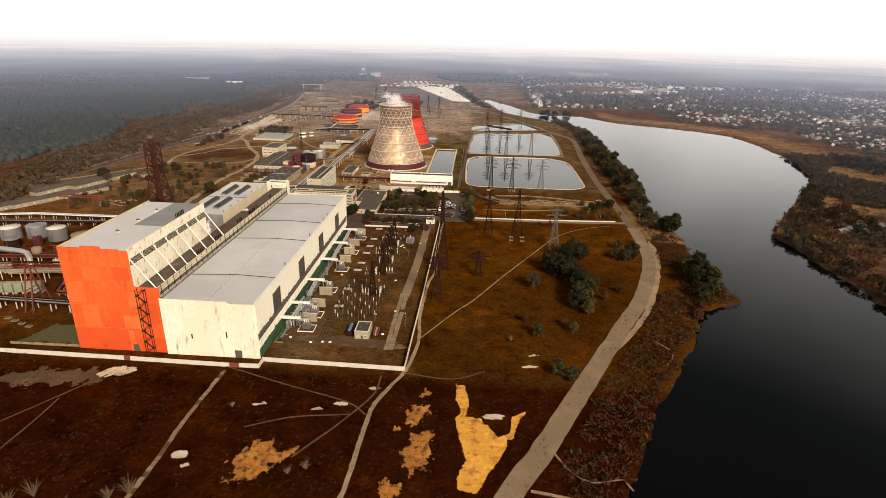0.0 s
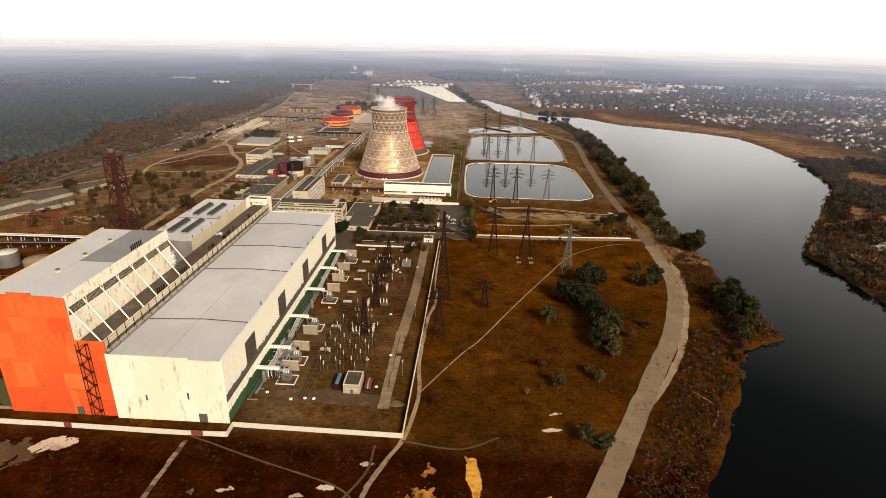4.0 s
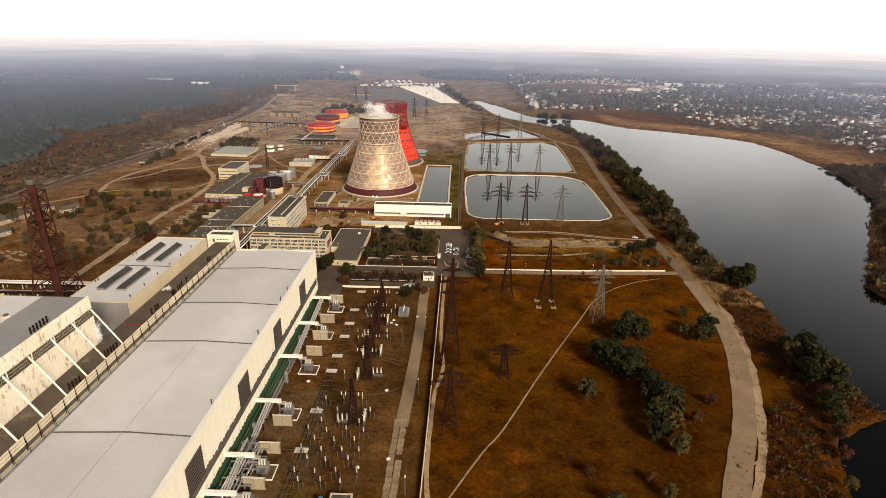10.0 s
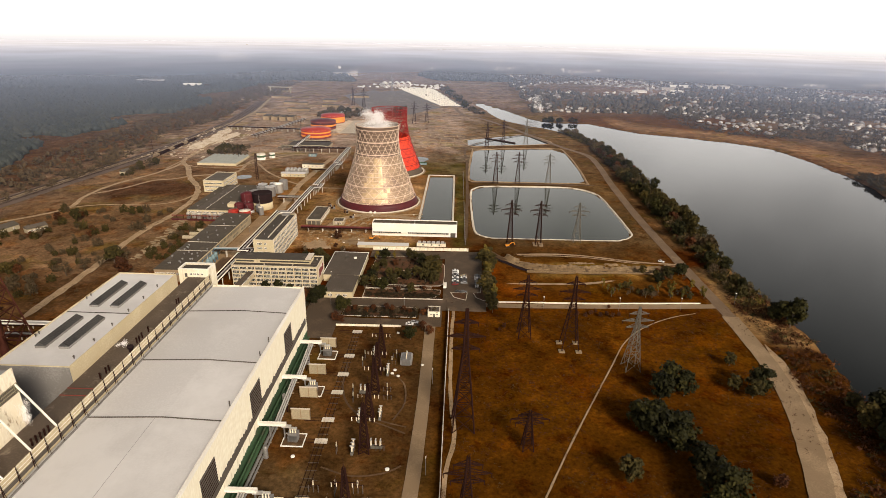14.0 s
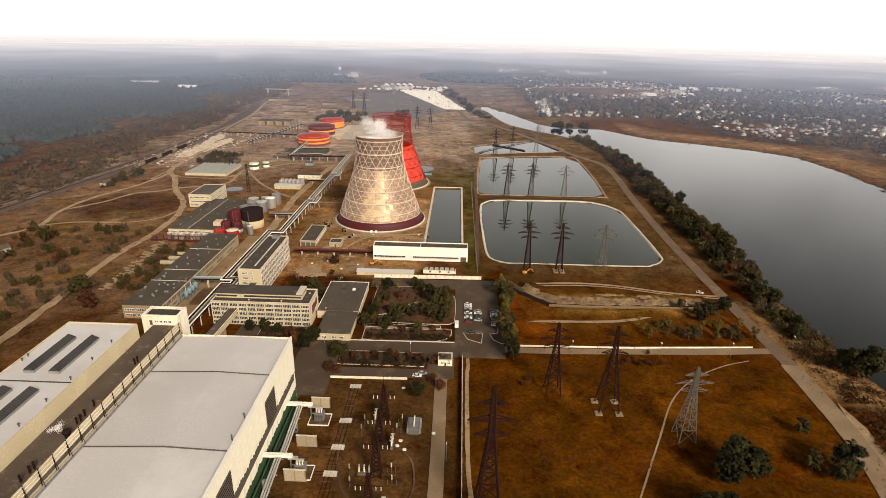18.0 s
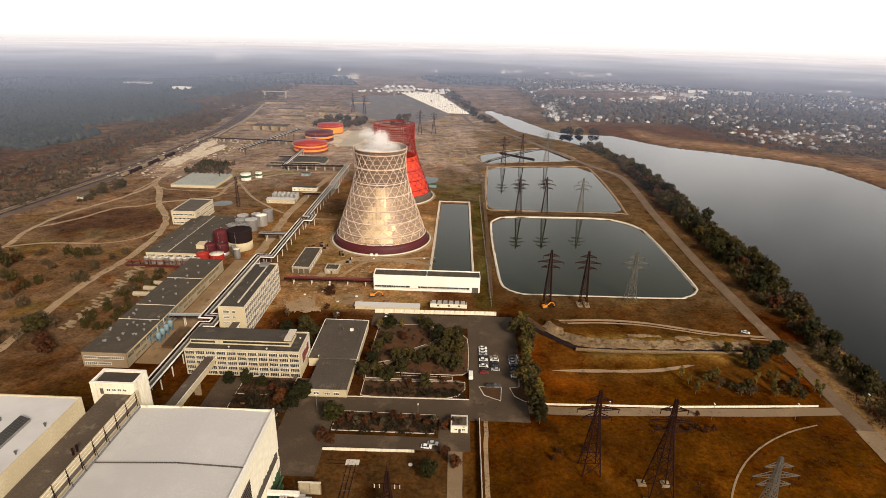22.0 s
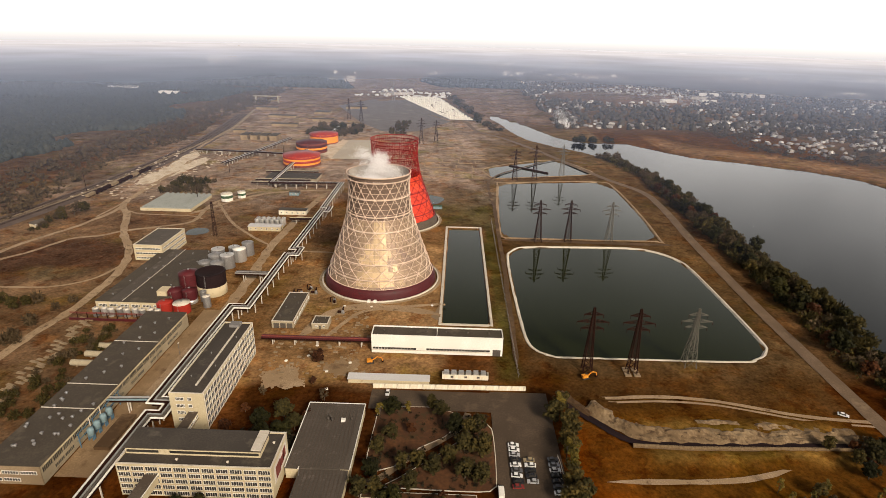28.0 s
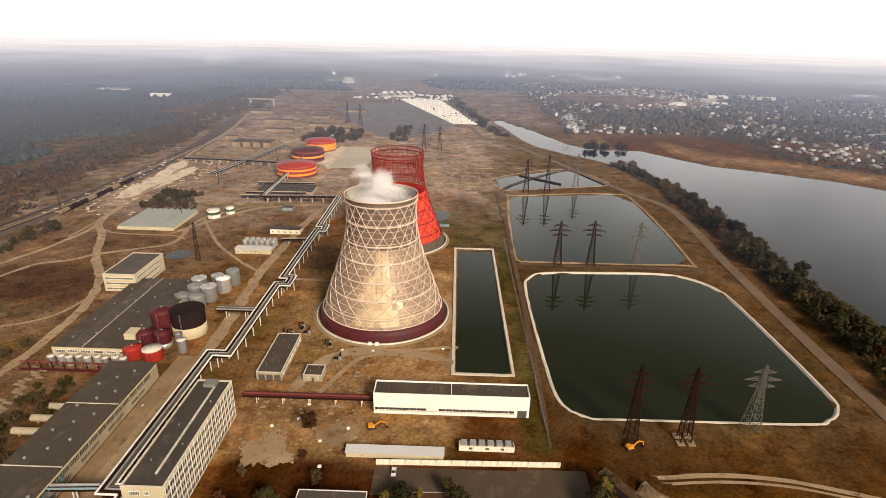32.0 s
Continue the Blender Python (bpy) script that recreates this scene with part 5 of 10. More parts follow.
part("edge_beam", bx(B(), 45.5, 48.9, 5.2, 15.4, 16.7, 17.3), M["pale_concrete"], pent)
roof_vents(office, [(20, 3), (38, 2.6), (51, 13)], 13.5, 0.5, 0.8, "pale_concrete")

lab = block("workshop_offices", -161, 588, 14.0, 58, 17.6, "cream_wall", "roof_bitumen", "long five-storey building with white-framed window bands", parapet=0.5)
wm2 = window_meshes(2.75, 2.3, 2, 0.11, deep=0.08)
window_row(lab, wm2, [(2.0 + k * 3.0, z) for k in range(19) for z in (0.6, 3.9, 7.2, 10.5, 13.8)], ("e", 14.0))
window_row(lab, wm2, [(2.0 + k * 3.0, z) for k in range(19) for z in (4.2, 7.5, 10.8, 14.1)], ("w", 0.0))
window_row(lab, window_meshes(3.4, 1.6, 6), [(4.2, z) for z in (4.2, 7.5, 10.8, 14.1)], ("s", 0.0))
window_row(lab, window_meshes(1.6, 1.6, 3), [(8.2, z) for z in (4.2, 7.5, 10.8, 14.1)], ("s", 0.0))
for k in range(20):
    part("pilaster", bx(B(), 14.0, 14.12, 0.42 + k * 3.0, 0.62 + k * 3.0, 0, 17.4), M["white_paint"], lab)
part("roof_ridge", bx(B(), 8.3, 8.9, 6, 57, 17.1, 17.7), M["pale_concrete"], lab)
part("roof_box", bx(B(), 4.0, 9.0, 53.5, 57.4, 17.1, 18.6), M["grey_wall"], lab)
roof_vents(lab, [(4, 12), (5, 30), (11, 20), (11, 44)], 17.1, 0.3, 0.9)

bridge = thing("covered_bridge", -152, 571.5, 0, "enclosed footbridge linking two office buildings", "bridge")
part("deck", bx(B(), -1.7, 1.7, 0, 16.5, 5.6, 6.0), M["concrete"], bridge)
part("bridge_wall", bx(B(), -1.7, -1.5, 0, 16.5, 6.0, 8.6), M["cream_wall"], bridge)
part("bridge_wall", bx(B(), 1.5, 1.7, 0, 16.5, 6.0, 8.6), M["cream_wall"], bridge)
part("bridge_roof", bx(B(), -1.9, 1.9, 0, 16.5, 8.6, 8.9), M["roof_brown"], bridge)
window_row(bridge, window_meshes(1.8, 1.3, 2), [(1.8 + k * 2.2, 6.7) for k in range(7)], ("e", 1.7))
for y in (5, 12):
    part("pier", bx(B(), -0.8, 0.8, y - 0.3, y + 0.3, 0, 5.6), M["concrete"], bridge)

ramp = thing("conveyor_gallery", -151, 491.5, 0, "sloping enclosed gallery from hall to office block", "bridge")
bm = B()
v = [bm.verts.new(p) for x in (-2.0, 2.0) for p in ((x, 0, 9.0), (x, 61.5, 6.2), (x, 61.5, 9.4), (x, 0, 12.2))]
for f in ((0, 1, 2, 3), (7, 6, 5, 4), (0, 4, 5, 1), (1, 5, 6, 2), (3, 7, 4, 0)):
    bm.faces.new([v[i] for i in f])
part("gallery_body", bm, M["cream_wall"], ramp)
bm = B()
v = [bm.verts.new(p) for p in ((-2.3, 0, 12.25), (2.3, 0, 12.25), (2.3, 61.5, 9.45), (-2.3, 61.5, 9.45), (-2.3, 0, 12.5), (2.3, 0, 12.5), (2.3, 61.5, 9.7), (-2.3, 61.5, 9.7))]
for f in ((3, 2, 1, 0), (4, 5, 6, 7), (0, 1, 5, 4), (1, 2, 6, 5), (2, 3, 7, 6), (3, 0, 4, 7)):
    bm.faces.new([v[i] for i in f])
part("gallery_roof", bm, M["roof_brown"], ramp)
part("edge_rail", rod(B(), (2.3, 0, 12.6), (2.3, 61.5, 9.8), 0.16), M["white_paint"], ramp)
for y in (14, 30, 46):
    part("trestle", bx(B(), -1.5, 1.5, y - 0.3, y + 0.3, 0, 8.6 - y * 0.045), M["concrete"], ramp)

can = thing("canteen", -108, 539.5, 0, "low grey-roofed annexe with ribbed slate roof", "building")
for a, h in (((0, 20, 24, 62), 4.9), ((5.5, 23.0, 0.0, 24), 4.5)):
    bm = bx(B(), *a, 0, h - 0.3)
    part("wall", bm, M["cream_wall"], can)
    part("roof", bx(B(), a[0] - 0.2, a[1] + 0.2, a[2] - 0.2, a[3] + 0.2, h - 0.3, h), M["roof_slate"], can)
part("wing_wall", bx(B(), 20, 23.5, 24.0, 62, 0, 4.6), M["cream_wall"], can)
part("wing_roof", bx(B(), 20, 23.8, 24.2, 62.2, 4.6, 4.86), M["roof_slate"], can)
seam = to_mesh("roof_rib", bx(B(), -0.12, 0.12, 0, 61.6 - 24.4, 0, 0.22), M["roof_brown"])
for k in range(15):
    part("roof_rib", seam, None, can, at=pose(1.0 + k * 1.45, 24.4, 4.9))
seam2 = to_mesh("roof_rib", bx(B(), -0.12, 0.12, 0, 23.4, 0, 0.2), M["roof_brown"])
for k in range(12):
    part("roof_rib", seam2, None, can, at=pose(6.2 + k * 1.45, 0.2, 4.5))
part("roof_edge", bx(B(), -0.3, 0.0, 24, 62, 4.9, 5.1), M["white_paint"], can)
part("roof_edge", bx(B(), 23.6, 23.9, 24, 62, 4.86, 5.1), M["white_paint"], can)
part("roof_edge", bx(B(), -0.2, 23.8, 62.0, 62.3, 4.86, 5.1), M["white_paint"], can)
window_row(can, window_meshes(2.4, 1.5, 3), [(9.5, 1.2), (14.5, 1.2), (18.5, 1.2)], ("s", 0.0))
part("roof_unit", bx(B(), 15.5, 17.2, 50, 51.4, 4.9, 6.0), M["white_paint"], can, "white roof ventilation unit")
for x, y in ((10, 51), (11.2, 52.2), (10.4, 53), (11.8, 50.6), (19.6, 51.5)):
    part("roof_vent", lathe(B(), [(0.3, 0), (0.3, 0.9), (0.5, 1.0), (0.2, 1.3)], 8, cap_top=True), M["louvre"], can, at=pose(x, y, 4.9))

pump = thing("pump_house", -88.8, 650.5, 0, "long low white pump house with grey roof", "building")
walls4(pump, 67.0, 9.6, 10.4, M["white_paint"])
part("roof", bx(B(), 0.4, 66.6, 0.4, 9.2, 9.6, 9.9), M["roof_felt"], pump, "grey felt roof")
part("roof_joint", bx(B(), 33.2, 33.5, 0.4, 9.2, 9.9, 10.2), M["white_paint"], pump)
coping(pump, 67.0, 9.6, 10.4, M["white_paint"], 0.35, 0.12)
for x0, x1 in ((0.5, 22.8), (28.0, 60.5)):
    sw = part("strip_window", bx(B(), x0, x1, -0.1, 0, 2.2, 3.3), M["dark_glass"], pump)
    for k in range(int((x1 - x0) / 1.5)):
        part("mullion", bx(B(), x0 + k * 1.5, x0 + k * 1.5 + 0.12, -0.16, -0.1, 2.2, 3.3), M["white_paint"], sw)
part("door", bx(B(), 62.0, 66.0, -0.12, 0, 0, 3.6), M["louvre"], pump, "dark roller door")
part("sill", bx(B(), 0.2, 61.0, -0.3, 0, 1.7, 2.0), M["pale_concrete"], pump)
roof_vents(pump, [(6, 5), (28, 5), (38, 5), (49, 5), (60, 5)], 9.9, 0.5, 0.8, "louvre")

for nm, x, y, w, d, h, wall, roof, lab in (
        ("utility_hut", -147, 672, 12, 36, 4.2, "beige_panel", "roof_felt", "low grey-roofed brick utility shed"),
        ("utility_hut", -125, 672, 9, 9, 3.4, "beige_panel", "roof_felt", "small square valve hut"),
        ("gatehouse", -38, 519, 7, 7, 3.4, "white_wall", "roof_slate", "small white gatehouse by the yard road"),
        ("control_hut", -58, 324, 7.5, 11, 4.6, "beige_panel", "roof_felt", "pale substation control hut with grey roof")):
    o = block(nm, x, y, w, d, h, wall, roof, lab, parapet=0.2)
    if d > 20:
        for k in range(3):
            part("garage_door", bx(B(), 1.0 + k * 3.7, 4.0 + k * 3.7, -0.1, 0, 0, 3.0), M["louvre"], o, "dark garage door")
        window_row(o, window_meshes(3.0, 1.2, 4), [(3 + k * 5, 1.8) for k in range(7)], ("e", w))
        roof_vents(o, [(3, 6), (8, 10), (3.5, 16), (9, 22), (5, 29)], h - 0.2, 0.6, 1.0, "louvre")
        continue
    window_row(o, window_meshes(1.3, 1.1, 2), [(w * 0.3, 1.3), (w * 0.75, 1.3)], ("s", 0.0))
    part("door", bx(B(), w * 0.45, w * 0.45 + 1.0, -0.08, 0, 0, 2.1), M["louvre"], o)
    roof_vents(o, [(w * 0.3, d * 0.4), (w * 0.7, d * 0.7)], h - 0.2, 0.2, 0.8)

# ---- roads, yards, tracks ----
strip("road", [(-70, -260), (-46, 0), (-20, 100), (-4, 170), (19, 222), (34, 248), (56, 290), (88, 350), (110, 392), (128, 440), (136, 480), (139, 530)], 9.4, 0.13, M["road_pale"], "worn pale asphalt road along the lake", "road", 0.12)
strip("road", [(139, 528), (139, 600), (139, 660), (140, 720), (145, 826), (152, 920), (150, 975), (126, 1026), (103, 1084), (70, 1172), (26, 1268), (-13, 1328), (-30, 1420), (-60, 1480)], 7.6, 0.125, M["road_mid"], "worn pale asphalt road along the lake", "road", 0.12)
strip("dirt_road", [(72, 318), (92, 345), (112, 380), (124, 412), (133, 436)], 3.4, 0.10, M["dirt_track"], "pale sandy lay-by beside the road", "dirt road", 0.5)
strip("dirt_road", [(104, 372), (120, 402), (131, 432), (141, 470), (144, 500)], 5.0, 0.09, M["dirt_track"], "pale sandy road verge", "dirt road", 0.5)
strip("road", [(-4, 536), (20, 536), (60, 538), (100, 540), (136, 543)], 5.5, 0.10, M["road_pale"], "narrow pale concrete side road", "road", 0.06)
strip("road", [(-38, 296), (-38, 330), (-38, 376), (-37, 400), (-36, 440), (-36, 480), (-36, 512)][2:], 5.6, 0.11, M["road_pale"], "cracked pale yard road", "road", 0.05)
slab_road = thing("slab_road", -38.5, 316, 0, "broken concrete slab road in the switchyard", "road", kind="structure")
rr = random.Random(14)
slab_me = [to_mesh("slab", bx(B(), -1.25, 1.25, -1.45, 1.45, 0.0, 0.16), M["concrete"]), to_mesh("slab", bx(B(), -1.2, 1.1, -1.3, 1.4, 0.0, 0.16), M["road_pale"])]
for i in range(22):
    for j in range(2):
        if rr.random() < 0.9:
            part("slab", rr.choice(slab_me), None, slab_road, at=pose(-1.3 + j * 2.6 + rr.uniform(-0.15, 0.15), i * 3.0, rr.uniform(-0.02, 0.05), rr.uniform(-1, 1), rr.uniform(-1, 1), rr.uniform(-3, 3)))
bm = B()
for a in ((-147, -109, 492, 498), (-147, -135, 498, 552), (-109, -88, 492, 541), (-88, -30, 508, 515.5), (-88, -30, 529, 541), (-30, -4, 527, 620), (-84, -30, 605, 619), (-43, -30, 515.5, 529), (-109, -103, 541, 553)):
    v = [bm.verts.new(p) for p in ((a[0], a[2], 0.12), (a[1], a[2], 0.12), (a[1], a[3], 0.12), (a[0], a[3], 0.12))]
    bm.faces.new(v)
single("forecourt", bm, M["asphalt"], "grey-brown asphalt forecourt and car park", "pavement", kind="structure")


bm = B()
for a in ((-192.4, -176.0, 560, 690), (-176.0, -174.8, 600, 680)):
    bm.faces.new([bm.verts.new(q) for q in ((a[0], a[2], 0.10), (a[1], a[2], 0.10), (a[1], a[3], 0.10), (a[0], a[3], 0.10))])
single("works_yard", bm, M["yard_tan"], "bare tan concrete yard beside the workshop", "pavement", kind="structure")


def bed(poly, label, kerb=True):
    """A planted bed with a pale kerb round it."""
    pl = [(p.x, p.y) for p in smooth_line(poly + poly[:1], 6.0)][:-1] if len(poly) > 6 else poly
    t = thing("planted_bed", poly[0][0], poly[0][1], 0, label, "lawn", "planted beds", "structure")
    o = poly[0]
    q = [(x - o[0], y - o[1]) for x, y in pl]
    part("soil", prism(B(), q, 0.0, 0.21), M["bed"], t)
    if kerb:
        bm = B()
        a, b = q, grown(q, 0.32)
        va, vb, vc = [[bm.verts.new((x, y, z)) for x, y in r] for r, z in ((a, 0.27), (b, 0.27), (b, 0.0))]
        for k in range(len(q)):
            m = (k + 1) % len(q)
            bm.faces.new((va[k], va[m], vb[m], vb[k]))
            bm.faces.new((vb[k], vb[m], vc[m], vc[k]))
        bmesh.ops.recalc_face_normals(bm, faces=bm.faces)
        part("kerb", bm, M["pale_concrete"], t, "pale concrete kerb")


bed([(-134.8, 539.5), (-112, 539.5), (-111, 543), (-111, 552.4), (-134.8, 552.4)], "dark overgrown bed before the office block")
bed([(-134.8, 499), (-116, 499), (-113, 504), (-112.5, 527), (-116, 532.5), (-134.8, 532.5)], "brown lawn with shrubs behind the turbine hall")
bed([(-79, 606), (-55, 607), (-47, 604), (-44, 597), (-50, 588.5), (-60, 581.5), (-69, 571), (-79, 567)], "brown garden lawn with low trees")
bed([(-79, 561), (-72, 561), (-61, 570), (-50, 580), (-41, 590), (-36, 603), (-30.5, 594), (-30.5, 563), (-33, 560.5), (-46, 560)], "garden lawn with olive trees and hedges")
bed([(-79, 558), (-38, 558), (-38, 555.5), (-79, 555.5)], "narrow garden hedge bed")
bed([(-79, 553), (-46, 553.5), (-32, 554), (-32, 549), (-35, 544), (-40, 541.8), (-50, 541.5), (-79, 542)], "garden bed beside the forecourt")
bed([(-25, 551), (-15, 551), (-16, 541.5), (-23, 545)], "small planted traffic island in the car park")
bed([(-10.8, 551), (-9.2, 545), (-5, 541.6), (2, 541.2), (2, 552), (-4, 557), (-5.2, 580), (-6.4, 552)], "rounded verge beside the car park")
bed([(-87, 530), (-45, 529.5), (-45, 518), (-87, 518)], "brown verge with clipped shrubs")
strip("garden_path", [(-83, 562), (-74, 564.5), (-64, 575.5), (-53, 585), (-44, 594), (-40, 604)], 3.0, 0.165, M["road_pale"], "pale diagonal garden path", "path")
strip("garden_path", [(-80, 554.2), (-60, 554.3), (-34, 554.8)], 1.3, 0.165, M["road_pale"], "pale garden path between beds", "path")
strip("garden_path", [(-128, 520), (-115, 529)], 1.6, 0.235, M["pale_concrete"], "pale concrete garden path", "path")
for ti, (pts, w, lab) in enumerate((
        ([(-60, -120), (-50, 40), (-45, 150), (-40, 217), (-39, 250), (-38, 268), (-33, 283), (-28, 295), (-25, 312), (-24, 327), (-26, 350), (-26, 375), (-25, 400), (-22, 420), (-24, 450), (-24, 500), (-23, 530)], 1.8, "trodden sandy path along the fence"),
        ([(-24, 327), (-5, 362), (4, 376), (27, 421), (55, 473), (69, 498), (85, 515), (104, 527), (120, 533)], 0.75, "narrow trodden footpath across dry grass"),
        ([(-28, 295), (-5, 292), (11, 300)], 0.9, "trodden footpath"),
        ([(-46, 262), (-70, 258), (-88, 250)], 0.9, "trodden footpath"),
        ([(-120, -100), (-116, 60), (-114, 180), (-113, 221), (-114, 253), (-113, 289)], 2.0, "broken concrete slab path"),
        ([(20, 618), (50, 620.5), (74, 618.5), (108, 610), (137, 607)], 2.2, "rutted sandy track beside trench"),
        ([(23, 615), (50, 617.2), (74, 615.4), (108, 607), (137, 604)], 1.4, "rutted sandy track beside trench"),
        ([(11, 567), (60, 570), (88, 578)], 2.6, "rutted sandy track"),
        ([(-262, 500), (-266, 578), (-269.5, 616), (-270.5, 650), (-267, 683), (-267.5, 706), (-270, 735), (-282, 772), (-309.5, 814), (-330, 855), (-349, 884), (-354, 917), (-359, 982), (-365, 1050), (-387, 1118), (-398, 1200), (-404, 1300)], 5.4, "broad sandy works track"),
        ([(-440, 600), (-395, 655), (-366, 694), (-372, 730), (-373, 758), (-367, 787), (-354, 820), (-346, 862), (-350, 886)], 4.2, "sandy works track"),
        ([(-372, 740), (-353, 765), (-340, 795), (-322, 804), (-310, 816), (-290, 827), (-268, 843), (-271, 880), (-268, 905), (-240, 940)], 3.6, "sandy works road"),
        ([(-366, 699), (-341, 709.5), (-301, 713), (-281, 726), (-274, 750)], 2.4, "sandy works track"),
        ([(-352, 848), (-352, 887), (-356, 966)], 2.2, "sandy works track"), ([(-334, 866), (-319, 859), (-275, 857), (-262, 850)], 2.0, "sandy works track"),
        ([(-271, 904), (-243, 857), (-225, 832), (-200, 806), (-185, 793)], 2.6, "sandy works track"), ([(-168, 784), (-150, 784), (-133, 783)], 3.2, "sandy works track"),
        ([(36.7, 248), (42.7, 236.6), (50, 231.6), (62, 234), (64, 228.7)], 0.8, "trodden loop path"), ([(27, 225.5), (39, 223.4), (52, 222)], 1.4, "trodden loop path"),
        ([(101, 340.4), (108.6, 327), (101.5, 313)], 0.8, "trodden path on the bank"), ([(102, 363), (92, 356), (84, 339), (74, 322)], 1.0, "sandy tyre ruts"), ([(104.5, 378), (97, 360), (88, 345)], 0.9, "sandy tyre ruts"),
        ([(-63.4, 234.5), (-50, 255.6), (-39.5, 276), (-38.2, 291.7)], 1.0, "trodden footpath"), ([(-175, 229), (-174.5, 245.7), (-174.8, 261)], 0.9, "trodden footpath"),
        ([(-280, 860), (-240, 925), (-200, 945), (-160, 950)], 5.0, "sandy works road"),
        ([(-183, 600), (-181, 660), (-180.5, 724), (-185, 789), (-183.5, 835), (-180, 905), (-175, 942)], 6.5, "bare earth yard road"),
        ([(-130, 660), (-118, 690), (-100, 700), (-60, 695), (-55, 690)], 7.0, "bare earth works road"),
        ([(-15, 640), (-12, 760), (-10, 900), (-8, 1010), (40, 1080), (90, 1125), (125, 1100)], 3.0, "bare earth track between ponds"),
        ([(-12, 822), (60, 820), (128, 820)], 5.0, "bare earth causeway between ponds"),
        ([(-74, 452), (-70, 440), (-62, 430), (-50, 424), (-42, 420)], 0.8, "faint tyre tracks"), ([(-75, 470), (-73, 448), (-66, 434), (-52, 427), (-42, 424)], 0.8, "faint tyre tracks"),
        ([(-48, 428), (-44, 440), (-46, 455), (-54, 463)], 0.7, "faint tyre tracks"), ([(-72, 400), (-60, 396), (-48, 398), (-42, 402)], 0.8, "faint tyre tracks"),
        ([(-114, 292), (-80, 280), (-50, 270), (-40, 262)], 0.8, "trodden footpath"), ([(-215, 200), (-190, 240), (-165, 280)], 0.9, "trodden footpath"))):
    strip("dirt_track", pts, w, 0.041 + 0.0043 * ti, M["dirt"] if ("slab" in lab or "pond" in lab or "trodden footpath" == lab or "faint" in lab) else M["dirt_track"], lab, "track", 0.45 if w > 2.5 else 0.38, 3.0)
strip("embankment_road", [(-470, 380), (-446, 560), (-437, 694), (-420, 830), (-405, 934), (-402, 1100), (-402, 1277), (-440, 1500)], 6.0, 0.10, M["concrete"], "pale concrete track along the railway", "road", 0.25)

SAND = [(-2.8, 288), (1, 287), (3.8, 274), (2, 265), (8.8, 264), (10, 260.5), (16, 253.5), (19.5, 254.5), (19, 247.5), (12.6, 234.7), (7.2, 222), (1, 223.7), (0, 230), (3.2, 239), (-0.3, 251.4), (-1.8, 263), (0.5, 267.8), (-1.9, 277.5)]
SAND_TIP = [(22, 266.7), (28, 270.3), (23.4, 260.6), (22, 252), (19.3, 252.2), (21.2, 258.6)]


def spill(poly, z, material, label, seed, fray, cell=0.45):
    """A thin spill with a frayed, broken outline: small square flakes kept near or inside a plan shape."""
    xs = np.arange(min(p[0] for p in poly) - 3, max(p[0] for p in poly) + 3, cell)
    ys = np.arange(min(p[1] for p in poly) - 3, max(p[1] for p in poly) + 3, cell)
    gx_, gy_ = np.meshgrid(xs, ys)
    d = signed(poly, gx_, gy_)
    vs, fs, at = [], [], {}

    def vert(i, j):
        if (i, j) not in at:
            at[(i, j)] = len(vs)
            x, y = xs[i], ys[j]
            vs.append((x + 0.3 * noise.noise((x, y, seed)), y + 0.3 * noise.noise((x, y, seed + 5)), 0.03 * noise.noise((x * 0.5, y * 0.5, seed))))
        return at[(i, j)]

    for i in range(len(xs) - 1):
        for j in range(len(ys) - 1):
            x, y = xs[i], ys[j]
            q = 1.8 * noise.noise((x * 0.2 + seed, y * 0.14, 1.0)) + 1.0 * noise.noise((x * 0.55, y * 0.4 + seed, 2.0)) + 0.6 * noise.noise((x * 1.4, y + seed, 3.0))
            if d[j, i] + fray * q < 0:
                fs.append((vert(i, j), vert(i + 1, j), vert(i + 1, j + 1), vert(i, j + 1)))
    me = bpy.data.meshes.new("sand_patch")
    me.from_pydata(vs, [], fs)
    me.materials.append(material)
    ob = new("sand_patch", me)
    ob.matrix_basis = pose(0, 0, z)
    return tagged(ob, label, "sand", kind="structure")


for k, (poly, fray) in enumerate((
        (SAND, 0.55), (SAND_TIP, 0.5), ([(-24, 266), (-19, 271), (-13, 267), (-19, 259), (-24, 255)], 2.2),
        ([(-19, 252), (-10, 252), (-10, 242), (-14, 232), (-18, 228), (-21, 242)], 2.0), ([(-17, 285), (-14, 280), (-18, 277)], 1.0),
        ([(-87, 233), (-75, 242), (-65, 238), (-69, 230), (-74, 222), (-85, 222)], 2.4), ([(-26, 226), (-20, 224), (-22, 212), (-30, 214)], 2.0))):
    spill(poly, 0.05 + 0.006 * k, M["sand_yellow"] if k < 2 else M["sand_rust"], "spilled yellow-orange sand" if k < 2 else "thin rusty sand worked into dark soil", 3.1 * k + 1, fray * (1.0 if k < 2 else 1.35))
for k, a in enumerate(((14, 266, 4, 2, 0), (33, 306, 3.5, 1.2, 10), (-368, 1010, 16, 60, -8), (-378, 1075, 9, 40, 4), (-207, 1158, 26, 60, 0), (-106, 232, 3, 2, 0), (-162, 283, 8, 4, 30))):
    patch("pale_patch", a[0], a[1], a[2], a[3], 0.05 + 0.008 * k, M["sand_white"], "pale chalky spoil", "sand", 2.3 * k + 9, rag=0.5, rz=a[4])
spill([(-215, 270), (-200, 281), (-176, 283), (-163, 279), (-166, 273), (-186, 269)], 0.05, M["dirt"], "bare trampled earth", 4.4, 3.0)
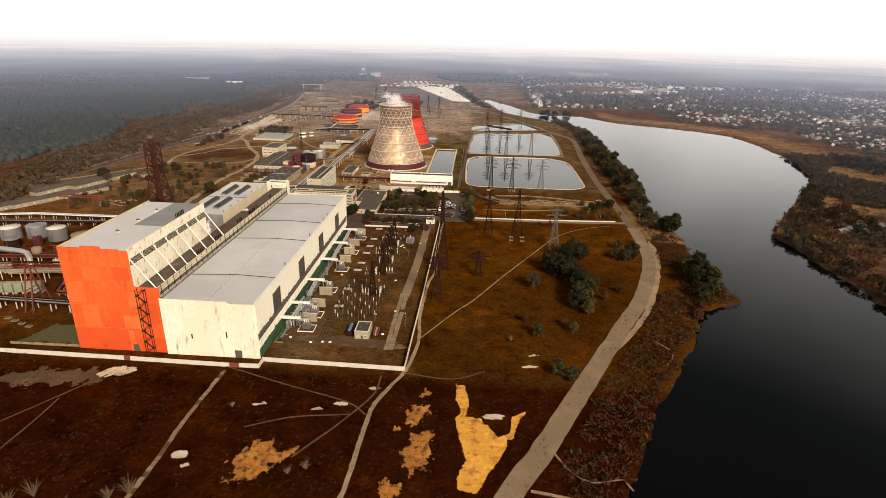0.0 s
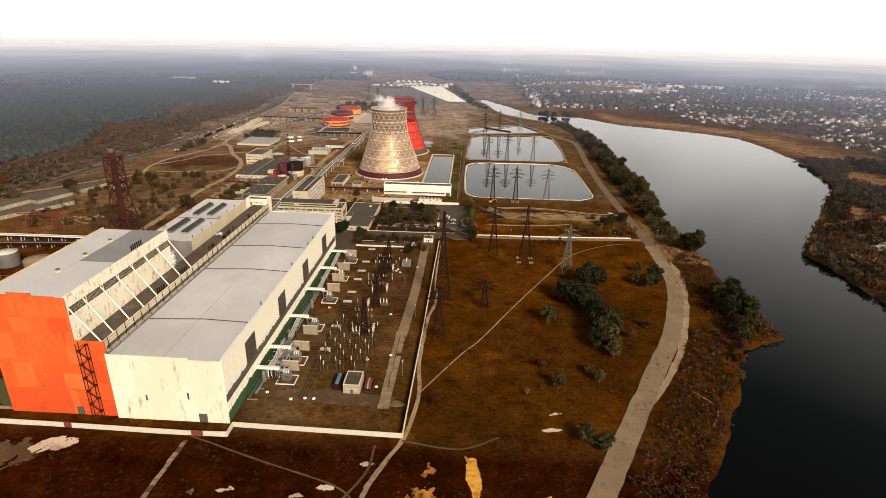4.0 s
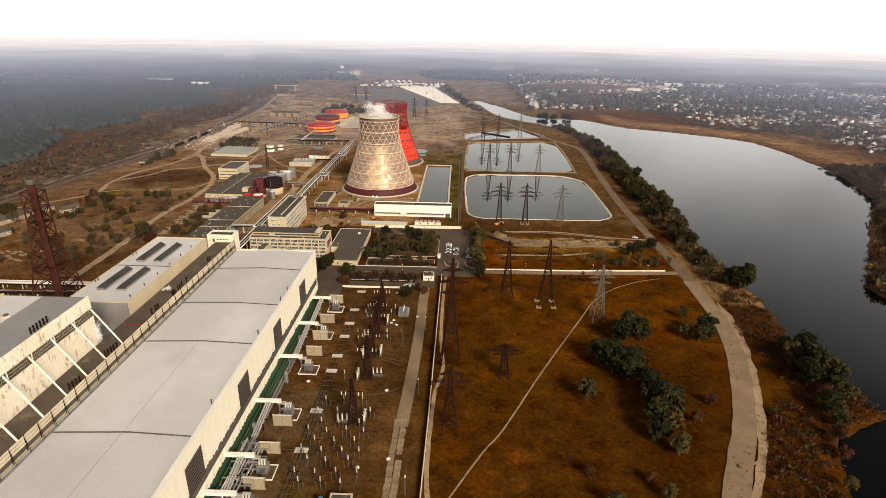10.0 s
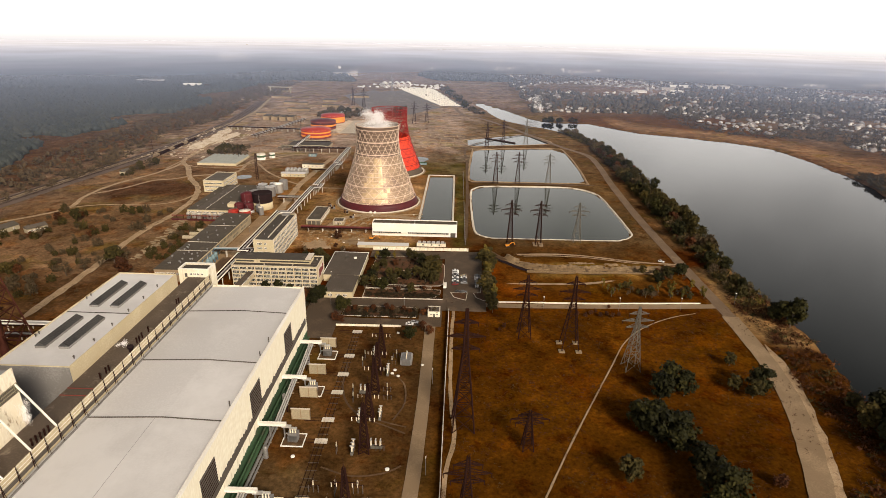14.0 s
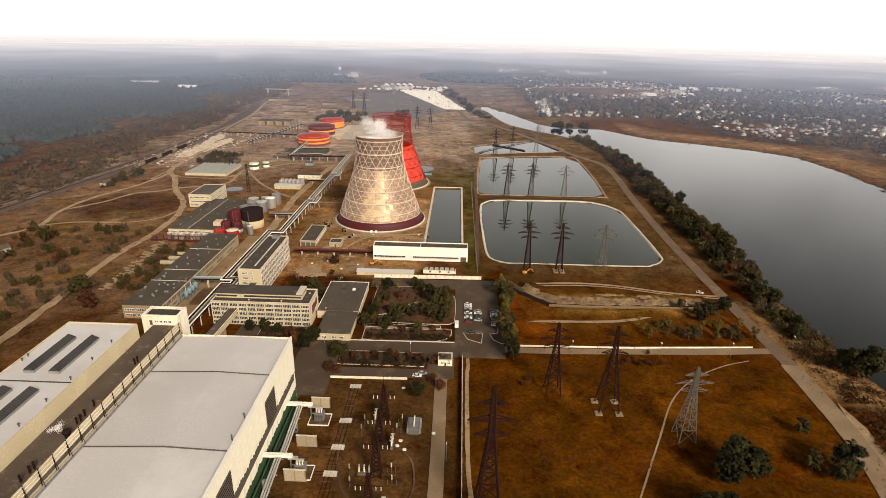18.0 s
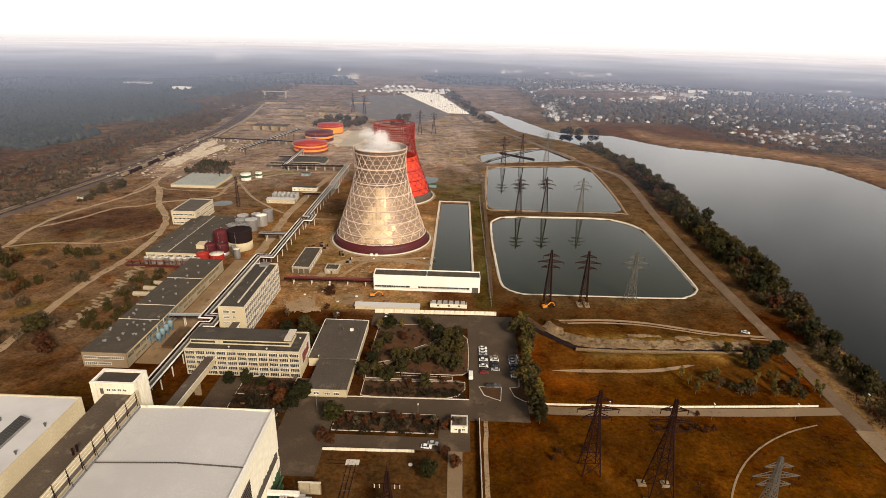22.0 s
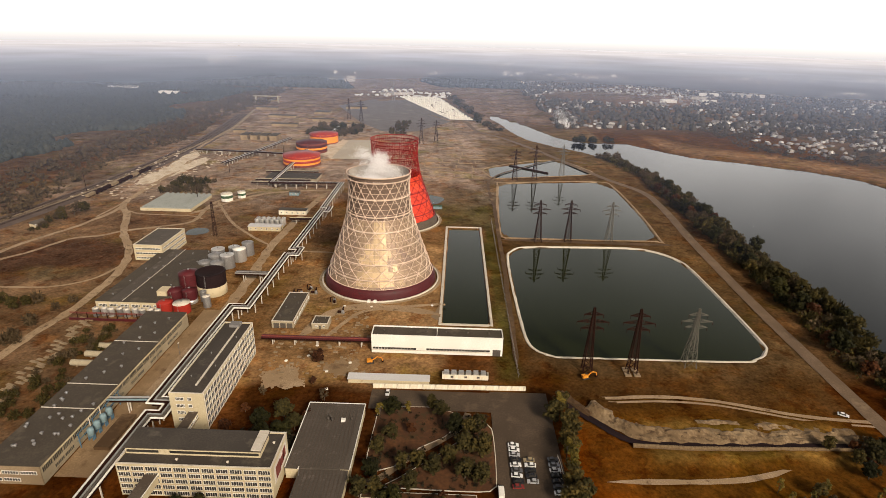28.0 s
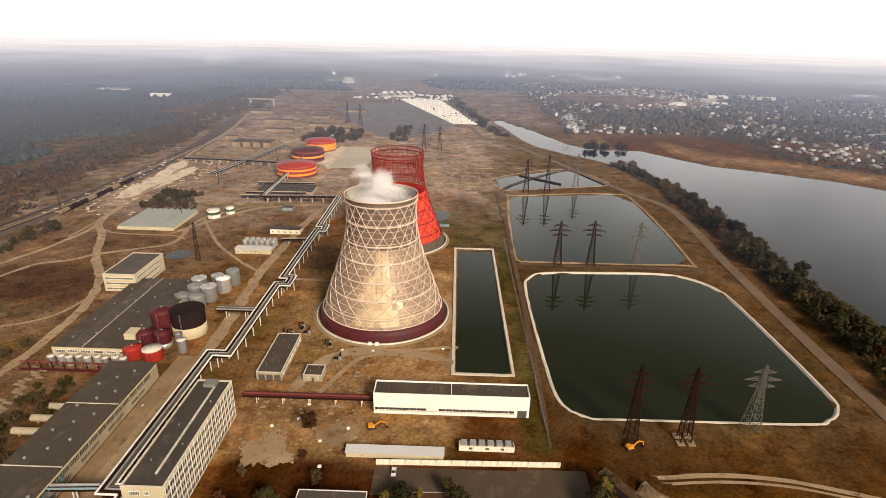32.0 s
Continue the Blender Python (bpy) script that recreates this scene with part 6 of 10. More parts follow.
for k, (x, y, w, d) in enumerate(((-88, 265, 3.2, 1.2), (-62, 264, 2.6, 1.0), (-53, 268.6, 3.0, 1.2), (-40, 281, 2.4, 1.0), (-101.5, 226.6, 1.6, 0.9), (37.5, 316.8, 3.0, 0.9), (34.5, 316, 1.6, 0.7), (-160, 284, 5.0, 0.9))):
    spill([(x - w, y - d * 0.4), (x - w * 0.2, y - d), (x + w, y + d * 0.3), (x + w * 0.1, y + d)], 0.06 + 0.005 * k, M["sand_white"], "scattered pale rubbish on dry grass", 2.7 * k + 31, 0.9)
broken_path = thing("slab_path", -113, 289, 0, "path of broken pale concrete slabs across dry grass", "path", kind="structure")
for line_pts, step_ in (([(-114, 180), (-113, 221), (-114, 253), (-113, 289)], 2.6), ([(-45, 150), (-40, 217), (-39, 250), (-38, 268), (-33, 283)], 2.4)):
    line = smooth_line(line_pts, step_)
    for a, b in zip(line, line[1:]):
        if rr.random() < 0.8:
            part("slab", slab_me[rr.randrange(2)], None, broken_path, at=pose(a.x + 113 + rr.uniform(-0.3, 0.3), a.y - 289, 0.02, rr.uniform(-1.5, 1.5), rr.uniform(-1.5, 1.5), math.degrees(math.atan2((b - a).y, (b - a).x)) - 90 + rr.uniform(-6, 6)) @ Matrix.Diagonal((0.72, 0.85, 0.8, 1)))
patch("bare_earth", -62, 320, 30, 5, 0.045, M["dirt"], "bare grey earth by control hut", "soil", 7.7, rag=0.5)


# ---- fences ----
def wall_run(pts, h, t, material, label, post=6.0, name="boundary_wall"):
    """A boundary wall in panels between posts."""
    th = thing(name, pts[0][0], pts[0][1], 0, label, "fence", "boundary walls")
    o = Vector((pts[0][0], pts[0][1], 0))
    pm = to_mesh("post", bx(B(), -t * 0.8, t * 0.8, -t * 0.8, t * 0.8, 0, h + 0.12), material)
    shared = {}
    for a, b in zip(pts, pts[1:]):
        a, b = Vector((*a, 0)) - o, Vector((*b, 0)) - o
        k = max(1, round((b - a).length / post))
        ang = math.degrees(math.atan2((b - a).y, (b - a).x))
        s = (b - a).length / k
        key = round(s, 2)
        if key not in shared:
            shared[key] = to_mesh("panel", bx(B(), 0.05, s - 0.05, -t / 2, t / 2, -0.3, h), material)
        for i in range(k):
            p = a + (b - a) * (i / k)
            part("panel", shared[key], None, th, at=pose(p.x, p.y, 0.02 * math.sin(i * 3.1), 0, 0, ang))
            part("post", pm, None, th, at=pose(p.x, p.y, -0.2, 0, 0, ang))
    return th


wall_run([(-400, 296), (-165, 293), (-114, 292), (-98, 292.5), (-98, 298.5), (-28, 297)], 2.1, 0.3, M["pale_concrete"], "dirty white concrete panel boundary wall")
wall_run([(-28, 297), (-27, 380), (-26.5, 460), (-26, 526)], 2.4, 0.25, M["pale_concrete"], "pale concrete boundary wall of the switchyard")
wall_run([(-88, 506.5), (-52, 507)], 1.0, 0.3, M["white_wall"], "low white wall behind switchyard")
wall_run([(-83.5, 620.5), (-13, 622)], 2.2, 0.35, M["white_wall"], "low white boundary wall near pump house")
wall_run([(-101, 540), (-30, 541.0)], 0.6, 0.2, M["pale_concrete"], "low pale kerb wall")
wall_run([(4, 540), (60, 541.5), (128, 546)], 0.7, 0.3, M["white_wall"], "low white wall along side road")
single("boundary_wall", bx(B(), -165, -162, 292.6, 293.2, 0, 2.4), M["rust_red"], "rusty red steel gate leaf", "gate")
single("boundary_wall", bx(B(), -112, -107.5, 291.5, 292.05, 0, 2.4), M["rust_red"], "rusty red steel gate leaf", "gate")
bm = B()
for k in range(60):
    rod(bm, (-15.5, 632 + k * 4.0, 0), (-15.0, 632 + k * 4.0, 2.4), 0.09)
for z in (0.8, 2.3):
    rod(bm, (-15.3, 632, z), (-15.3, 868, z), 0.07)
single("mesh_fence", bm, M["steel_grey"], "grey steel post fence between channel and ponds", "fence", "", "structure")


# ---- trench with spoil banks ----
def ridge(pts, width, height, material, label, seed):
    """An uneven earth bank along a plan line."""
    line = smooth_line(pts, 1.2)
    bm = B()
    prev = None
    for i, c in enumerate(line):
        d = (line[min(i + 1, len(line) - 1)] - line[max(i - 1, 0)]).normalized()
        s = Vector((-d.y, d.x, 0))
        row = []
        for k, f in enumerate((-1, -0.8, -0.6, -0.4, -0.2, 0, 0.2, 0.4, 0.6, 0.8, 1)):
            lump = 0.62 + 0.75 * noise.noise((c.x * 0.10 + seed, c.y * 0.10, k * 0.25)) + 0.55 * noise.noise((c.x * 0.34 + seed, c.y * 0.3, k * 0.6)) + 0.3 * noise.noise((c.x * 0.9, c.y * 0.9 + seed, k * 1.1))
            hgt = height * (1 - abs(f)) ** 0.7 * max(0.12, lump) if abs(f) < 1 else -0.3
            row.append(bm.verts.new(c + s * f * width / 2 * (1 + 0.3 * noise.noise((c.x * 0.2, c.y * 0.2, seed + (k > 5)))) + Vector((0, 0, hgt))))
        if prev:
            for a, b, e, g in zip(prev, prev[1:], row[1:], row):
                bm.faces.new((a, g, e, b)[::-1])
        prev = row
    bmesh.ops.recalc_face_normals(bm, faces=bm.faces)
    return single("spoil_bank", bm, material, label, "earth bank", "spoil banks", "structure")


strip("trench", [(2, 616), (14, 602), (28, 589.5), (50, 588.5), (85, 590), (120, 591)], 3.6, 0.02, M["tank_black"], "deep dark drainage trench", "trench", 0.2, 2.5)
ridge([(14, 612), (22, 604), (31, 597), (38, 595.5), (60, 595), (85, 596.5), (122, 598)], 11.0, 2.3, M["spoil"], "pale lumpy spoil bank beside trench", 3.0)
ridge([(58, 602), (66, 603), (76, 602)], 6.0, 1.8, M["spoil"], "round heap of pale spoil", 6.0)
ridge([(82, 600), (90, 602), (98, 600.5)], 7.0, 2.0, M["spoil"], "round heap of pale spoil", 12.0)
ridge([(3, 621), (9, 612), (14, 606)], 4.5, 2.0, M["dirt"], "dark spoil bank beside trench", 5.0)
wall_run([(27, 586.8), (50, 586.2), (85, 587.6), (120, 588.6)], 1.3, 0.7, M["spoil"], "crumbling pale retaining edge of the trench", 5.0)

# ---- pylons ----
def pylon(x, y, h, base, mat_name, label, arms=((0.68, 5.6), (0.78, 7.8), (0.89, 4.8)), rz=0.0, thick=0.16, feet=False):
    th = thing("pylon", x, y, 0, label, "pylon", "power line pylons", rz=rz)
    mt = M[mat_name]

    def half(z):
        return base * (1 - z / (0.68 * h)) + 0.95 * z / (0.68 * h) if z < 0.68 * h else 0.95 - 0.6 * (z - 0.68 * h) / (0.32 * h)

    def leg(k, z):
        a = half(z)
        return Vector((a if k in (0, 1) else -a, a if k in (1, 2) else -a, z))

    zs = [0.0]
    while zs[-1] < h - 1.5:
        zs.append(min(h, zs[-1] + max(1.9, 1.7 * half(zs[-1]))))
    for k in range(4):
        bm = B()
        for a, b in zip((0, 0.68 * h), (0.68 * h, h)):
            rod(bm, leg(k, a), leg(k, b), thick * 1.3)
        part("leg", bm, mt, th)
        if feet:
            part("footing", bx(B(), leg(k, 0).x - 1.5, leg(k, 0).x + 1.5, leg(k, 0).y - 1.5, leg(k, 0).y + 1.5, -0.4, 0.35), M["concrete"], th)
    for k in range(4):
        j = (k + 1) % 4
        bm = B()
        for a, b in zip(zs, zs[1:]):
            rod(bm, leg(k, a), leg(j, b), thick * 0.6)
            rod(bm, leg(j, a), leg(k, b), thick * 0.6)
            rod(bm, leg(k, b), leg(j, b), thick * 0.6)
        tagged(part("bracing", bm, mt, th), kind="stuff")
    for f, w in arms:
        z = f * h
        hw = half(z)
        for s in (-1, 1):
            bm = B()
            tip = Vector((s * w, 0, z + 0.1))
            for yy in (-hw, hw):
                rod(bm, (s * hw, yy, z), tip, thick * 0.8)
                rod(bm, (s * hw, yy, z + 1.5), tip, thick * 0.8)
                for q in (0.3, 0.6):
                    rod(bm, Vector((s * hw, yy, z)).lerp(tip, q), Vector((s * hw, yy, z + 1.5)).lerp(tip, q), thick * 0.55)
            for q in (0.2, 0.5):
                rod(bm, Vector((s * hw, -hw, z)).lerp(tip, q), Vector((s * hw, hw, z)).lerp(tip, q), thick * 0.55)
            arm = part("crossarm", bm, mt, th)
            part("insulator", rod(B(), (s * (w - 0.2), 0, z), (s * (w - 0.2), 0, z - 1.6), 0.14, 6), M["rust_dark"], arm)
    return th


for x, y, h, b, m, lab, ft in (
        (-18.5, 426, 55, 4.6, "rust_dark", "very tall dark rusty lattice pylon by the fence", False), (-18, 374, 31, 3.4, "rust_dark", "dark rusty lattice pylon by the fence", False),
        (15, 501, 36, 3.4, "rust_dark", "dark lattice pylon on dry grass", False), (37.5, 491, 41, 4.4, "rust_dark", "dark lattice anchor pylon on pale concrete footings", True),
        (64.5, 473, 34, 3.6, "galvanised", "silver galvanised lattice pylon", False), (7, 414, 18, 2.2, "rust_dark", "short dark lattice mast in dry grass", False),
        (19, 640, 35, 2.2, "rust_dark", "dark lattice pylon at pond edge", False), (41, 640, 35, 2.2, "rust_dark", "dark lattice pylon at pond edge", True), (72, 648, 32, 3.0, "galvanised", "silver lattice pylon at pond edge", False),
        (19, 820, 34, 2.6, "rust_dark", "dark lattice pylon on causeway", False), (43, 822, 34, 2.6, "rust_dark", "dark lattice pylon on causeway", False), (76, 824, 33, 2.6, "galvanised", "silver lattice pylon on causeway", False),
        (19, 1012, 35, 2.8, "rust_dark", "dark lattice pylon by far pond", False), (42, 1020, 38, 2.8, "rust_dark", "dark lattice pylon by far pond", False), (76, 1040, 36, 2.8, "galvanised", "silver lattice pylon by far pond", False),
        (-97, 1205, 37, 3.0, "rust_dark", "far dark lattice pylon", False), (-76, 1216, 33, 3.0, "rust_dark", "far dark lattice pylon", False),
        (-240, 1420, 36, 3.0, "rust_dark", "far dark lattice pylon", False), (-215, 1400, 36, 3.0, "rust_dark", "far dark lattice pylon", False), (-190, 1700, 36, 3.0, "steel_grey", "far grey lattice pylon", False)):
    pylon(x, y, h, b, m, lab, feet=ft, thick=0.27 if h > 50 else 0.15 if m == "galvanised" else 0.19, rz=4 * math.sin(x))

# ---- switchyard ----
def gantry(x, y, h):
    th = thing("gantry_tower", x, y, 0, "dark A-shaped lattice gantry tower in the switchyard", "gantry", "switchyard gantries")
    for s in (-1, 1):
        bm = B()
        for q in (-1, 1):
            rod(bm, (s * 2.0, q * 1.6, 0), (s * 0.35, q * 0.35, h), 0.28)
        part("leg", bm, M["rust_dark"], th)
    bm = B()
    for k in range(9):
        a, b = 1 - k / 9.5, 1 - (k + 1) / 9.5
        za, zb = h * k / 9.5, h * (k + 1) / 9.5
        for q in (-1, 1):
            rod(bm, (-2 * a, q * 1.6 * a, za), (2 * b, q * 1.6 * b, zb), 0.15)
            rod(bm, (2 * a, q * 1.6 * a, za), (-2 * b, q * 1.6 * b, zb), 0.15)
            rod(bm, (q * 2 * a, -1.6 * a, za), (q * 2 * b, 1.6 * b, zb), 0.1)
    tagged(part("bracing", bm, M["rust_dark"], th), kind="stuff")
    part("spike", rod(B(), (0, 0, h - 0.5), (0, 0, h + 4), 0.1), M["rust_dark"], th)
    bm = B()
    rod(bm, (-4.5, 0, h * 0.72), (4.5, 0, h * 0.72), 0.18)
    part("beam", bm, M["rust_dark"], th)
    for s in (-4.3, -2.6, 2.6, 4.3):
        part("insulator", rod(B(), (s, 0, h * 0.72), (s, 0, h * 0.72 - 1.9), 0.14, 6), M["porcelain"], th)
    return th


for x, y, h in ((-58, 377, 22), (-57, 409, 23), (-58, 428, 18), (-58, 446, 20), (-59, 462, 17), (-59, 477, 18)):
    gantry(x, y, h)


def disconnector(x, y, n, w, tall, rz):
    th = thing("disconnector", x, y, 0, "row of switchyard disconnector posts with pale insulators", "switchgear", "switchyard disconnectors", rz=rz)
    for i in range(n):
        px = (i - (n - 1) / 2) * w
        part("post", bx(B(), px - 0.12, px + 0.12, -0.12, 0.12, 0, tall), M["louvre"], th)
        part("insulator", lathe(B(), [(0.2, tall), (0.32, tall + 0.35), (0.2, tall + 0.7), (0.32, tall + 1.05), (0.2, tall + 1.4), (0.32, tall + 1.75), (0.14, tall + 2.2)], 8), M["porcelain"], th)
    part("cross_beam", bx(B(), -(n - 1) / 2 * w - 0.6, (n - 1) / 2 * w + 0.6, -0.1, 0.1, tall - 0.2, tall), M["rust_dark"], th)
    part("busbar", rod(B(), (-(n - 1) / 2 * w, 0, tall + 2.2), ((n - 1) / 2 * w, 0, tall + 2.2), 0.05), M["louvre"], th)
    return th


rnd = random.Random(11)
for i, y in enumerate((341, 346, 352, 357, 363, 368, 374, 381, 388)):
    for x in ((-74, -66, -59, -52) if i % 2 else (-71, -63, -55.5)):
        disconnector(x + rnd.uniform(-1, 1), y, 3, 1.7, 2.6 + rnd.random() * 1.6, rnd.choice((0, 0, 90)))
for y in (408, 440, 446, 468, 474):
    disconnector(-67 + rnd.uniform(-1, 1), y, 2, 1.6, 3.0, 90)
    disconnector(-52 + rnd.uniform(-1, 1), y + 2, 3, 1.6, 2.4, 0)


def breaker(x, y, rz):
    t = thing("circuit_breaker", x, y, 0, "grey switchyard breaker with three pale insulator columns", "switchgear", "circuit breakers", rz=rz)
    part("frame", bx(B(), -2.6, 2.6, -0.5, 0.5, 0.2, 1.6), M["galvanised"], t)
    for px_ in (-1.9, 0, 1.9):
        part("column", lathe(B(), [(0.28, 1.6), (0.4, 2.0), (0.26, 2.4), (0.4, 2.8), (0.26, 3.2), (0.4, 3.6), (0.2, 4.2)], 8), M["porcelain"], t, at=pose(px_, 0, 0))
        part("head", rod(B(), (px_, -0.7, 4.3), (px_, 0.7, 4.3), 0.28, 8), M["silver"], t)
    return t


for k, (x, y) in enumerate(((-62.5, 377), (-53.5, 379), (-61.5, 409), (-52.8, 411), (-62, 428), (-53.5, 430), (-62.5, 446), (-54, 462), (-62.5, 477))):
    breaker(x, y, 90 if k % 3 else 0)


def transformer(x, y, big=True):
    th = thing("transformer", x, y, 0, "grey oil transformer on a kerbed pad", "transformer", "unit transformers")
    part("pad", bx(B(), -4.2, 4.2, -3.6, 3.6, -0.2, 0.2), M["dirt"], th)
    for a in ((-4.4, 4.4, -3.8, -3.5), (-4.4, 4.4, 3.5, 3.8), (-4.4, -4.1, -3.5, 3.5), (4.1, 4.4, -3.5, 3.5)):
        part("kerb", bx(B(), *a, 0, 0.45), M["white_paint"], th)
    body = part("tank", bx(B(), -1.9, 1.9, -1.3, 1.3, 0.5, 4.0), M["steel_grey"], th)
    bmesh_lid = bx(B(), -2.05, 2.05, -1.45, 1.45, 4.0, 4.2)
    part("lid", bmesh_lid, M["steel_grey"], body)
    fin = to_mesh("radiator", bx(B(), -0.07, 0.07, -0.4, 0.4, 0, 2.6), M["steel_grey"])
    for k in range(9):
        for s in (-1, 1):
            part("radiator", fin, None, th, at=pose(-1.7 + k * 0.42, s * 1.85, 0.9))
    part("conservator", rod(B(), (-1.7, 0.9, 5.2), (1.2, 0.9, 5.2), 0.55, 12), M["silver"], th)
    ins = to_mesh("bushing", lathe(B(), [(0.22, 0), (0.34, 0.3), (0.2, 0.6), (0.3, 0.9), (0.16, 1.2), (0.26, 1.5), (0.08, 2.0)], 8), M["porcelain"])
    for k in range(3):
        part("bushing", ins, None, th, at=pose(-1.0 + k * 1.0, -0.5, 4.2))
    return th


for y in (332, 348, 381, 414, 446, 476):
    transformer(-86, y)
fire = [(-86.5, 340), (-86.5, 358), (-86.5, 374), (-86.5, 427), (-87, 442), (-87.3, 460), (-87.3, 484)]
for x, y in fire:
    th = thing("fire_wall", x, y, 0, "beige blast wall between transformers", "wall", "transformer blast walls")
    part("panel", bx(B(), -4.0, 4.0, -0.2, 0.2, 0, 5.2), M["hessian"], th)
    part("cap", bx(B(), -4.1, 4.1, -0.3, 0.3, 5.2, 5.4), M["pale_concrete"], th)
    for s in (-3.8, 0, 3.8):
        part("post", bx(B(), s - 0.2, s + 0.2, -0.32, 0.32, 0, 5.2), M["concrete"], th)
for y in (331, 349, 381, 415, 447, 477):
    th = thing("bus_duct", -100, y, 0, "white busbar duct from hall wall to transformer", "duct", "busbar ducts")
    part("duct", bx(B(), 0.2, 11.0, -0.75, 0.75, 6.4, 7.6), M["white_paint"], th, "white boxed busbar duct")
    part("duct_end", bx(B(), 9.4, 13.0, -0.6, 0.6, 5.6, 6.4), M["silver"], th)
    for x in (4.5, 10.2):
        part("support", bx(B(), x - 0.15, x + 0.15, -0.5, 0.5, 0, 6.4), M["steel_grey"], th)
for y0, y1 in ((349, 331.6), (447, 416), (477, 448), (381, 360)):
    th = thing("pipe_bundle", -94, y0, 0, "bundle of three pale insulated pipes", "pipe", "hall side pipes")
    for k in range(3):
        part("pipe", rod(B(), (-0.9 + k * 0.9, 0, 6.8), (-0.9 + k * 0.9 + 1.0, y1 - y0, 6.2), 0.34, 8), M["silver"], th)
    part("support", bx(B(), -1.4, 2.4, (y1 - y0) / 2 - 0.2, (y1 - y0) / 2 + 0.2, 5.6, 5.9), M["rust_dark"], th)
    part("support_leg", bx(B(), 0.3, 0.7, (y1 - y0) / 2 - 0.2, (y1 - y0) / 2 + 0.2, 0, 5.6), M["rust_dark"], th)
th = thing("pipe_run", -98.5, 316, 0, "large pipes along the green foot of the hall", "pipe", "hall side pipes")
for k, (x, z, r, y0, y1) in enumerate(((0.6, 1.2, 0.75, 0, 170), (2.3, 1.0, 0.6, 4, 150), (0.4, 3.4, 0.35, 0, 172), (3.6, 0.8, 0.4, 20, 120))):
    part("pipe", rod(B(), (x, y0, z), (x, y1, z), r, 10), M["green_wall" if k % 2 == 0 else "steel_grey"], th)
for k in range(22):
    part("support", bx(B(), -0.3, 4.2, k * 8, k * 8 + 0.3, 0, 0.5), M["concrete"], th)
for k, y in enumerate((14, 34, 52, 88, 120, 152)):
    part("vertical_duct", lathe(B(), [(0.9, 0), (0.9, 4.5), (0.7, 5.6)], 10, cap_top=True), M["steel_grey"], th, at=pose(4.6 if k % 2 else 2.4, y, 0))
# crowded oil and water pipework between hall and the first transformers
rnd = random.Random(31)
for y0 in (338, 346, 356):
    th = thing("pipe_manifold", -92.5, y0, 0, "crowded silver pipework beside the transformers", "pipe", "pipe manifolds")
    for k in range(7):
        x, z, ln = -4 + k * 1.05, rnd.uniform(2.4, 5.6), rnd.uniform(6, 10)
        part("pipe", poly_rod(B(), [(x, -ln / 2, 0), (x, -ln / 2, z), (x + rnd.uniform(-0.3, 0.3), ln / 2, z), (x, ln / 2, 0.3)], rnd.uniform(0.2, 0.4), 8), M[rnd.choice(("silver", "steel_grey", "white_paint"))], th)
    for k in range(3):
        z = 2.0 + k * 1.4
        part("pipe", rod(B(), (-5, -2 + k * 2, z), (6, -2 + k * 2, z), 0.28, 8), M["steel_grey"], th)
    for k in range(4):
        part("valve", lathe(B(), [(0.5, 0), (0.7, 0.8), (0.7, 1.8), (0.3, 2.4)], 10, cap_top=True), M["rust_dark"], th, at=pose(-3 + k * 2.4, rnd.uniform(-3, 3), 0))
rails = thing("transformer_track", -77, 318, 0, "pair of rails along the transformer row", "track")
for x in (0, 1.6, 3.2):
    part("rail", bx(B(), x, x + 0.14, 0, 184, 0.02, 0.2), M["rust_dark"], rails)
for k in range(46):
    part("sleeper", bx(B(), -0.4, 3.8, k * 4.0, k * 4.0 + 0.3, 0.0, 0.1), M["roof_brown"], rails)
for y in (360, 384, 414, 427, 446, 460, 476, 500):
    s = thing("crossing_slab", -77, y, 0, "pale concrete slabs across the rails", "slab", "rail crossing slabs")
    for k in range(4):
        part("slab", bx(B(), -0.7 + k * 1.3, 0.5 + k * 1.3, -1.4, 1.4, 0.08, 0.26), M["pale_concrete"], s)
    for q in (-0.9, 0.9):
        part("branch_rail", bx(B(), -8.0, -0.8, q - 0.07, q + 0.07, 0.02, 0.2), M["rust_dark"], s)
t2 = thing("auxiliary_transformer", -46, 472, 0, "small grey auxiliary transformer with fins", "transformer")
part("tank", bx(B(), -2.2, 2.2, -3.5, 3.5, 0.4, 3.6), M["steel_grey"], t2)
for k in range(8):
    part("radiator", bx(B(), -2.9, 2.9, -3.4 + k * 0.95, -3.1 + k * 0.95, 0.8, 3.2), M["silver"], t2)
for k in range(4):
    part("bushing", lathe(B(), [(0.25, 3.6), (0.35, 4.0), (0.2, 4.4), (0.3, 4.8), (0.1, 5.3)], 8), M["porcelain"], t2, at=pose(0, -2.4 + k * 1.6, 0))
bank = thing("cooling_bank", -61.5, 326, 0, "dark blue cooler bank beside control hut", "switchgear")
part("frame", bx(B(), -1.6, 1.6, 0, 9, 0.3, 3.0), M["rust_dark"], bank)
for k in range(4):
    part("fan", lathe(B(), [(0.9, 3.0), (0.95, 3.5), (0.6, 3.6)], 12, cap_top=True), M["blue_paint"], bank, at=pose(0, 1.2 + k * 2.2, 0))
red = thing("mobile_substation", -47.5, 327, 0, "rusty pink-red skid-mounted switchgear", "switchgear")
part("skid", bx(B(), -1.8, 1.8, 0, 7.5, 0.2, 0.6), M["rust_dark"], red)
for k in range(3):
    part("cabinet", bx(B(), -1.4 + k * 1.0, -0.7 + k * 1.0, 0.4, 7.0, 0.6, 2.2), M["rust_red"] if k % 2 == 0 else M["beige_panel"], red)
rnd = random.Random(5)
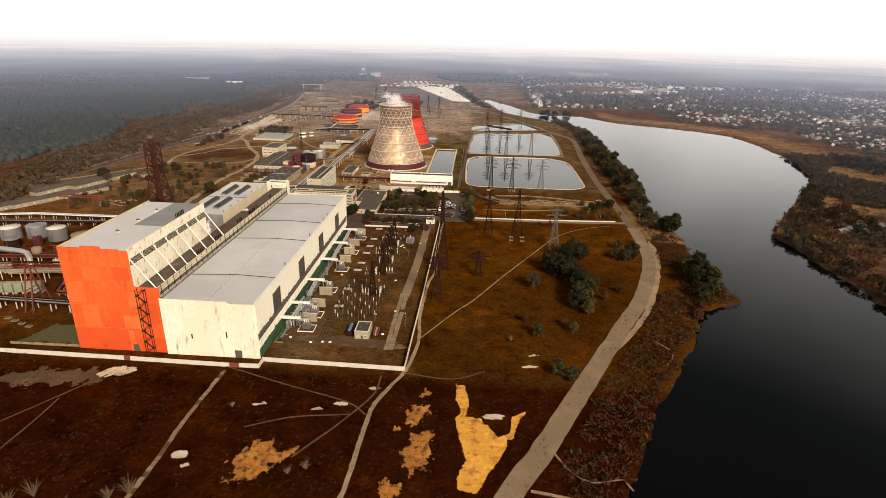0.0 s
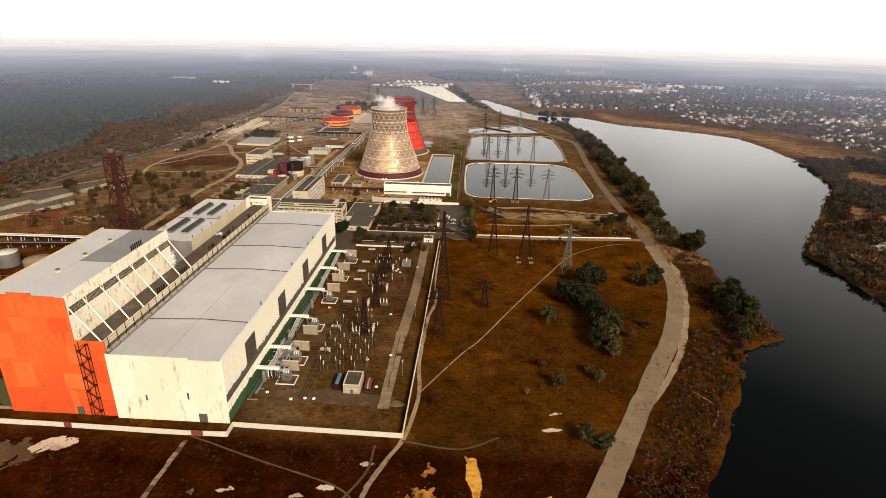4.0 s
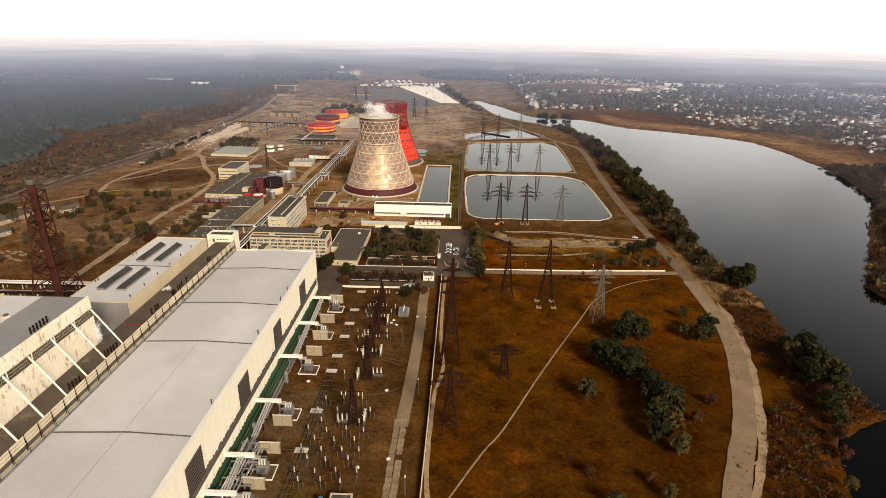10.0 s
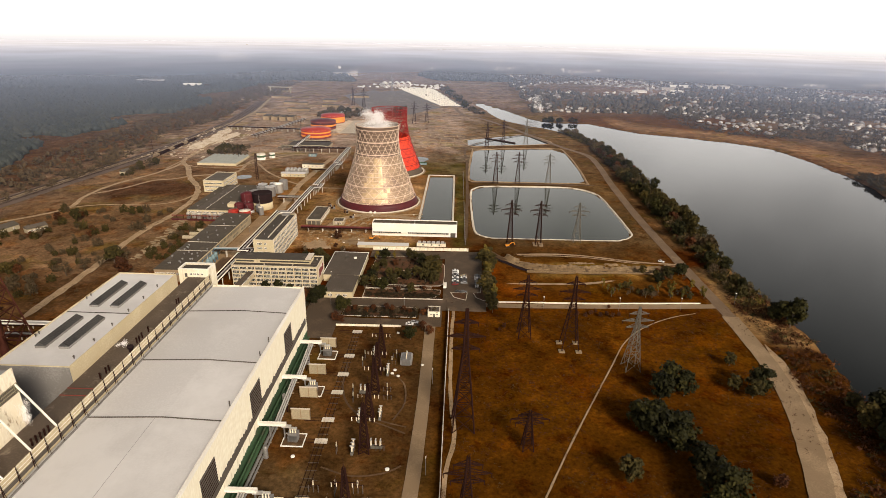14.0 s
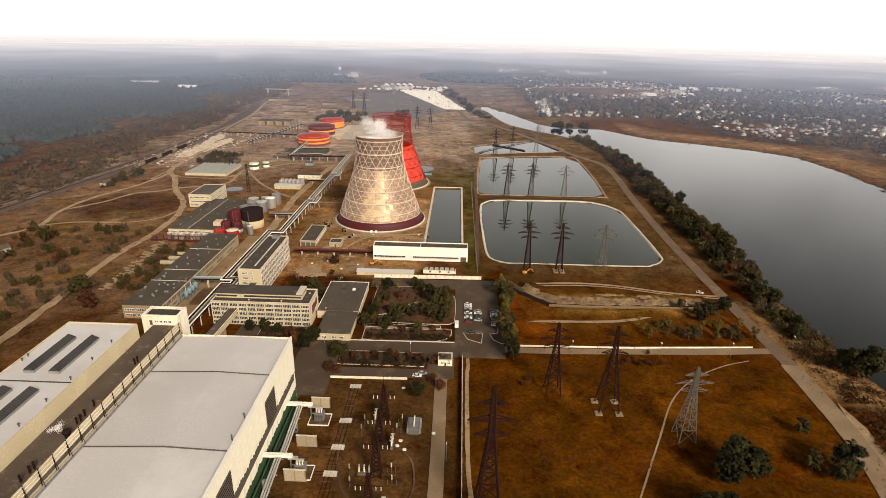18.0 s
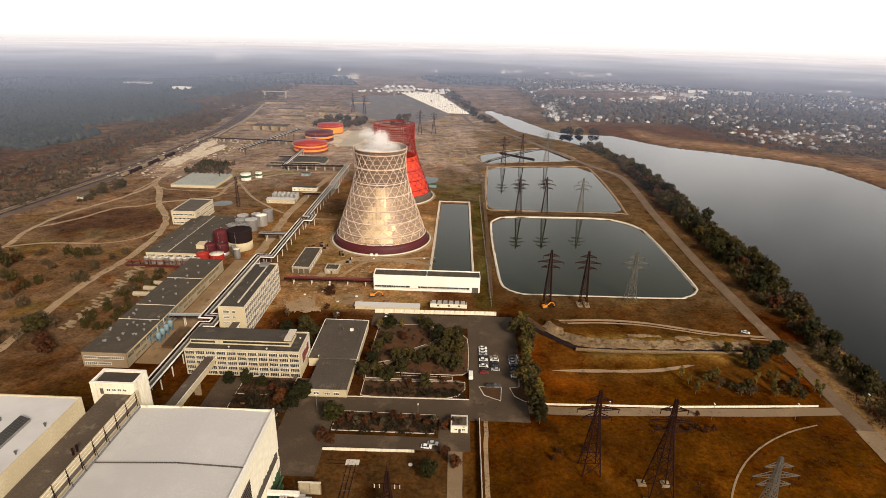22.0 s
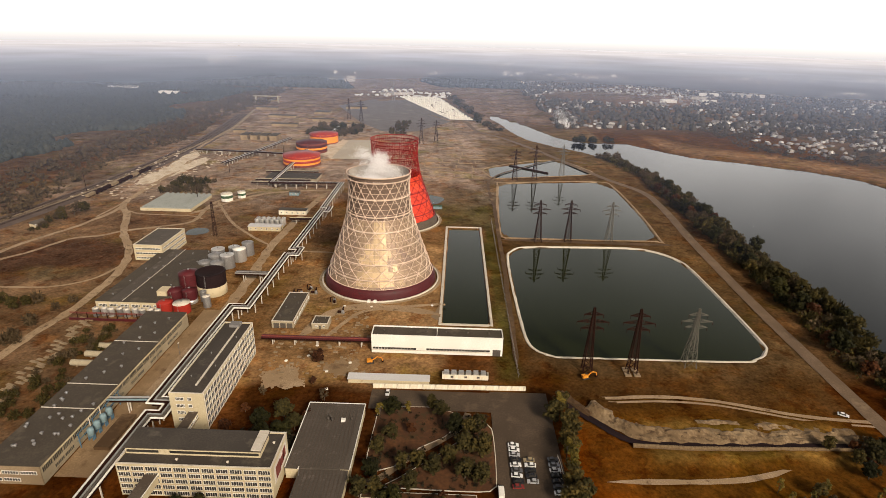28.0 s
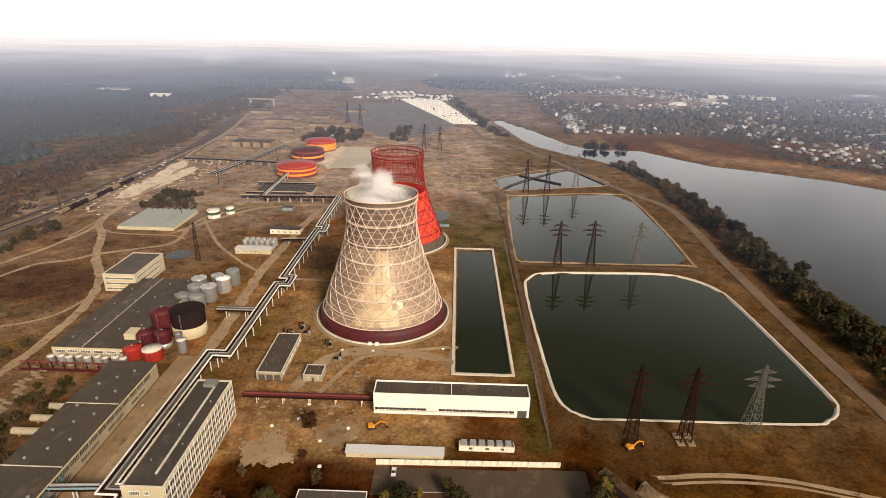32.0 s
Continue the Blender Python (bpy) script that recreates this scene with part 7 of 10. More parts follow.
lidm = to_mesh("well_cover", lathe(B(), [(0.8, 0), (0.8, 0.35), (0.6, 0.4)], 12, cap_top=True), M["white_paint"])
for x, y in ((-52, 352), (-41, 357), (-44, 330), (-80, 318), (-74, 319), (-70, 319), (-92, 322), (-84, 405), (-47, 400), (-52, 462), (-51, 465), (-49, 460), (-53, 500), (-38, 470), (-98, 640), (-108, 632), (-120, 645), (-105, 618), (-60, 704), (-112, 700), (-96, 700), (-130, 640), (-118, 655)):
    o = new("well_cover", lidm)
    o.matrix_basis = pose(x, y, 0)
    tagged(o, "small round white-painted well cover", "manhole", "well covers")
lp = to_mesh("lamp_pole", rod(B(), (0, 0, 0), (0, 0, 8), 0.1, 6), M["steel_grey"])
lh = to_mesh("lamp_head", bx(B(), -0.2, 0.9, -0.2, 0.2, 7.9, 8.15), M["white_paint"])
for x, y in ((-33, 340), (-32.5, 398), (-32.5, 455), (-96, 530), (30, 533), (75, 534), (112, 536), (148, 545), (-52, 526), (-102, 560), (-183, 640)):
    t = thing("lamp_post", x, y, 0, "slim grey street lamp post", "lamp post", "street lamps", rz=90)
    part("pole", lp, None, t)
    part("lamp_head", lh, None, t)


# ---- vehicles ----
def car_meshes(w, ln, h):
    b = B()
    prof = [(-ln / 2, 0.35), (-ln / 2, 0.75), (-ln * 0.22, 0.9), (ln * 0.40, 0.92), (ln / 2, 0.8), (ln / 2, 0.35)]
    for a, c in zip(prof, prof[1:] + prof[:1]):
        b.faces.new([b.verts.new(p) for p in ((-w / 2, a[0], a[1]), (w / 2, a[0], a[1]), (w / 2, c[0], c[1]), (-w / 2, c[0], c[1]))])
    for s in (-1, 1):
        b.faces.new([b.verts.new((s * w / 2, y, z)) for y, z in prof])
    bmesh.ops.remove_doubles(b, verts=b.verts, dist=0.001)
    bmesh.ops.recalc_face_normals(b, faces=b.faces)
    c = B()
    cab = [(-ln * 0.24, 0.9, w / 2 - 0.06), (-ln * 0.06, h, w / 2 - 0.25), (ln * 0.26, h, w / 2 - 0.25), (ln * 0.40, 0.92, w / 2 - 0.06)]
    vs = [(c.verts.new((-q, y, z)), c.verts.new((q, y, z))) for y, z, q in cab]
    for (a0, a1), (b0, b1) in zip(vs, vs[1:]):
        c.faces.new((a0, a1, b1, b0))
    c.faces.new([v[0] for v in vs])
    c.faces.new([v[1] for v in vs][::-1])
    r = bx(B(), -w / 2 + 0.22, w / 2 - 0.22, -ln * 0.06, ln * 0.26, h - 0.03, h + 0.03)
    return b, c, r


CAR_PAINT = {k: mat("paint_" + k, c, tuple(q * 0.9 for q in c), rough=0.25, bump=0, spec=0.5) for k, c in
             {"white": (0.82, 0.81, 0.79), "silver": (0.42, 0.42, 0.43), "black": (0.02, 0.02, 0.022), "grey": (0.12, 0.12, 0.125), "red": (0.22, 0.03, 0.025), "gold": (0.36, 0.28, 0.16)}.items()}
glass_me = to_mesh("cabin_glass", car_meshes(1.75, 4.3, 1.45)[1], M["dark_glass"])
wheel_me = to_mesh("wheel", rod(B(), (-0.1, 0, 0), (0.1, 0, 0), 0.33, 10), M["rubber"])
car_me = {k: (to_mesh("car_body", car_meshes(1.75, 4.3, 1.45)[0], p), to_mesh("car_roof", car_meshes(1.75, 4.3, 1.45)[2], p)) for k, p in CAR_PAINT.items()}


def car(x, y, rz, colour):
    t = thing("car", x, y, 0.13, "parked %s car in the asphalt car park" % colour, "car", "parked cars", rz=rz)
    part("body", car_me[colour][0], None, t)
    part("cabin", glass_me, None, t)
    part("roof", car_me[colour][1], None, t)
    for sx in (-0.8, 0.8):
        for sy in (-1.35, 1.35):
            part("wheel", wheel_me, None, t, at=pose(sx, sy, 0.33))
    return t


for k, c in enumerate(("white", "white", "silver", "black", "white", "grey", "white", "black", "red")):
    car(-22.3 + 0.2 * math.sin(k * 3), 584.5 - k * 2.75, 90 + 3 * math.sin(k * 5), c)
for k, c in enumerate(("gold", "white", "black", "black", "silver")):
    car(-17.0 + 0.2 * math.sin(k * 2), 576.3 - k * 2.75, -90 + 3 * math.sin(k * 4), c)
for k, c in enumerate(("black", "grey")):
    car(-20.5 + 3.4 * k, 552.0, 90, c)
for k, c in enumerate(("grey", "silver", "white", "black", "black", "grey", "white")):
    car(-7.6, 577 - k * 2.8, 94, c)
for x, y, rz, c in ((-76.5, 616, 0, "white"), (-47.5, 509.5, 84, "white"), (-45.0, 511.5, 84, "silver"), (126, 611, 60, "white")):
    car(x, y, rz, c)
van = thing("van", -29.0, 559, 0.13, "white delivery van parked by the garden", "van")
part("body", bx(B(), -1.0, 1.0, -2.9, 1.6, 0.5, 2.5), M["white_paint"], van)
part("cab", bx(B(), -0.98, 0.98, 1.6, 3.0, 0.5, 1.5), M["white_paint"], van)
part("windscreen", bx(B(), -0.9, 0.9, 1.6, 2.2, 1.5, 2.2), M["dark_glass"], van)
for sx in (-0.9, 0.9):
    for sy in (-1.8, 2.0):
        part("wheel", wheel_me, None, van, at=pose(sx, sy, 0.35))


def excavator(x, y, rz):
    t = thing("excavator", x, y, 0, "yellow-orange tracked excavator on bare earth", "excavator", "excavators", rz=rz)
    t.scale = (0.8, 0.8, 0.8)
    for s in (-1.1, 1.1):
        part("crawler", bx(B(), s - 0.35, s + 0.35, -2.0, 2.0, 0, 0.9), M["rubber"], t)
    part("house", bx(B(), -1.4, 1.4, -2.2, 1.2, 1.0, 2.4), M["excavator_paint"], t)
    part("cab", bx(B(), -1.4, -0.2, 0.2, 1.6, 1.0, 3.0), M["dark_glass"], t)
    bm = B()
    rod(bm, (0.5, 1.0, 1.8), (0.5, 4.2, 4.2), 0.35)
    rod(bm, (0.5, 4.2, 4.2), (0.5, 7.0, 3.2), 0.3)
    part("boom", bm, M["excavator_paint"], t)
    part("stick", rod(B(), (0.5, 7.0, 3.2), (0.5, 7.6, 0.9), 0.25), M["excavator_paint"], t)
    part("bucket", bx(B(), 0.0, 1.0, 7.0, 8.1, 0.1, 1.0), M["rust_dark"], t)


excavator(-88, 641, -80)
excavator(17, 633.5, -70)
excavator(-126, 735, 20)

# pump sets and clutter beside the cooling tower
def pump_unit(x, y, rz):
    t = thing("pump_unit", x, y, 0, "dark rusty pump set on a concrete plinth", "pump", "yard pumps", rz=rz)
    part("plinth", bx(B(), -2.2, 2.2, -1.2, 1.2, 0, 0.5), M["concrete"], t)
    part("motor", rod(B(), (-1.8, 0, 1.3), (0.2, 0, 1.3), 0.75, 12), M["rust_dark"], t)
    part("casing", lathe(B(), [(0.9, 0.5), (1.0, 1.2), (0.7, 2.1), (0.3, 2.4)], 12, cap_top=True), M["steel_grey"], t, at=pose(1.2, 0, 0))
    part("outlet", poly_rod(B(), [(1.2, 0, 2.2), (1.2, 0, 3.2), (1.2, 2.4, 3.2), (1.2, 2.4, 0)], 0.3, 8), M["rust_dark"], t)
    return t


for x, y, rz in ((-147, 712, 10), (-141.5, 713, 95), (-134, 715, 5), (-137.5, 720, 80), (-112.5, 690.5, 0), (-119, 704, 100)):
    pump_unit(x, y, rz)
spill([(-138, 630), (-126, 637), (-116, 619), (-134, 615)], 0.05, M["dirt_track"], "weathered tan concrete pads in the grass", 23.0, 1.6)
spill([(-112, 640), (-95, 644), (-92, 632), (-108, 629)], 0.055, M["yard_tan"], "bare tan earth by the excavator", 29.0, 2.4)
spill([(-60, 690), (-56, 705), (-54, 705), (-54, 684)], 0.05, M["road_pale"], "pale concrete landing beside the channel", 37.0, 0.4)
strip("yard_path", [(-116, 662), (-112, 672), (-102, 692), (-87, 698.5), (-61, 705), (-52, 706)], 2.6, 0.135, M["dirt_track"], "pale worn path round the cooling tower", "path", 0.3, 2.5)

# white row of cabinets and long grey shed near the pump house
cab = thing("cabinet_row", -52, 629, 0, "white transformer cubicle row with six grey tops", "switchgear")
part("base", bx(B(), 0, 22, 0, 3.2, 0, 2.4), M["white_wall"], cab)
for k in range(6):
    u = part("unit", bx(B(), 0.9 + k * 3.5, 3.2 + k * 3.5, 0.3, 2.9, 2.4, 3.5), M["silver"], cab)
    part("unit_gap", bx(B(), 3.3 + k * 3.5, 4.2 + k * 3.5, 0.4, 2.8, 2.4, 2.8), M["louvre"], cab)
for x in (4, 10.5, 16.5):
    part("door", bx(B(), x, x + 1.3, -0.06, 0, 0.9, 1.9), M["louvre"], cab)
sh = thing("long_shed", -96, 623.6, 0, "long narrow shed with pale grey sheet roof", "shed")
part("wall", bx(B(), 0, 38, 0, 3.4, 0, 2.2), M["cream_wall"], sh)
bm = B()
v = [bm.verts.new(p) for p in ((-0.3, -0.4, 2.2), (38.3, -0.4, 2.2), (38.3, 3.8, 3.0), (-0.3, 3.8, 3.0), (-0.3, -0.4, 2.35), (38.3, -0.4, 2.35), (38.3, 3.8, 3.15), (-0.3, 3.8, 3.15))]
for f in ((3, 2, 1, 0), (4, 5, 6, 7), (0, 1, 5, 4), (1, 2, 6, 5), (2, 3, 7, 6), (3, 0, 4, 7)):
    bm.faces.new([v[i] for i in f])
part("roof", bm, M["roof_sheet"], sh)

# ---- west side: workshops, tanks, pipe bridges ----
ws = thing("workshop_hall", -214.5, 556, 0, "very long low workshop with dark flat roof", "industrial building")
part("wall", bx(B(), 0, 21.5, 0, 0.4, 0, 8.0), M["concrete"], ws)
part("wall", bx(B(), 0, 21.5, 115.1, 115.5, 0, 8.0), M["beige_panel"], ws)
part("wall", bx(B(), 0, 0.4, 0.4, 115.1, 0, 8.0), M["beige_panel"], ws)
part("wall", bx(B(), 21.1, 21.5, 0.4, 115.1, 0, 8.0), M["beige_panel"], ws)
for a, b in ((0.2, 32), (32.3, 48.5), (48.8, 84), (84.3, 115.3)):
    part("roof_section", bx(B(), -0.2, 21.7, a, b, 8.0, 8.3), M["roof_felt"], ws)
for y in (32.15, 48.65, 84.15):
    part("roof_joint", bx(B(), -0.2, 21.7, y - 0.15, y + 0.15, 8.3, 8.55), M["pale_concrete"], ws)
part("eaves_pipe", rod(B(), (21.9, 2, 7.6), (21.9, 114, 7.6), 0.25, 6), M["cream_wall"], ws)
window_row(ws, window_meshes(5.2, 2.4, 6, 0.1, "beige_panel"), [(3.5 + k * 5.7, 4.6) for k in range(19)], ("e", 21.5))
window_row(ws, window_meshes(5.2, 1.6, 6, 0.1, "beige_panel"), [(3.5 + k * 5.7, 1.6) for k in range(19) if k % 3], ("e", 21.5))
window_row(ws, window_meshes(6.0, 1.5, 6), [(4.0, 1.4), (10.6, 1.4), (4.0, 4.6), (10.6, 4.6), (17.2, 4.6)], ("s", 0.0))
rnd = random.Random(21)
roof_vents(ws, [(rnd.uniform(2, 20), rnd.uniform(8, 44)) for _ in range(20)] + [(6 + 5 * (k % 3), 52 + k * 5.0) for k in range(12)], 8.3, 0.65, 1.1)
stk2 = to_mesh("thin_stack", rod(B(), (0, 0, 0), (0, 0, 9), 0.22, 8), M["pale_concrete"])
for y in (26, 33):
    part("thin_stack", stk2, None, ws, at=pose(23.2, y, 0))
for k in range(4):
    t = thing("blue_tank", -190.2, 580 + k * 4.2, 0, "pale blue vertical tank on steel frame", "tank", "blue tanks")
    part("vessel", lathe(B(), [(0.3, 2.0), (1.3, 2.4), (1.3, 5.2), (0.9, 5.7), (0.2, 5.9)], 14, cap_top=True), M["teal_paint"], t)
    for s in (-0.9, 0.9):
        part("leg", bx(B(), s - 0.1, s + 0.1, -0.9, 0.9, 0, 2.4), M["blue_paint"], t)
t = thing("pipe_rack", -191.5, 575, 0, "blue steel pipe frame", "pipe rack")
for y in (0, 9, 18, 27):
    part("post", bx(B(), -0.15, 0.15, y - 0.15, y + 0.15, 0, 7.0), M["blue_paint"], t)
for z in (4.0, 6.8):
    part("pipe", rod(B(), (0, -1, z), (0, 28, z), 0.18, 6), M["blue_paint"], t)
single("earth_bank", prism(B(), [(-186, 574), (-180, 574), (-180, 594), (-186, 594)], 0, 1.6), M["dirt"], "bare earth heap beside workshop", "soil")

mid = thing("chemical_shop", -253, 686, 0, "broad low workshop with patched grey roof", "industrial building")
part("wall", bx(B(), 0, 40, 0, 80, 0, 5.6), M["cream_wall"], mid)
for k in range(5):
    part("roof_strip", bx(B(), -0.2 + k * 8.08, 7.85 + k * 8.08, -0.2, 80.2, 5.6, 5.9 + 0.12 * (k % 2)), M["roof_felt"] if k != 1 else M["roof_slate"], mid)
part("roof_joint", bx(B(), 15.6, 15.9, 0, 80, 6.05, 6.25), M["pale_concrete"], mid)
window_row(mid, window_meshes(5.0, 1.5, 6), [(4 + k * 6.4, 2.6) for k in range(6)], ("s", 0.0))
roof_vents(mid, [(6 + (k % 4) * 9.2, 8 + k * 4.6) for k in range(16)], 6.0, 0.55, 1.0)
part("roof_hut", bx(B(), 32, 37.5, 8, 15, 5.9, 9.0), M["cream_wall"], mid)
lab2 = block("laboratory", -270, 759, 20, 35, 11.5, "cream_wall", "roof_slate", "three-storey cream laboratory block", parapet=0.4)
for z in (1.2, 4.6, 8.0):
    window_row(lab2, window_meshes(17.5, 1.4, 16, 0.12), [(10, z)], ("s", 0.0))
    window_row(lab2, window_meshes(32, 1.4, 26, 0.12), [(17.5, z)], ("e", 20.0))


def tank(x, y, r, h, side, top, label, group="storage tanks", band=None, open_top=False, cone=0.12):
    t = thing("storage_tank", x, y, 0, label, "tank", group)
    part("shell", lathe(B(), [(r, 0), (r, h)], 28), M[side], t)
    if open_top:
        part("rim", lathe(B(), [(r - 1.0, h - 0.2), (r - 0.9, h + 0.25), (r + 0.25, h + 0.25), (r + 0.25, h - 0.3), (r, h - 0.4)], 28), M[top], t)
        part("inside", lathe(B(), [(r - 0.9, h), (r * 0.45, h - 1.2), (r * 0.12, h - 0.9)], 28, cap_top=True), M[top], t)
    else:
        part("tank_roof", lathe(B(), [(r + 0.1, h - 0.05), (r + 0.1, h + 0.15), (r * 0.15, h + r * cone + 0.15)], 28, cap_top=True), M[top], t)
        part("roof_hatch", lathe(B(), [(0.5, h + r * cone), (0.5, h + r * cone + 0.7)], 8, cap_top=True), M["steel_grey"], t)
    for z, mt, hh in band or ():
        part("band", lathe(B(), [(r + 0.02, z), (r + 0.05, z + 0.03), (r + 0.05, z + hh), (r + 0.02, z + hh)], 28), M[mt], t)
    bm = B()
    for s in (-0.25, 0.25):
        rod(bm, (s, -r - 0.3, 0), (s, -r - 0.3, h + 0.8), 0.05)
    for k in range(int(h / 0.5)):
        rod(bm, (-0.25, -r - 0.3, 0.3 + k * 0.5), (0.25, -r - 0.3, 0.3 + k * 0.5), 0.03)
    part("ladder", bm, M["steel_grey"], t)
    return t


tank(-196.5, 713, 8.6, 14.2, "tank_black", "tank_black", "big black-topped open tank with pale lower shell", open_top=True, band=[(0.1, "cream_wall", 6.2)])
tank(-209.5, 712, 6.0, 13.5, "maroon", "maroon", "tall maroon steel tank with conical roof", cone=0.3)
tank(-213.0, 699, 4.6, 8.0, "maroon", "maroon", "maroon steel tank with conical roof", cone=0.3)
tank(-204.0, 699, 4.0, 8.0, "maroon", "maroon", "maroon steel tank with conical roof", cone=0.3, band=[(0.1, "silver", 2.5)])
tank(-214.0, 688, 4.4, 5.6, "tank_red", "tank_red", "squat red oil tank")
tank(-203.5, 687, 4.7, 5.8, "tank_red", "pale_concrete", "squat red oil tank with pale roof")
for x, y, r, h, tp in ((-214, 766, 4.5, 7.5, "silver"), (-205, 772, 3.8, 7.0, "silver"), (-202, 752, 4.6, 9.0, "silver"), (-211, 754, 4.6, 8.0, "steel_grey"), (-198, 764, 4.4, 9.0, "white_paint"), (-214, 744, 4.2, 7.0, "steel_grey"),
                      (-205, 742, 4.4, 7.5, "steel_grey"), (-196, 775, 4.0, 9.5, "steel_grey"), (-192, 694, 2.2, 7.0, "pale_concrete"), (-197, 701, 1.8, 6.5, "steel_grey")):
    tank(x, y, r, h, "steel_grey" if tp != "white_paint" else "silver", tp, "grey steel storage tank in the tank yard", cone=0.18)
for k in range(9):
    tank(-249 + k * 4.4, 679.5 + (k % 2) * 0.8, 1.7, 4.6, "silver" if k % 3 else "steel_grey", "pale_concrete", "small silver vessel in front of workshop", "small vessels", cone=0.2)
t = thing("pipe_rack", -257, 675, 0, "dark red pipe rack before the workshop", "pipe rack")
part("bund_wall", bx(B(), -4, 40, -1.5, -1.1, 0, 1.4), M["maroon"], t)
for k in range(8):
    part("post", bx(B(), k * 5.6 - 0.15, k * 5.6 + 0.15, -0.2, 0.2, 0, 4.2), M["rust_dark"], t)
for z in (3.6, 4.2):
    part("pipe", rod(B(), (-4, 0, z), (40, 0, z), 0.22, 6), M["rust_red"], t)
for x, y, z, ln in ((-222, 638, 1.4, 14), (-224, 630, 1.4, 14), (-221, 646, 1.2, 12)):
    t = thing("horizontal_tank", x, y, 0, "rust-brown horizontal cylinder tank on saddles", "tank", "horizontal tanks")
    part("vessel", rod(B(), (-ln / 2, 0, z + 0.4), (ln / 2, 0, z + 0.4), 1.5, 16), M["beige_panel"], t)
    for s in (-4, 4):
        part("saddle", bx(B(), s - 0.3, s + 0.3, -1.3, 1.3, 0, 1.0), M["concrete"], t)


def pipe_bridge(label, pts, z, pipes, mats, width, step=10.0, mat_post="rust_dark"):
    """An overhead pipe bridge on posts along a plan line with square turns."""
    t = thing("pipe_bridge", pts[0][0], pts[0][1], 0, label, "pipe bridge", "pipe bridges")
    o = Vector((*pts[0], 0))
    P = [Vector((*p, 0)) - o for p in pts]
    nrm = []
    for i in range(len(P)):
        d1 = (P[i] - P[i - 1]).normalized() if i else (P[1] - P[0]).normalized()
        d2 = (P[i + 1] - P[i]).normalized() if i < len(P) - 1 else d1
        n1, n2 = Vector((-d1.y, d1.x, 0)), Vector((-d2.y, d2.x, 0))
        m = (n1 + n2)
        m = m / max(0.3, m.dot(n1)) if m.length > 0.1 else n1
        nrm.append(m)
    for k in range(pipes):
        off = (k - (pipes - 1) / 2) * width / max(1, pipes - 1)
        r = 0.4 if k % 2 == 0 else 0.5
        bm = B()
        for i in range(len(P) - 1):
            rod(bm, P[i] + nrm[i] * off + Vector((0, 0, z + r)), P[i + 1] + nrm[i + 1] * off + Vector((0, 0, z + r)), r, 8)
        part("pipe", bm, M[mats[k % len(mats)]], t)
    for i in range(len(P) - 1):
        L = (P[i + 1] - P[i]).length
        ang = math.degrees(math.atan2((P[i + 1] - P[i]).y, (P[i + 1] - P[i]).x))
        for s in (-1, 1):
            part("girder", bx(B(), 0, L, s * width / 2 - 0.12, s * width / 2 + 0.12, z - 0.9, z - 0.15), M[mat_post], t, at=pose(*P[i], 0, 0, ang))
        for j in range(max(1, int(L / step))):
            p = P[i] + (P[i + 1] - P[i]) * ((j + 0.5) / max(1, int(L / step)))
            for s in (-1, 1):
                part("post", bx(B(), -0.22, 0.22, s * width / 2 - 0.22, s * width / 2 + 0.22, 0, z - 0.9), M["pale_concrete"], t, at=pose(p.x, p.y, 0, 0, 0, ang))
            part("crosshead", bx(B(), -0.2, 0.2, -width / 2 - 0.4, width / 2 + 0.4, z - 0.15, z), M[mat_post], t, at=pose(p.x, p.y, 0, 0, 0, ang))
    return t


MP = ["white_paint", "louvre", "silver", "rust_dark", "white_paint"]
pipe_bridge("pale-edged pipe bridge with square loops running the length of the plant", [(-171, 503), (-171, 588), (-165.5, 588), (-165.5, 597), (-173, 597), (-173, 683), (-164, 683), (-164, 762), (-157.5, 762), (-157.5, 773),
            (-163, 773), (-162.5, 861), (-157.5, 861), (-157.5, 872), (-163, 872), (-163.5, 957)], 6.5, 5, MP, 4.6)
pipe_bridge("silver pipe bridge to the tank farm", [(-163.5, 957), (-235, 952), (-236, 1010), (-240, 1140), (-236, 1300)], 6.0, 4, MP, 3.6)
pipe_bridge("grey pipe bridge between workshops", [(-193, 597), (-176, 598)], 6.4, 2, ["teal_paint", "silver"], 1.6)
pipe_bridge("black pipe bridge to the big tank", [(-188, 730), (-166.5, 730)], 6.0, 4, ["silver", "louvre"], 3.4)
pipe_bridge("maroon pipe bridge to pump house", [(-147, 656), (-89, 656)], 3.8, 3, ["maroon", "rust_red", "maroon"], 2.2)
for y0 in (964, 976, 1012):
    pipe_bridge("low pale pipe rack in the valve yard", [(-258, y0 - 3), (-200, y0)], 3.6, 4, ["louvre", "cream_wall", "rust_dark"], 3.0)
pipe_bridge("low pipe rack with a cream pipe to the filter shed", [(-186, 846), (-164.5, 848)], 4.0, 2, ["rust_dark", "cream_wall"], 1.2)
pipe_bridge("long rusty pipe bridge in the northern yard", [(-380, 1105), (-300, 1100), (-240, 1092)], 5.0, 3, ["rust_dark", "steel_grey"], 3.0)
pipe_bridge("grey pipe bridge in the northern yard", [(-318, 1037), (-300, 1120), (-285, 1200)], 4.5, 3, ["silver", "rust_dark"], 4.0)
pipe_bridge("white steam pipes west of boiler house", [(-460, 470), (-362, 490), (-300, 491), (-287, 491), (-232, 492)], 4.0, 3, ["white_paint", "silver"], 3.0)
pipe_bridge("dark pipes west of boiler house", [(-460, 462), (-300, 480), (-240, 482)], 3.2, 3, ["rust_dark", "steel_grey"], 3.0)
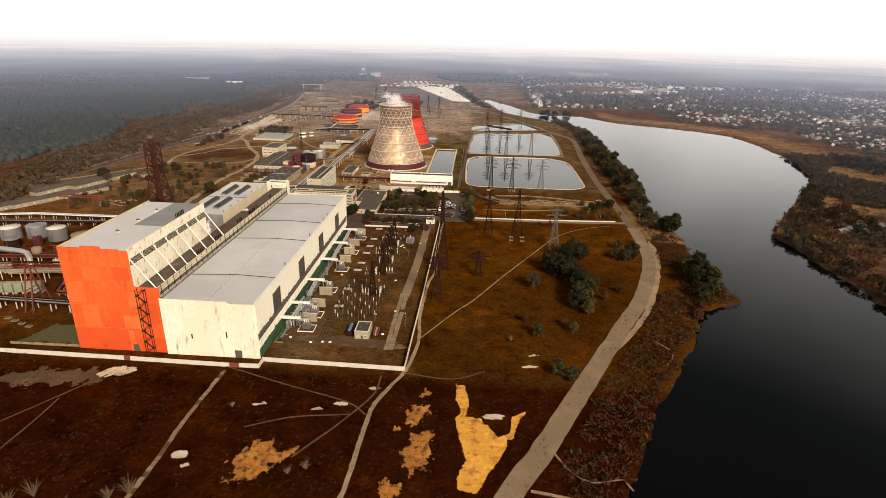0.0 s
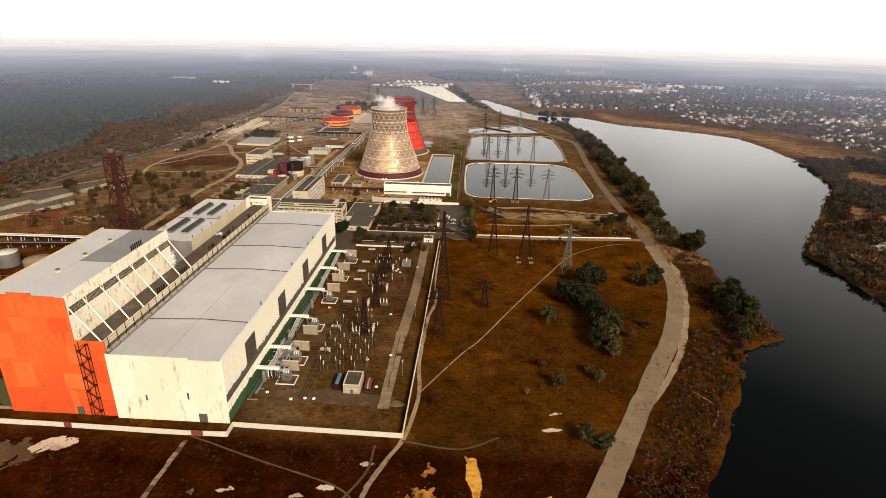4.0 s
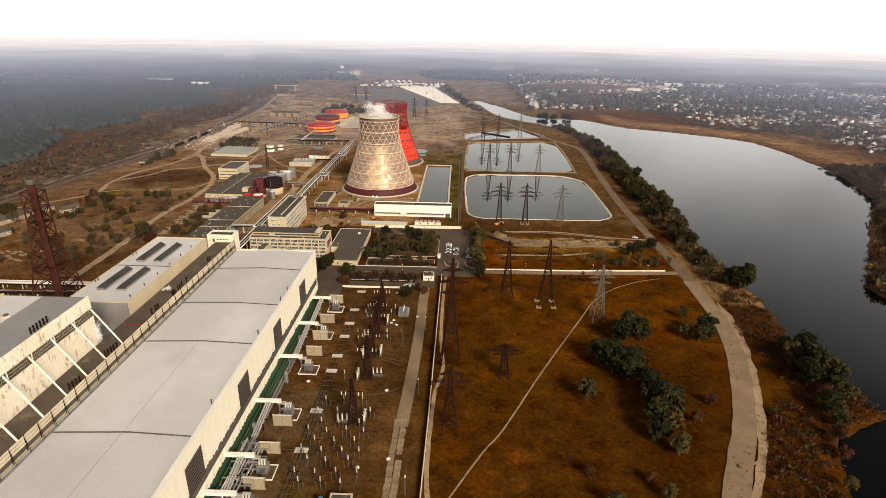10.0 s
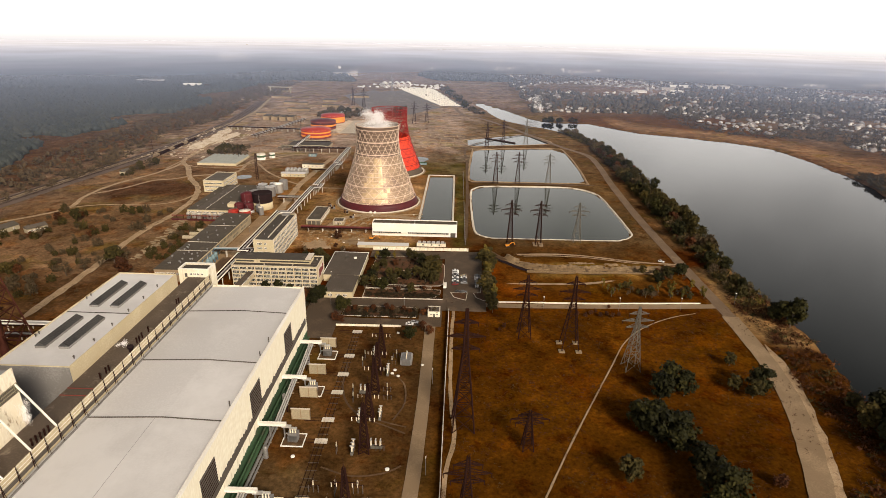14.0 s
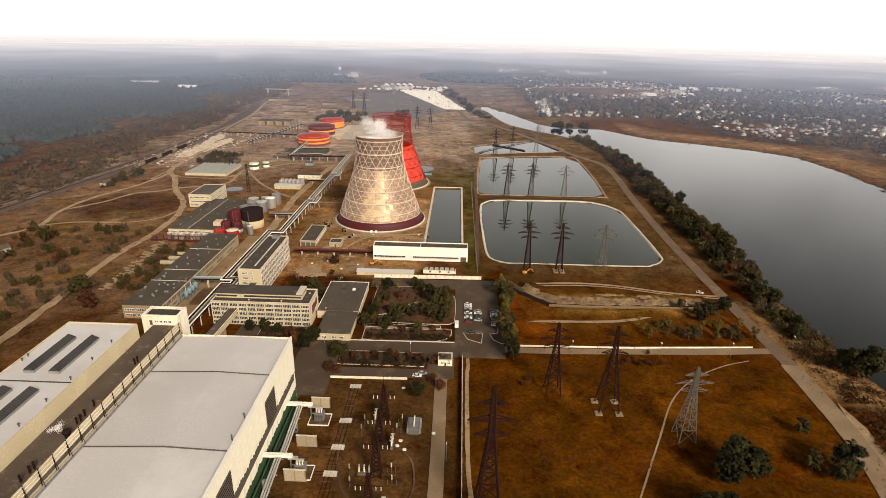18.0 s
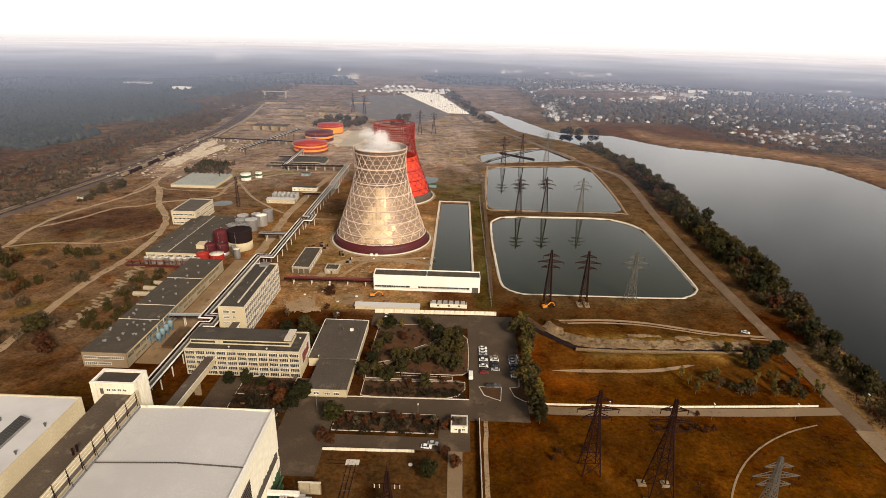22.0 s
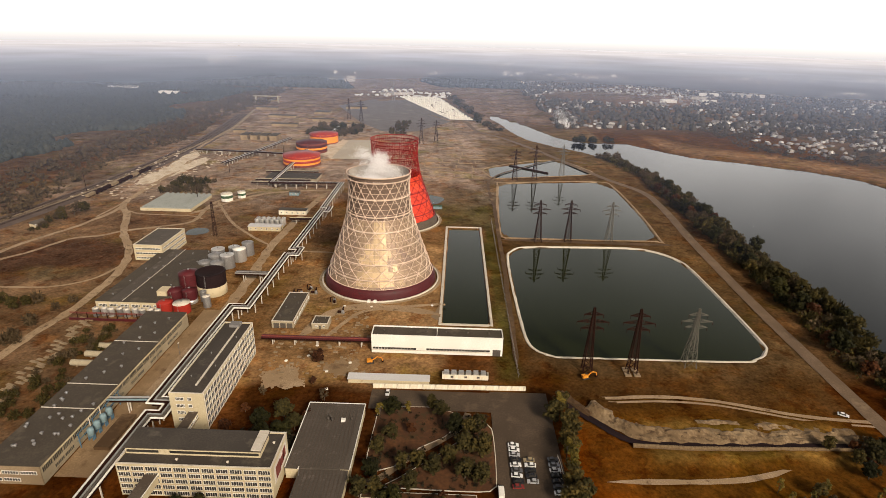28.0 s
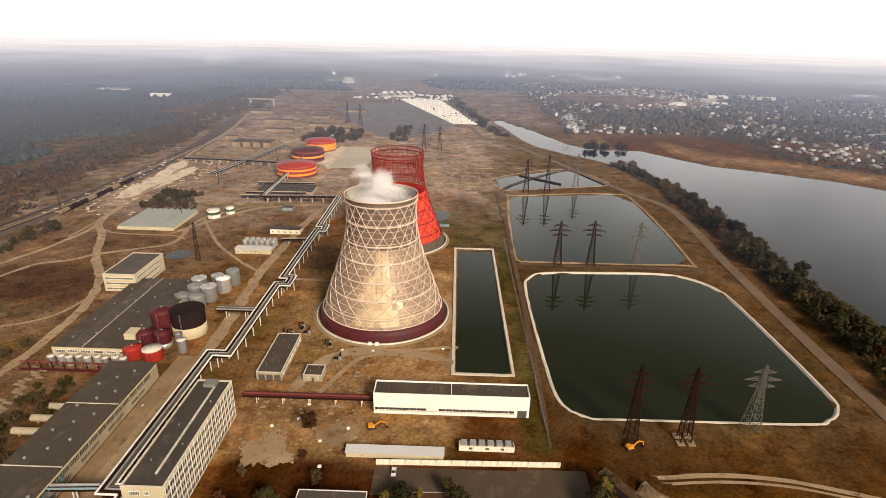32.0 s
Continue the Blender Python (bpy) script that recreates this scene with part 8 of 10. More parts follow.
pipe_bridge("pale insulated pipe bundle beside boiler house", [(-345, 392), (-300, 379), (-286, 371), (-260, 377), (-232, 378), (-194, 372)], 7.0, 5, ["hessian", "steel_grey", "beige_panel"], 5.0, mat_post="concrete")
pipe_bridge("rusty red pipe trestle beside boiler house", [(-330, 396), (-262, 404), (-240, 350), (-212, 350), (-194, 350)], 5.5, 3, ["rust_dark", "rust_red"], 3.0, mat_post="rust_red")
pipe_bridge("rusty pipe trestle beside boiler house", [(-330, 340), (-240, 338), (-194, 336)], 5.5, 4, ["steel_grey", "rust_dark"], 3.4, mat_post="rust_dark")

# machinery yard beside the boiler house
rnd = random.Random(77)
for k in range(7):
    x, y = rnd.uniform(-330, -250), rnd.uniform(385, 420)
    r, h = rnd.uniform(1.4, 3.2), rnd.uniform(2.5, 7.5)
    t = thing("process_vessel", x, y, 0, "grimy steel vessel in the boiler yard", "tank", "boiler yard vessels")
    part("vessel", lathe(B(), [(r, 0), (r, h), (r * 0.7, h + 0.6), (0.2, h + 0.8)], 14, cap_top=True), M[rnd.choice(["steel_grey", "rust_dark", "rust_red", "beige_panel", "concrete"])], t)
    part("outlet", rod(B(), (0, 0, h * 0.6), (r + 2.0, 0, h * 0.6), 0.25, 6), M["rust_dark"], t)
for k in range(2):
    x, y = rnd.uniform(-320, -270), rnd.uniform(392, 412)
    t = thing("steel_trestle", x, y, 0, "rusty red steel trestle frame", "trestle", "boiler yard trestles", rz=rnd.choice((0, 90)))
    h = rnd.uniform(6, 13)
    for s in (-3, 3):
        bm = B()
        rod(bm, (s, -2, 0), (s * 0.7, 0, h), 0.25)
        rod(bm, (s, 2, 0), (s * 0.7, 0, h), 0.25)
        part("leg", bm, M["rust_red"], t)
    bm = B()
    rod(bm, (-5, 0, h), (5, 0, h), 0.3)
    rod(bm, (-3, 0, h * 0.3), (2.2, 0, h * 0.95), 0.16)
    rod(bm, (3, 0, h * 0.3), (-2.2, 0, h * 0.95), 0.16)
    part("beam", bm, M["rust_red"], t)
for x, y, r, h, s, tp in ((-311, 446, 6.5, 9.5, "steel_grey", "pale_concrete"), (-330, 450, 7.0, 9, "steel_grey", "steel_grey"), (-346, 444, 7, 9, "steel_grey", "pale_concrete"), (-292, 448, 8.5, 4.5, "concrete", "concrete"), (-316, 432, 3.2, 6.5, "maroon", "maroon"),
                          (-226, 478, 8.5, 4.5, "concrete", "beige_panel"), (-332, 428, 5, 6, "rust_dark", "steel_grey")):
    tank(x, y, r, h, s, tp, {"maroon": "small maroon steel tank on waste ground", "concrete": "squat round concrete water reservoir"}.get(s, "grey steel tank with pale roof"), "west tanks")
tr_ = thing("steel_trestle", -245, 340.5, 0, "tall dark red A-shaped steel trestle beside boiler house", "trestle", "boiler yard trestles")
for dx in (-1.6, 1.6):
    for dy in (-7.5, 7.5):
        part("leg", rod(B(), (dx * 1.4, dy, 0), (dx, dy * 0.12, 26), 0.42, 4), M["rust_red"], tr_)
    for z, q in ((6, 0.80), (12, 0.59), (18, 0.38)):
        part("strut", rod(B(), (dx * 1.25, -7.5 * q, z), (dx * 1.25, 7.5 * q, z), 0.24, 4), M["rust_red"], tr_)
truss = thing("pipe_truss", -262, 341, 0, "dark red lattice truss carrying pipes to boiler house", "truss")
for dy in (-1.2, 1.2):
    for z in (23.5, 26.5):
        part("chord", rod(B(), (0, dy, z), (68, dy + 6, z), 0.26, 4), M["rust_red"], truss)
    for k in range(17):
        part("lacing", rod(B(), (k * 4.0, dy + k * 0.353, 23.5 if k % 2 else 26.5), (k * 4.0 + 4.0, dy + k * 0.353 + 0.353, 26.5 if k % 2 else 23.5), 0.15, 4), M["rust_red"], truss)
part("pipe", rod(B(), (0, 0, 27.2), (68, 6, 27.2), 0.5, 8), M["rust_dark"], truss)
for k in range(6):
    gb = thing("green_cubicle", -284.5 + k * 5.2, 353.5 + k * 1.0, 0, "pale green sheet-metal cubicle on short posts", "switchgear", "green cubicles", rz=10)
    part("body", bx(B(), -2.3, 2.3, -2.0, 2.0, 1.4, 6.6), M["cubicle_green"], gb)
    part("cover", bx(B(), -2.45, 2.45, -2.15, 2.15, 6.6, 6.85), M["hessian"], gb)
    for sx in (-1.8, 1.8):
        part("post", bx(B(), sx - 0.25, sx + 0.25, -1.9, 1.9, 0, 1.4), M["pale_concrete"], gb)
dct = thing("flue_duct", -312, 400, 0, "large silver insulated duct with a bend", "duct")
part("duct", poly_rod(B(), [(-14, 2, 9), (0, 0, 9.5), (12, -2, 9.5), (18, -4, 9.0), (20.5, -6, 7.0), (21, -7, 2)], 1.7, 12), M["silver"], dct)
for x in (-8, 4, 14):
    part("support", bx(B(), x - 0.4, x + 0.4, -2.2, 1.6, 0, 7.8), M["rust_red"], dct)
wall_run([(-230, 301.6), (-194, 302.3)], 1.1, 0.35, M["concrete"], "low grey wall round a grass plot")
spill([(-228, 303.5), (-195, 304.5), (-195, 322), (-222, 322)], 0.06, M["green_grass"], "dark green grass plot beside boiler house", 17.0, 1.2)
for k in range(4):
    th = thing("cable_pit", -252 + k * 6.0, 326 - k * 2.5, 0, "small concrete cable pit with a dark hatch", "hatch", "cable pits")
    part("kerb", bx(B(), -1.6, 1.6, -1.1, 1.1, 0, 0.5), M["concrete"], th)
    part("lid", bx(B(), -1.1, 1.1, -0.7, 0.7, 0.5, 0.6), M["louvre"], th)
cr = thing("gantry_crane", -342, 519, 0, "rusty red gantry crane over the stockyard", "crane")
for x in (-11, 11):
    bm = B()
    rod(bm, (x, -4, 0), (x, -0.8, 11), 0.35)
    rod(bm, (x, 4, 0), (x, 0.8, 11), 0.35)
    rod(bm, (x, -2.6, 4.5), (x, 2.6, 4.5), 0.25)
    part("leg", bm, M["rust_red"], cr)
bm = B()
for s in (-0.9, 0.9):
    rod(bm, (-19, s, 11), (17, s, 11), 0.3)
    rod(bm, (-19, s, 13), (17, s, 13), 0.3)
for k in range(12):
    rod(bm, (-19 + k * 3, 0.9, 11), (-16 + k * 3, 0.9, 13), 0.15)
    rod(bm, (-19 + k * 3, -0.9, 11), (-16 + k * 3, -0.9, 13), 0.15)
part("bridge_girder", bm, M["rust_red"], cr)
part("trolley", bx(B(), 2, 5, -1.2, 1.2, 13.0, 14.2), M["rust_dark"], cr)


def shed(x, y, w, d, h, wall, roof, label, rz=0.0, ridge=2.2, name="shed", group="", windows=0):
    """A gabled shed, ridge along its length."""
    t = thing(name, x, y, 0, label, "building", group, rz=rz)
    part("wall", bx(B(), -w / 2, w / 2, -d / 2, d / 2, 0, h), M[wall], t)
    bm = B()
    e = 0.4
    v = [bm.verts.new(p) for p in ((-w / 2 - e, -d / 2 - e, h), (w / 2 + e, -d / 2 - e, h), (w / 2 + e, d / 2 + e, h), (-w / 2 - e, d / 2 + e, h), (-w / 2 - e, 0, h + ridge), (w / 2 + e, 0, h + ridge))]
    for f in ((3, 2, 1, 0), (0, 1, 5, 4), (2, 3, 4, 5), (0, 4, 3), (1, 2, 5)):
        bm.faces.new([v[i] for i in f])
    part("roof", bm, M[roof], t)
    if windows:
        window_row(t, window_meshes(1.4, 1.3, 2), [(-w / 2 + (k + 0.5) * w / windows, 1.2) for k in range(windows)], ("s", -d / 2))
        part("door", bx(B(), w / 2, w / 2 + 0.06, -0.6, 0.6, 0, 2.1), M["louvre"], t)
    return t


for x, y, w, d, rz in ((-392, 536, 52, 11, 62), (-372, 566, 40, 10, 62), (-412, 505, 34, 12, 62), (-384, 612, 70, 12, 72), (-404, 580, 60, 10, 72), (-352, 640, 14, 7, 60)):
    shed(x, y, w, d, 3.6, "hessian", "roof_slate", "old long barrack-like workshop with slate roof", rz, windows=8, group="west barracks")
shed(-384, 822, 9, 6, 2.8, "cream_wall", "roof_slate", "small cream trackside hut", 70, windows=3)
# ridge-and-furrow glasshouse
gh = thing("glasshouse", -325, 868, 0, "large grey ridge-and-furrow glasshouse", "greenhouse")
part("wall", bx(B(), 0, 45, 0, 46, 0, 2.6), M["cream_wall"], gh)
for k in range(9):
    bm = B()
    x0 = k * 5.0
    v = [bm.verts.new(p) for p in ((x0, 0, 2.6), (x0 + 5, 0, 2.6), (x0 + 5, 46, 2.6), (x0, 46, 2.6), (x0 + 2.5, 0, 4.1), (x0 + 2.5, 46, 4.1))]
    for f in ((0, 1, 4), (1, 2, 5, 4), (2, 3, 5), (3, 0, 4, 5)):
        bm.faces.new([v[i] for i in f])
    part("roof_bay", bm, M["glazing"], gh)
tank(-262, 905, 5.2, 7.0, "white_paint", "pale_concrete", "white tank with green band", band=[(3.0, "green_wall", 2.5)])
tank(-252, 916, 3.6, 6.0, "white_paint", "pale_concrete", "white tank with green band", band=[(2.6, "green_wall", 2.0)])
shed(-201, 829, 26, 8, 3.6, "cream_wall", "roof_sheet", "low cream filter shed with row of silver tanks", 0, 0.6, windows=6)
for k in range(6):
    for j in range(2):
        tank(-211 + k * 4.2, 838 + j * 5, 1.7, 5.5, "silver", "silver", "small silver filter tank", "filter tanks", cone=0.25)
shed(-190, 872, 24, 8, 4.0, "white_wall", "roof_bitumen", "small white pump building", 0, 0.5, windows=5)
shed(-205, 931, 9, 7, 3.2, "teal_paint", "roof_slate", "small greenish valve hut", 0, 0.5, windows=2)
shed(-222, 990, 54, 26, 4.0, "beige_panel", "roof_bitumen", "wide dark flat-roofed compressor hall", 0, 0.4, windows=10)
t = thing("flood_mast", -235, 811, 0, "dark lattice floodlight mast", "mast")
for k in range(4):
    sx, sy = (-1 if k in (0, 3) else 1), (-1 if k < 2 else 1)
    part("leg", rod(B(), (sx * 1.2, sy * 1.2, 0), (sx * 0.5, sy * 0.5, 28), 0.16), M["rust_dark"], t)
bm = B()
for k in range(14):
    for s in (-1, 1):
        a, b = 1.2 - 0.05 * k, 1.2 - 0.05 * (k + 1)
        rod(bm, (-a, s * a, k * 2), (b, s * b, k * 2 + 2), 0.09)
        rod(bm, (s * a, -a, k * 2), (s * b, b, k * 2 + 2), 0.09)
part("bracing", bm, M["rust_dark"], t)
for x, y in ((-290, 905), (-300, 1010), (-395, 905), (-262, 1090)):
    single("mast_pole", rod(B(), (0, 0, 0), (0, 0, 24), 0.3, 6, 0.12), M["rust_dark"], "slim dark lightning mast", "mast", "lightning masts", at=pose(x, y, 0))
# fuel tanks with painted bands
for x, y, r, h in ((-232, 1062, 22, 12), (-238, 1136, 20, 13), (-236, 1200, 20, 13)):
    body = {1062: "tank_orange", 1136: "maroon", 1200: "tank_orange"}[y]
    tank(x, y, r, h, body, "tank_red" if y != 1136 else "maroon", "large fuel oil tank painted in orange and dark red bands", "fuel oil tanks",
         band=[(0.0, "rust_red", 2.4), (4.8, "tank_red" if y != 1136 else "tank_orange", 2.6), (h - 2.6, "tank_red" if y != 1136 else "rust_red", 2.4)] if y < 1190 else [(0.0, "rust_red", 1.6), (h - 3.0, "tank_red", 2.8)], cone=0.09)
bm = B()
for i in range(4):
    for j in range(7):
        bx(bm, -204 + i * 11, -193.4 + i * 11, 1096 + j * 18, 1113.5 + j * 18, 0.02, 0.22)
single("concrete_apron", bm, M["lot_pale"], "pale concrete slab apron", "pavement", kind="structure")
for k in range(4):
    shed(-352 + k * 14, 1212, 10, 24, 7, "concrete", "roof_felt", "beige northern works building", 0, 1.0, group="northern works")
for k, (x, y, w, d) in enumerate(((-330, 1330, 60, 16), (-280, 1390, 50, 18), (-360, 1420, 70, 16), (-420, 1520, 60, 20), (-300, 1480, 40, 30), (-250, 1560, 60, 14), (-460, 1640, 60, 14), (-380, 1260, 24, 10))):
    shed(x, y, w * 0.7, d * 0.8, 4, "concrete", "roof_slate", "distant grey works shed", 8 * math.sin(k * 3), 1.2, group="northern works")
gcr = thing("gantry_crane", -450, 1612, 0, "distant yellowish gantry crane", "crane")
part("bridge_girder", bx(B(), -30, 30, -1, 1, 13, 15), M["hessian"], gcr)
for x in (-24, 24):
    part("leg", bx(B(), x - 0.8, x + 0.8, -4, 4, 0, 13), M["hessian"], gcr)

# ---- railway and coal line ----
bm = B()
for off in (0, 6, 12):
    line = smooth_line([(-470 + off, 420), (-440 + off, 640), (-425 + off, 770), (-410 + off, 880), (-402 + off, 980), (-402 + off, 1180), (-440 + off, 1450)], 12)
    for q in (-0.8, 0.8):
        for a, b in zip(line, line[1:]):
            rod(bm, a + Vector((q - 8, 0, 0.35)), b + Vector((q - 8, 0, 0.35)), 0.12)
single("railway_track", bm, M["rust_dark"], "rusty railway tracks beside the plant", "railway", kind="structure")
strip("ballast", [(-470, 420), (-440, 640), (-425, 770), (-410, 880), (-402, 980), (-402, 1180), (-440, 1450)], 26, 0.06, M["ballast"], "brown railway ballast bed", "railway", 0.1)
for k in range(9):
    y = 905 + k * 13
    t = thing("wagon", -392 + 0.02 * k, y, 0, "rusty open goods wagon on the siding", "wagon", "goods wagons", rz=3)
    part("tub", bx(B(), -1.5, 1.5, -6, 6, 1.2, 3.6), M["rust_dark"] if k % 3 else M["concrete"], t)
    for s in (-4, 4):
        part("bogie", bx(B(), -1.2, 1.2, s - 1.2, s + 1.2, 0.3, 1.2), M["rust_dark"], t)
rnd = random.Random(31)
slabs = to_mesh("slab", bx(B(), -0.7, 0.7, -2.2, 2.2, 0, 0.45), M["concrete"])
for k in range(46):
    x = -244 + rnd.uniform(-4, 4) - k * 0.15
    o = new("concrete_slab", slabs)
    o.matrix_basis = pose(x, 590 + k * 1.9, 0.02, 0, 0, 78 + rnd.uniform(-9, 9))
    tagged(o, "stacked pale precast concrete slab", "slab", "stacked slabs")
for k in range(26):
    o = new("concrete_slab", slabs)
    o.matrix_basis = pose(-325 + rnd.uniform(-14, 14), 540 + rnd.uniform(-10, 14), 0.02 + 0.5 * (k % 2), 0, 0, 60 + rnd.uniform(-12, 12))
    tagged(o, "stacked pale precast concrete slab", "slab", "stacked slabs")
bm = B()
for k in range(160):
    x, y = rnd.uniform(-140, -92), rnd.uniform(625, 700)
    if (x + 96) ** 2 + (y - 744) ** 2 > 43 ** 2 and not (-148 < x < -115 and y > 668):
        s = rnd.uniform(0.3, 1.1)
        bx(bm, x - s, x + s, y - s * 0.6, y + s * 0.6, 0, s * 0.5)
single("rubble", bm, M["concrete"], "scattered rubble and concrete blocks", "rubble", kind="stuff")
bm = B()
for k in range(260):
    x, y = rnd.uniform(-410, -330), rnd.uniform(900, 1120)
    s = rnd.uniform(0.3, 1.3)
    bx(bm, x - s, x + s, y - s * 0.7, y + s * 0.7, 0, s * 0.5)
single("rubble", bm, M["sand_white"], "pale spoil and scrap along the tracks", "rubble", kind="stuff")

# ---- trees and shrubs ----
def crown_mesh(name, seed, height, spread, clumps, leaves, size, material, low=0.3):
    """Leaf clumps round the ends of limbs, with gaps between them."""
    r = random.Random(seed)
    vs, fs = [], []
    for _ in range(clumps):
        a, u = r.uniform(0, 2 * math.pi), r.random() ** 0.6
        z = low + (1 - low) * r.random() ** 0.8
        w = math.sin(min(1, max(0.06, (z - low * 0.6) / (1.06 - low * 0.6))) * math.pi) ** 0.6
        c = Vector((math.cos(a) * u * spread * w, math.sin(a) * u * spread * w, z * height))
        cr = spread * r.uniform(0.22, 0.42)
        for _ in range(leaves):
            d = Vector((r.gauss(0, 1), r.gauss(0, 1), r.gauss(0, 0.8))).normalized() * cr * r.random() ** 0.4
            nrm = (d.normalized() + Vector((r.gauss(0, 0.5), r.gauss(0, 0.5), 0.5 + r.gauss(0, 0.4)))).normalized()
            t = nrm.orthogonal().normalized()
            t = (Matrix.Rotation(r.uniform(0, 6.3), 3, nrm) @ t)
            b = nrm.cross(t)
            s = size * r.uniform(0.6, 1.3)
            k = len(vs)
            p = c + d
            vs += [p - t * s - b * s * 0.4, p + b * s * -0.8 + t * 0.2 * s, p + t * s + b * s * 0.3, p + b * s * 0.8]
            fs.append((k, k + 1, k + 2, k + 3))
    me = bpy.data.meshes.new(name)
    me.from_pydata([tuple(v) for v in vs], [], fs)
    me.materials.append(material)
    return me


def trunk_mesh(seed, height, spread):
    r = random.Random(seed)
    bm = B()
    top = Vector((r.uniform(-0.4, 0.4), r.uniform(-0.4, 0.4), height * 0.62))
    rod(bm, (0, 0, -0.3), top * 0.5, height * 0.028, 7, height * 0.02)
    rod(bm, top * 0.5, top, height * 0.02, 6, height * 0.01)
    for k in range(6):
        a = r.uniform(0, 6.3)
        p = top * r.uniform(0.4, 0.95)
        q = p + Vector((math.cos(a) * spread * 0.55, math.sin(a) * spread * 0.55, height * r.uniform(0.14, 0.3)))
        rod(bm, p, q, height * 0.011, 5, height * 0.003)
    return to_mesh("trunk", bm, M["bark"])


TREES = {}
for kind, mt, hgt, spr, cl, lv_, sz in (("green", "leaf_green", 11.5, 5.0, 40, 44, 0.62), ("olive", "leaf_olive", 10.0, 4.4, 34, 40, 0.56), ("rust", "leaf_rust", 7.5, 3.6, 26, 36, 0.5),
                                     ("bare", "leaf_bare", 8.0, 3.4, 18, 24, 0.36), ("poplar", "leaf_lime", 13.0, 2.6, 26, 30, 0.5)):
    TREES[kind] = [(trunk_mesh(40 + s, hgt, spr), crown_mesh("crown", 10 * s + len(kind), hgt, spr, cl, lv_, sz, M[mt], 0.22)) for s in range(3)]
TREE_WORDS = {"green": "dark green broadleaf tree", "olive": "olive-yellow autumn tree", "rust": "rust-brown autumn tree", "bare": "half-bare grey-brown tree", "poplar": "slender yellowing poplar"}
rt = random.Random(99)


def tree(x, y, kind, scale, where, group):
    v = rt.randrange(3)
    t = thing("tree", x, y, 0, TREE_WORDS[kind] + " " + where, "tree", group, rz=rt.uniform(0, 360))
    t.scale = (scale * rt.uniform(0.9, 1.1),) * 2 + (scale * rt.uniform(0.85, 1.1),)
    part("trunk", TREES[kind][v][0], None, t)
    part("crown", TREES[kind][v][1], None, t)


# trees in the dry meadow
for x, y, k, s in ((77, 455, "green", 1.25), (71, 449, "green", 1.15), (83, 452, "green", 1.0), (60, 421, "green", 1.3), (66, 415, "green", 1.2), (70, 423, "green", 1.1), (56, 427, "green", 1.15), (62, 431, "green", 1.0),
                   (43, 399, "olive", 1.0), (72, 403, "green", 1.1), (70, 396, "olive", 1.0), (75, 390, "green", 1.15), (68, 383, "green", 1.1), (74, 379, "olive", 1.0), (66, 373, "green", 0.9), (72, 365, "olive", 0.9),
                   (115, 478, "olive", 0.7), (119, 456, "green", 1.0), (114, 452, "olive", 0.9), (108, 458, "olive", 0.8), (98, 398, "rust", 0.7), (86, 385, "rust", 0.75), (40, 336, "olive", 0.75), (46, 300, "olive", 0.9), (52, 296, "olive", 0.8),
                   (34, 352, "rust", 0.6), (56, 350, "rust", 0.6), (60, 342, "olive", 0.6)):
    tree(x, y, k, s, "in dry meadow", "meadow trees")
# promontory and near bank
for x, y, k, s in ((150, 415, "green", 1.1), (156, 424, "green", 1.2), (160, 413, "green", 1.1), (152, 433, "olive", 1.1), (160, 437, "green", 1.15), (165, 425, "olive", 1.0), (158, 402, "olive", 1.0), (150, 404, "rust", 0.9), (148, 395, "green", 0.9), (163, 400, "rust", 0.8),
                   (146, 386, "olive", 0.8), (140, 376, "rust", 0.9), (166, 444, "rust", 0.9), (155, 446, "olive", 0.9), (168, 520, "green", 1.3), (163, 527, "green", 1.0), (171, 530, "olive", 0.9), (136, 366, "rust", 0.7), (128, 350, "olive", 0.6), (120, 342, "rust", 0.6)):
    tree(x, y, k, s, "on the lake bank", "lakeside trees")
# row between the pond road and the lake
far_clumps = {"leaf_green": [], "leaf_olive": [], "leaf_bare": []}


def grove(x, y, mt, w, h):
    far_clumps[mt].append((x, y, 0.0, w, h))


y = 556.0
while y < 1150:
    x_sh = 174 + (y - 600) * 0.13 if y < 745 else 189 - max(0, y - 1040) * 0.45
    k = rt.choice(("green", "olive", "olive", "olive", "bare", "bare", "rust"))
    if y < 1000:
        tree(rt.uniform(152 + max(0, (y - 560)) * 0.03, x_sh - 3), y + rt.uniform(-3, 3), k, rt.uniform(0.75, 1.25) * (1.0 if y > 640 else 0.75), "between road and lake", "lakeside trees")
    for _ in range(3):
        w = rt.uniform(3.5, 9.0) * (1.0 if y > 640 else 0.7)
        grove(rt.uniform(153 + max(0, (y - 560)) * 0.03, x_sh - 1), y + rt.uniform(-3, 3), rt.choice(("leaf_green", "leaf_olive", "leaf_olive", "leaf_olive", "leaf_olive", "leaf_bare", "leaf_bare")), w, w * rt.uniform(0.7, 1.1))
    y += rt.uniform(4.0, 6.5)
for k in range(70):
    w = rt.uniform(4, 9)
    u = rt.random()
    grove(-62 + u * 80 + rt.uniform(-14, 14), 1806 - u * 470 + rt.uniform(-15, 15), rt.choice(("leaf_bare", "leaf_bare", "leaf_green")), w * 1.3, w)
for k in range(9):
    w = rt.uniform(7, 11)
    grove(rt.choice((140, 158, 186)) + rt.uniform(-7, 7), 1254 + rt.uniform(-3, 10), "leaf_green", w, w)
for k in range(60):
    w = rt.uniform(8, 14)
    grove(rt.uniform(-275, -195), 1250 + rt.uniform(0, 90), rt.choice(("leaf_olive", "leaf_bare", "leaf_green", "leaf_bare")), w * 0.8, w * 0.8)
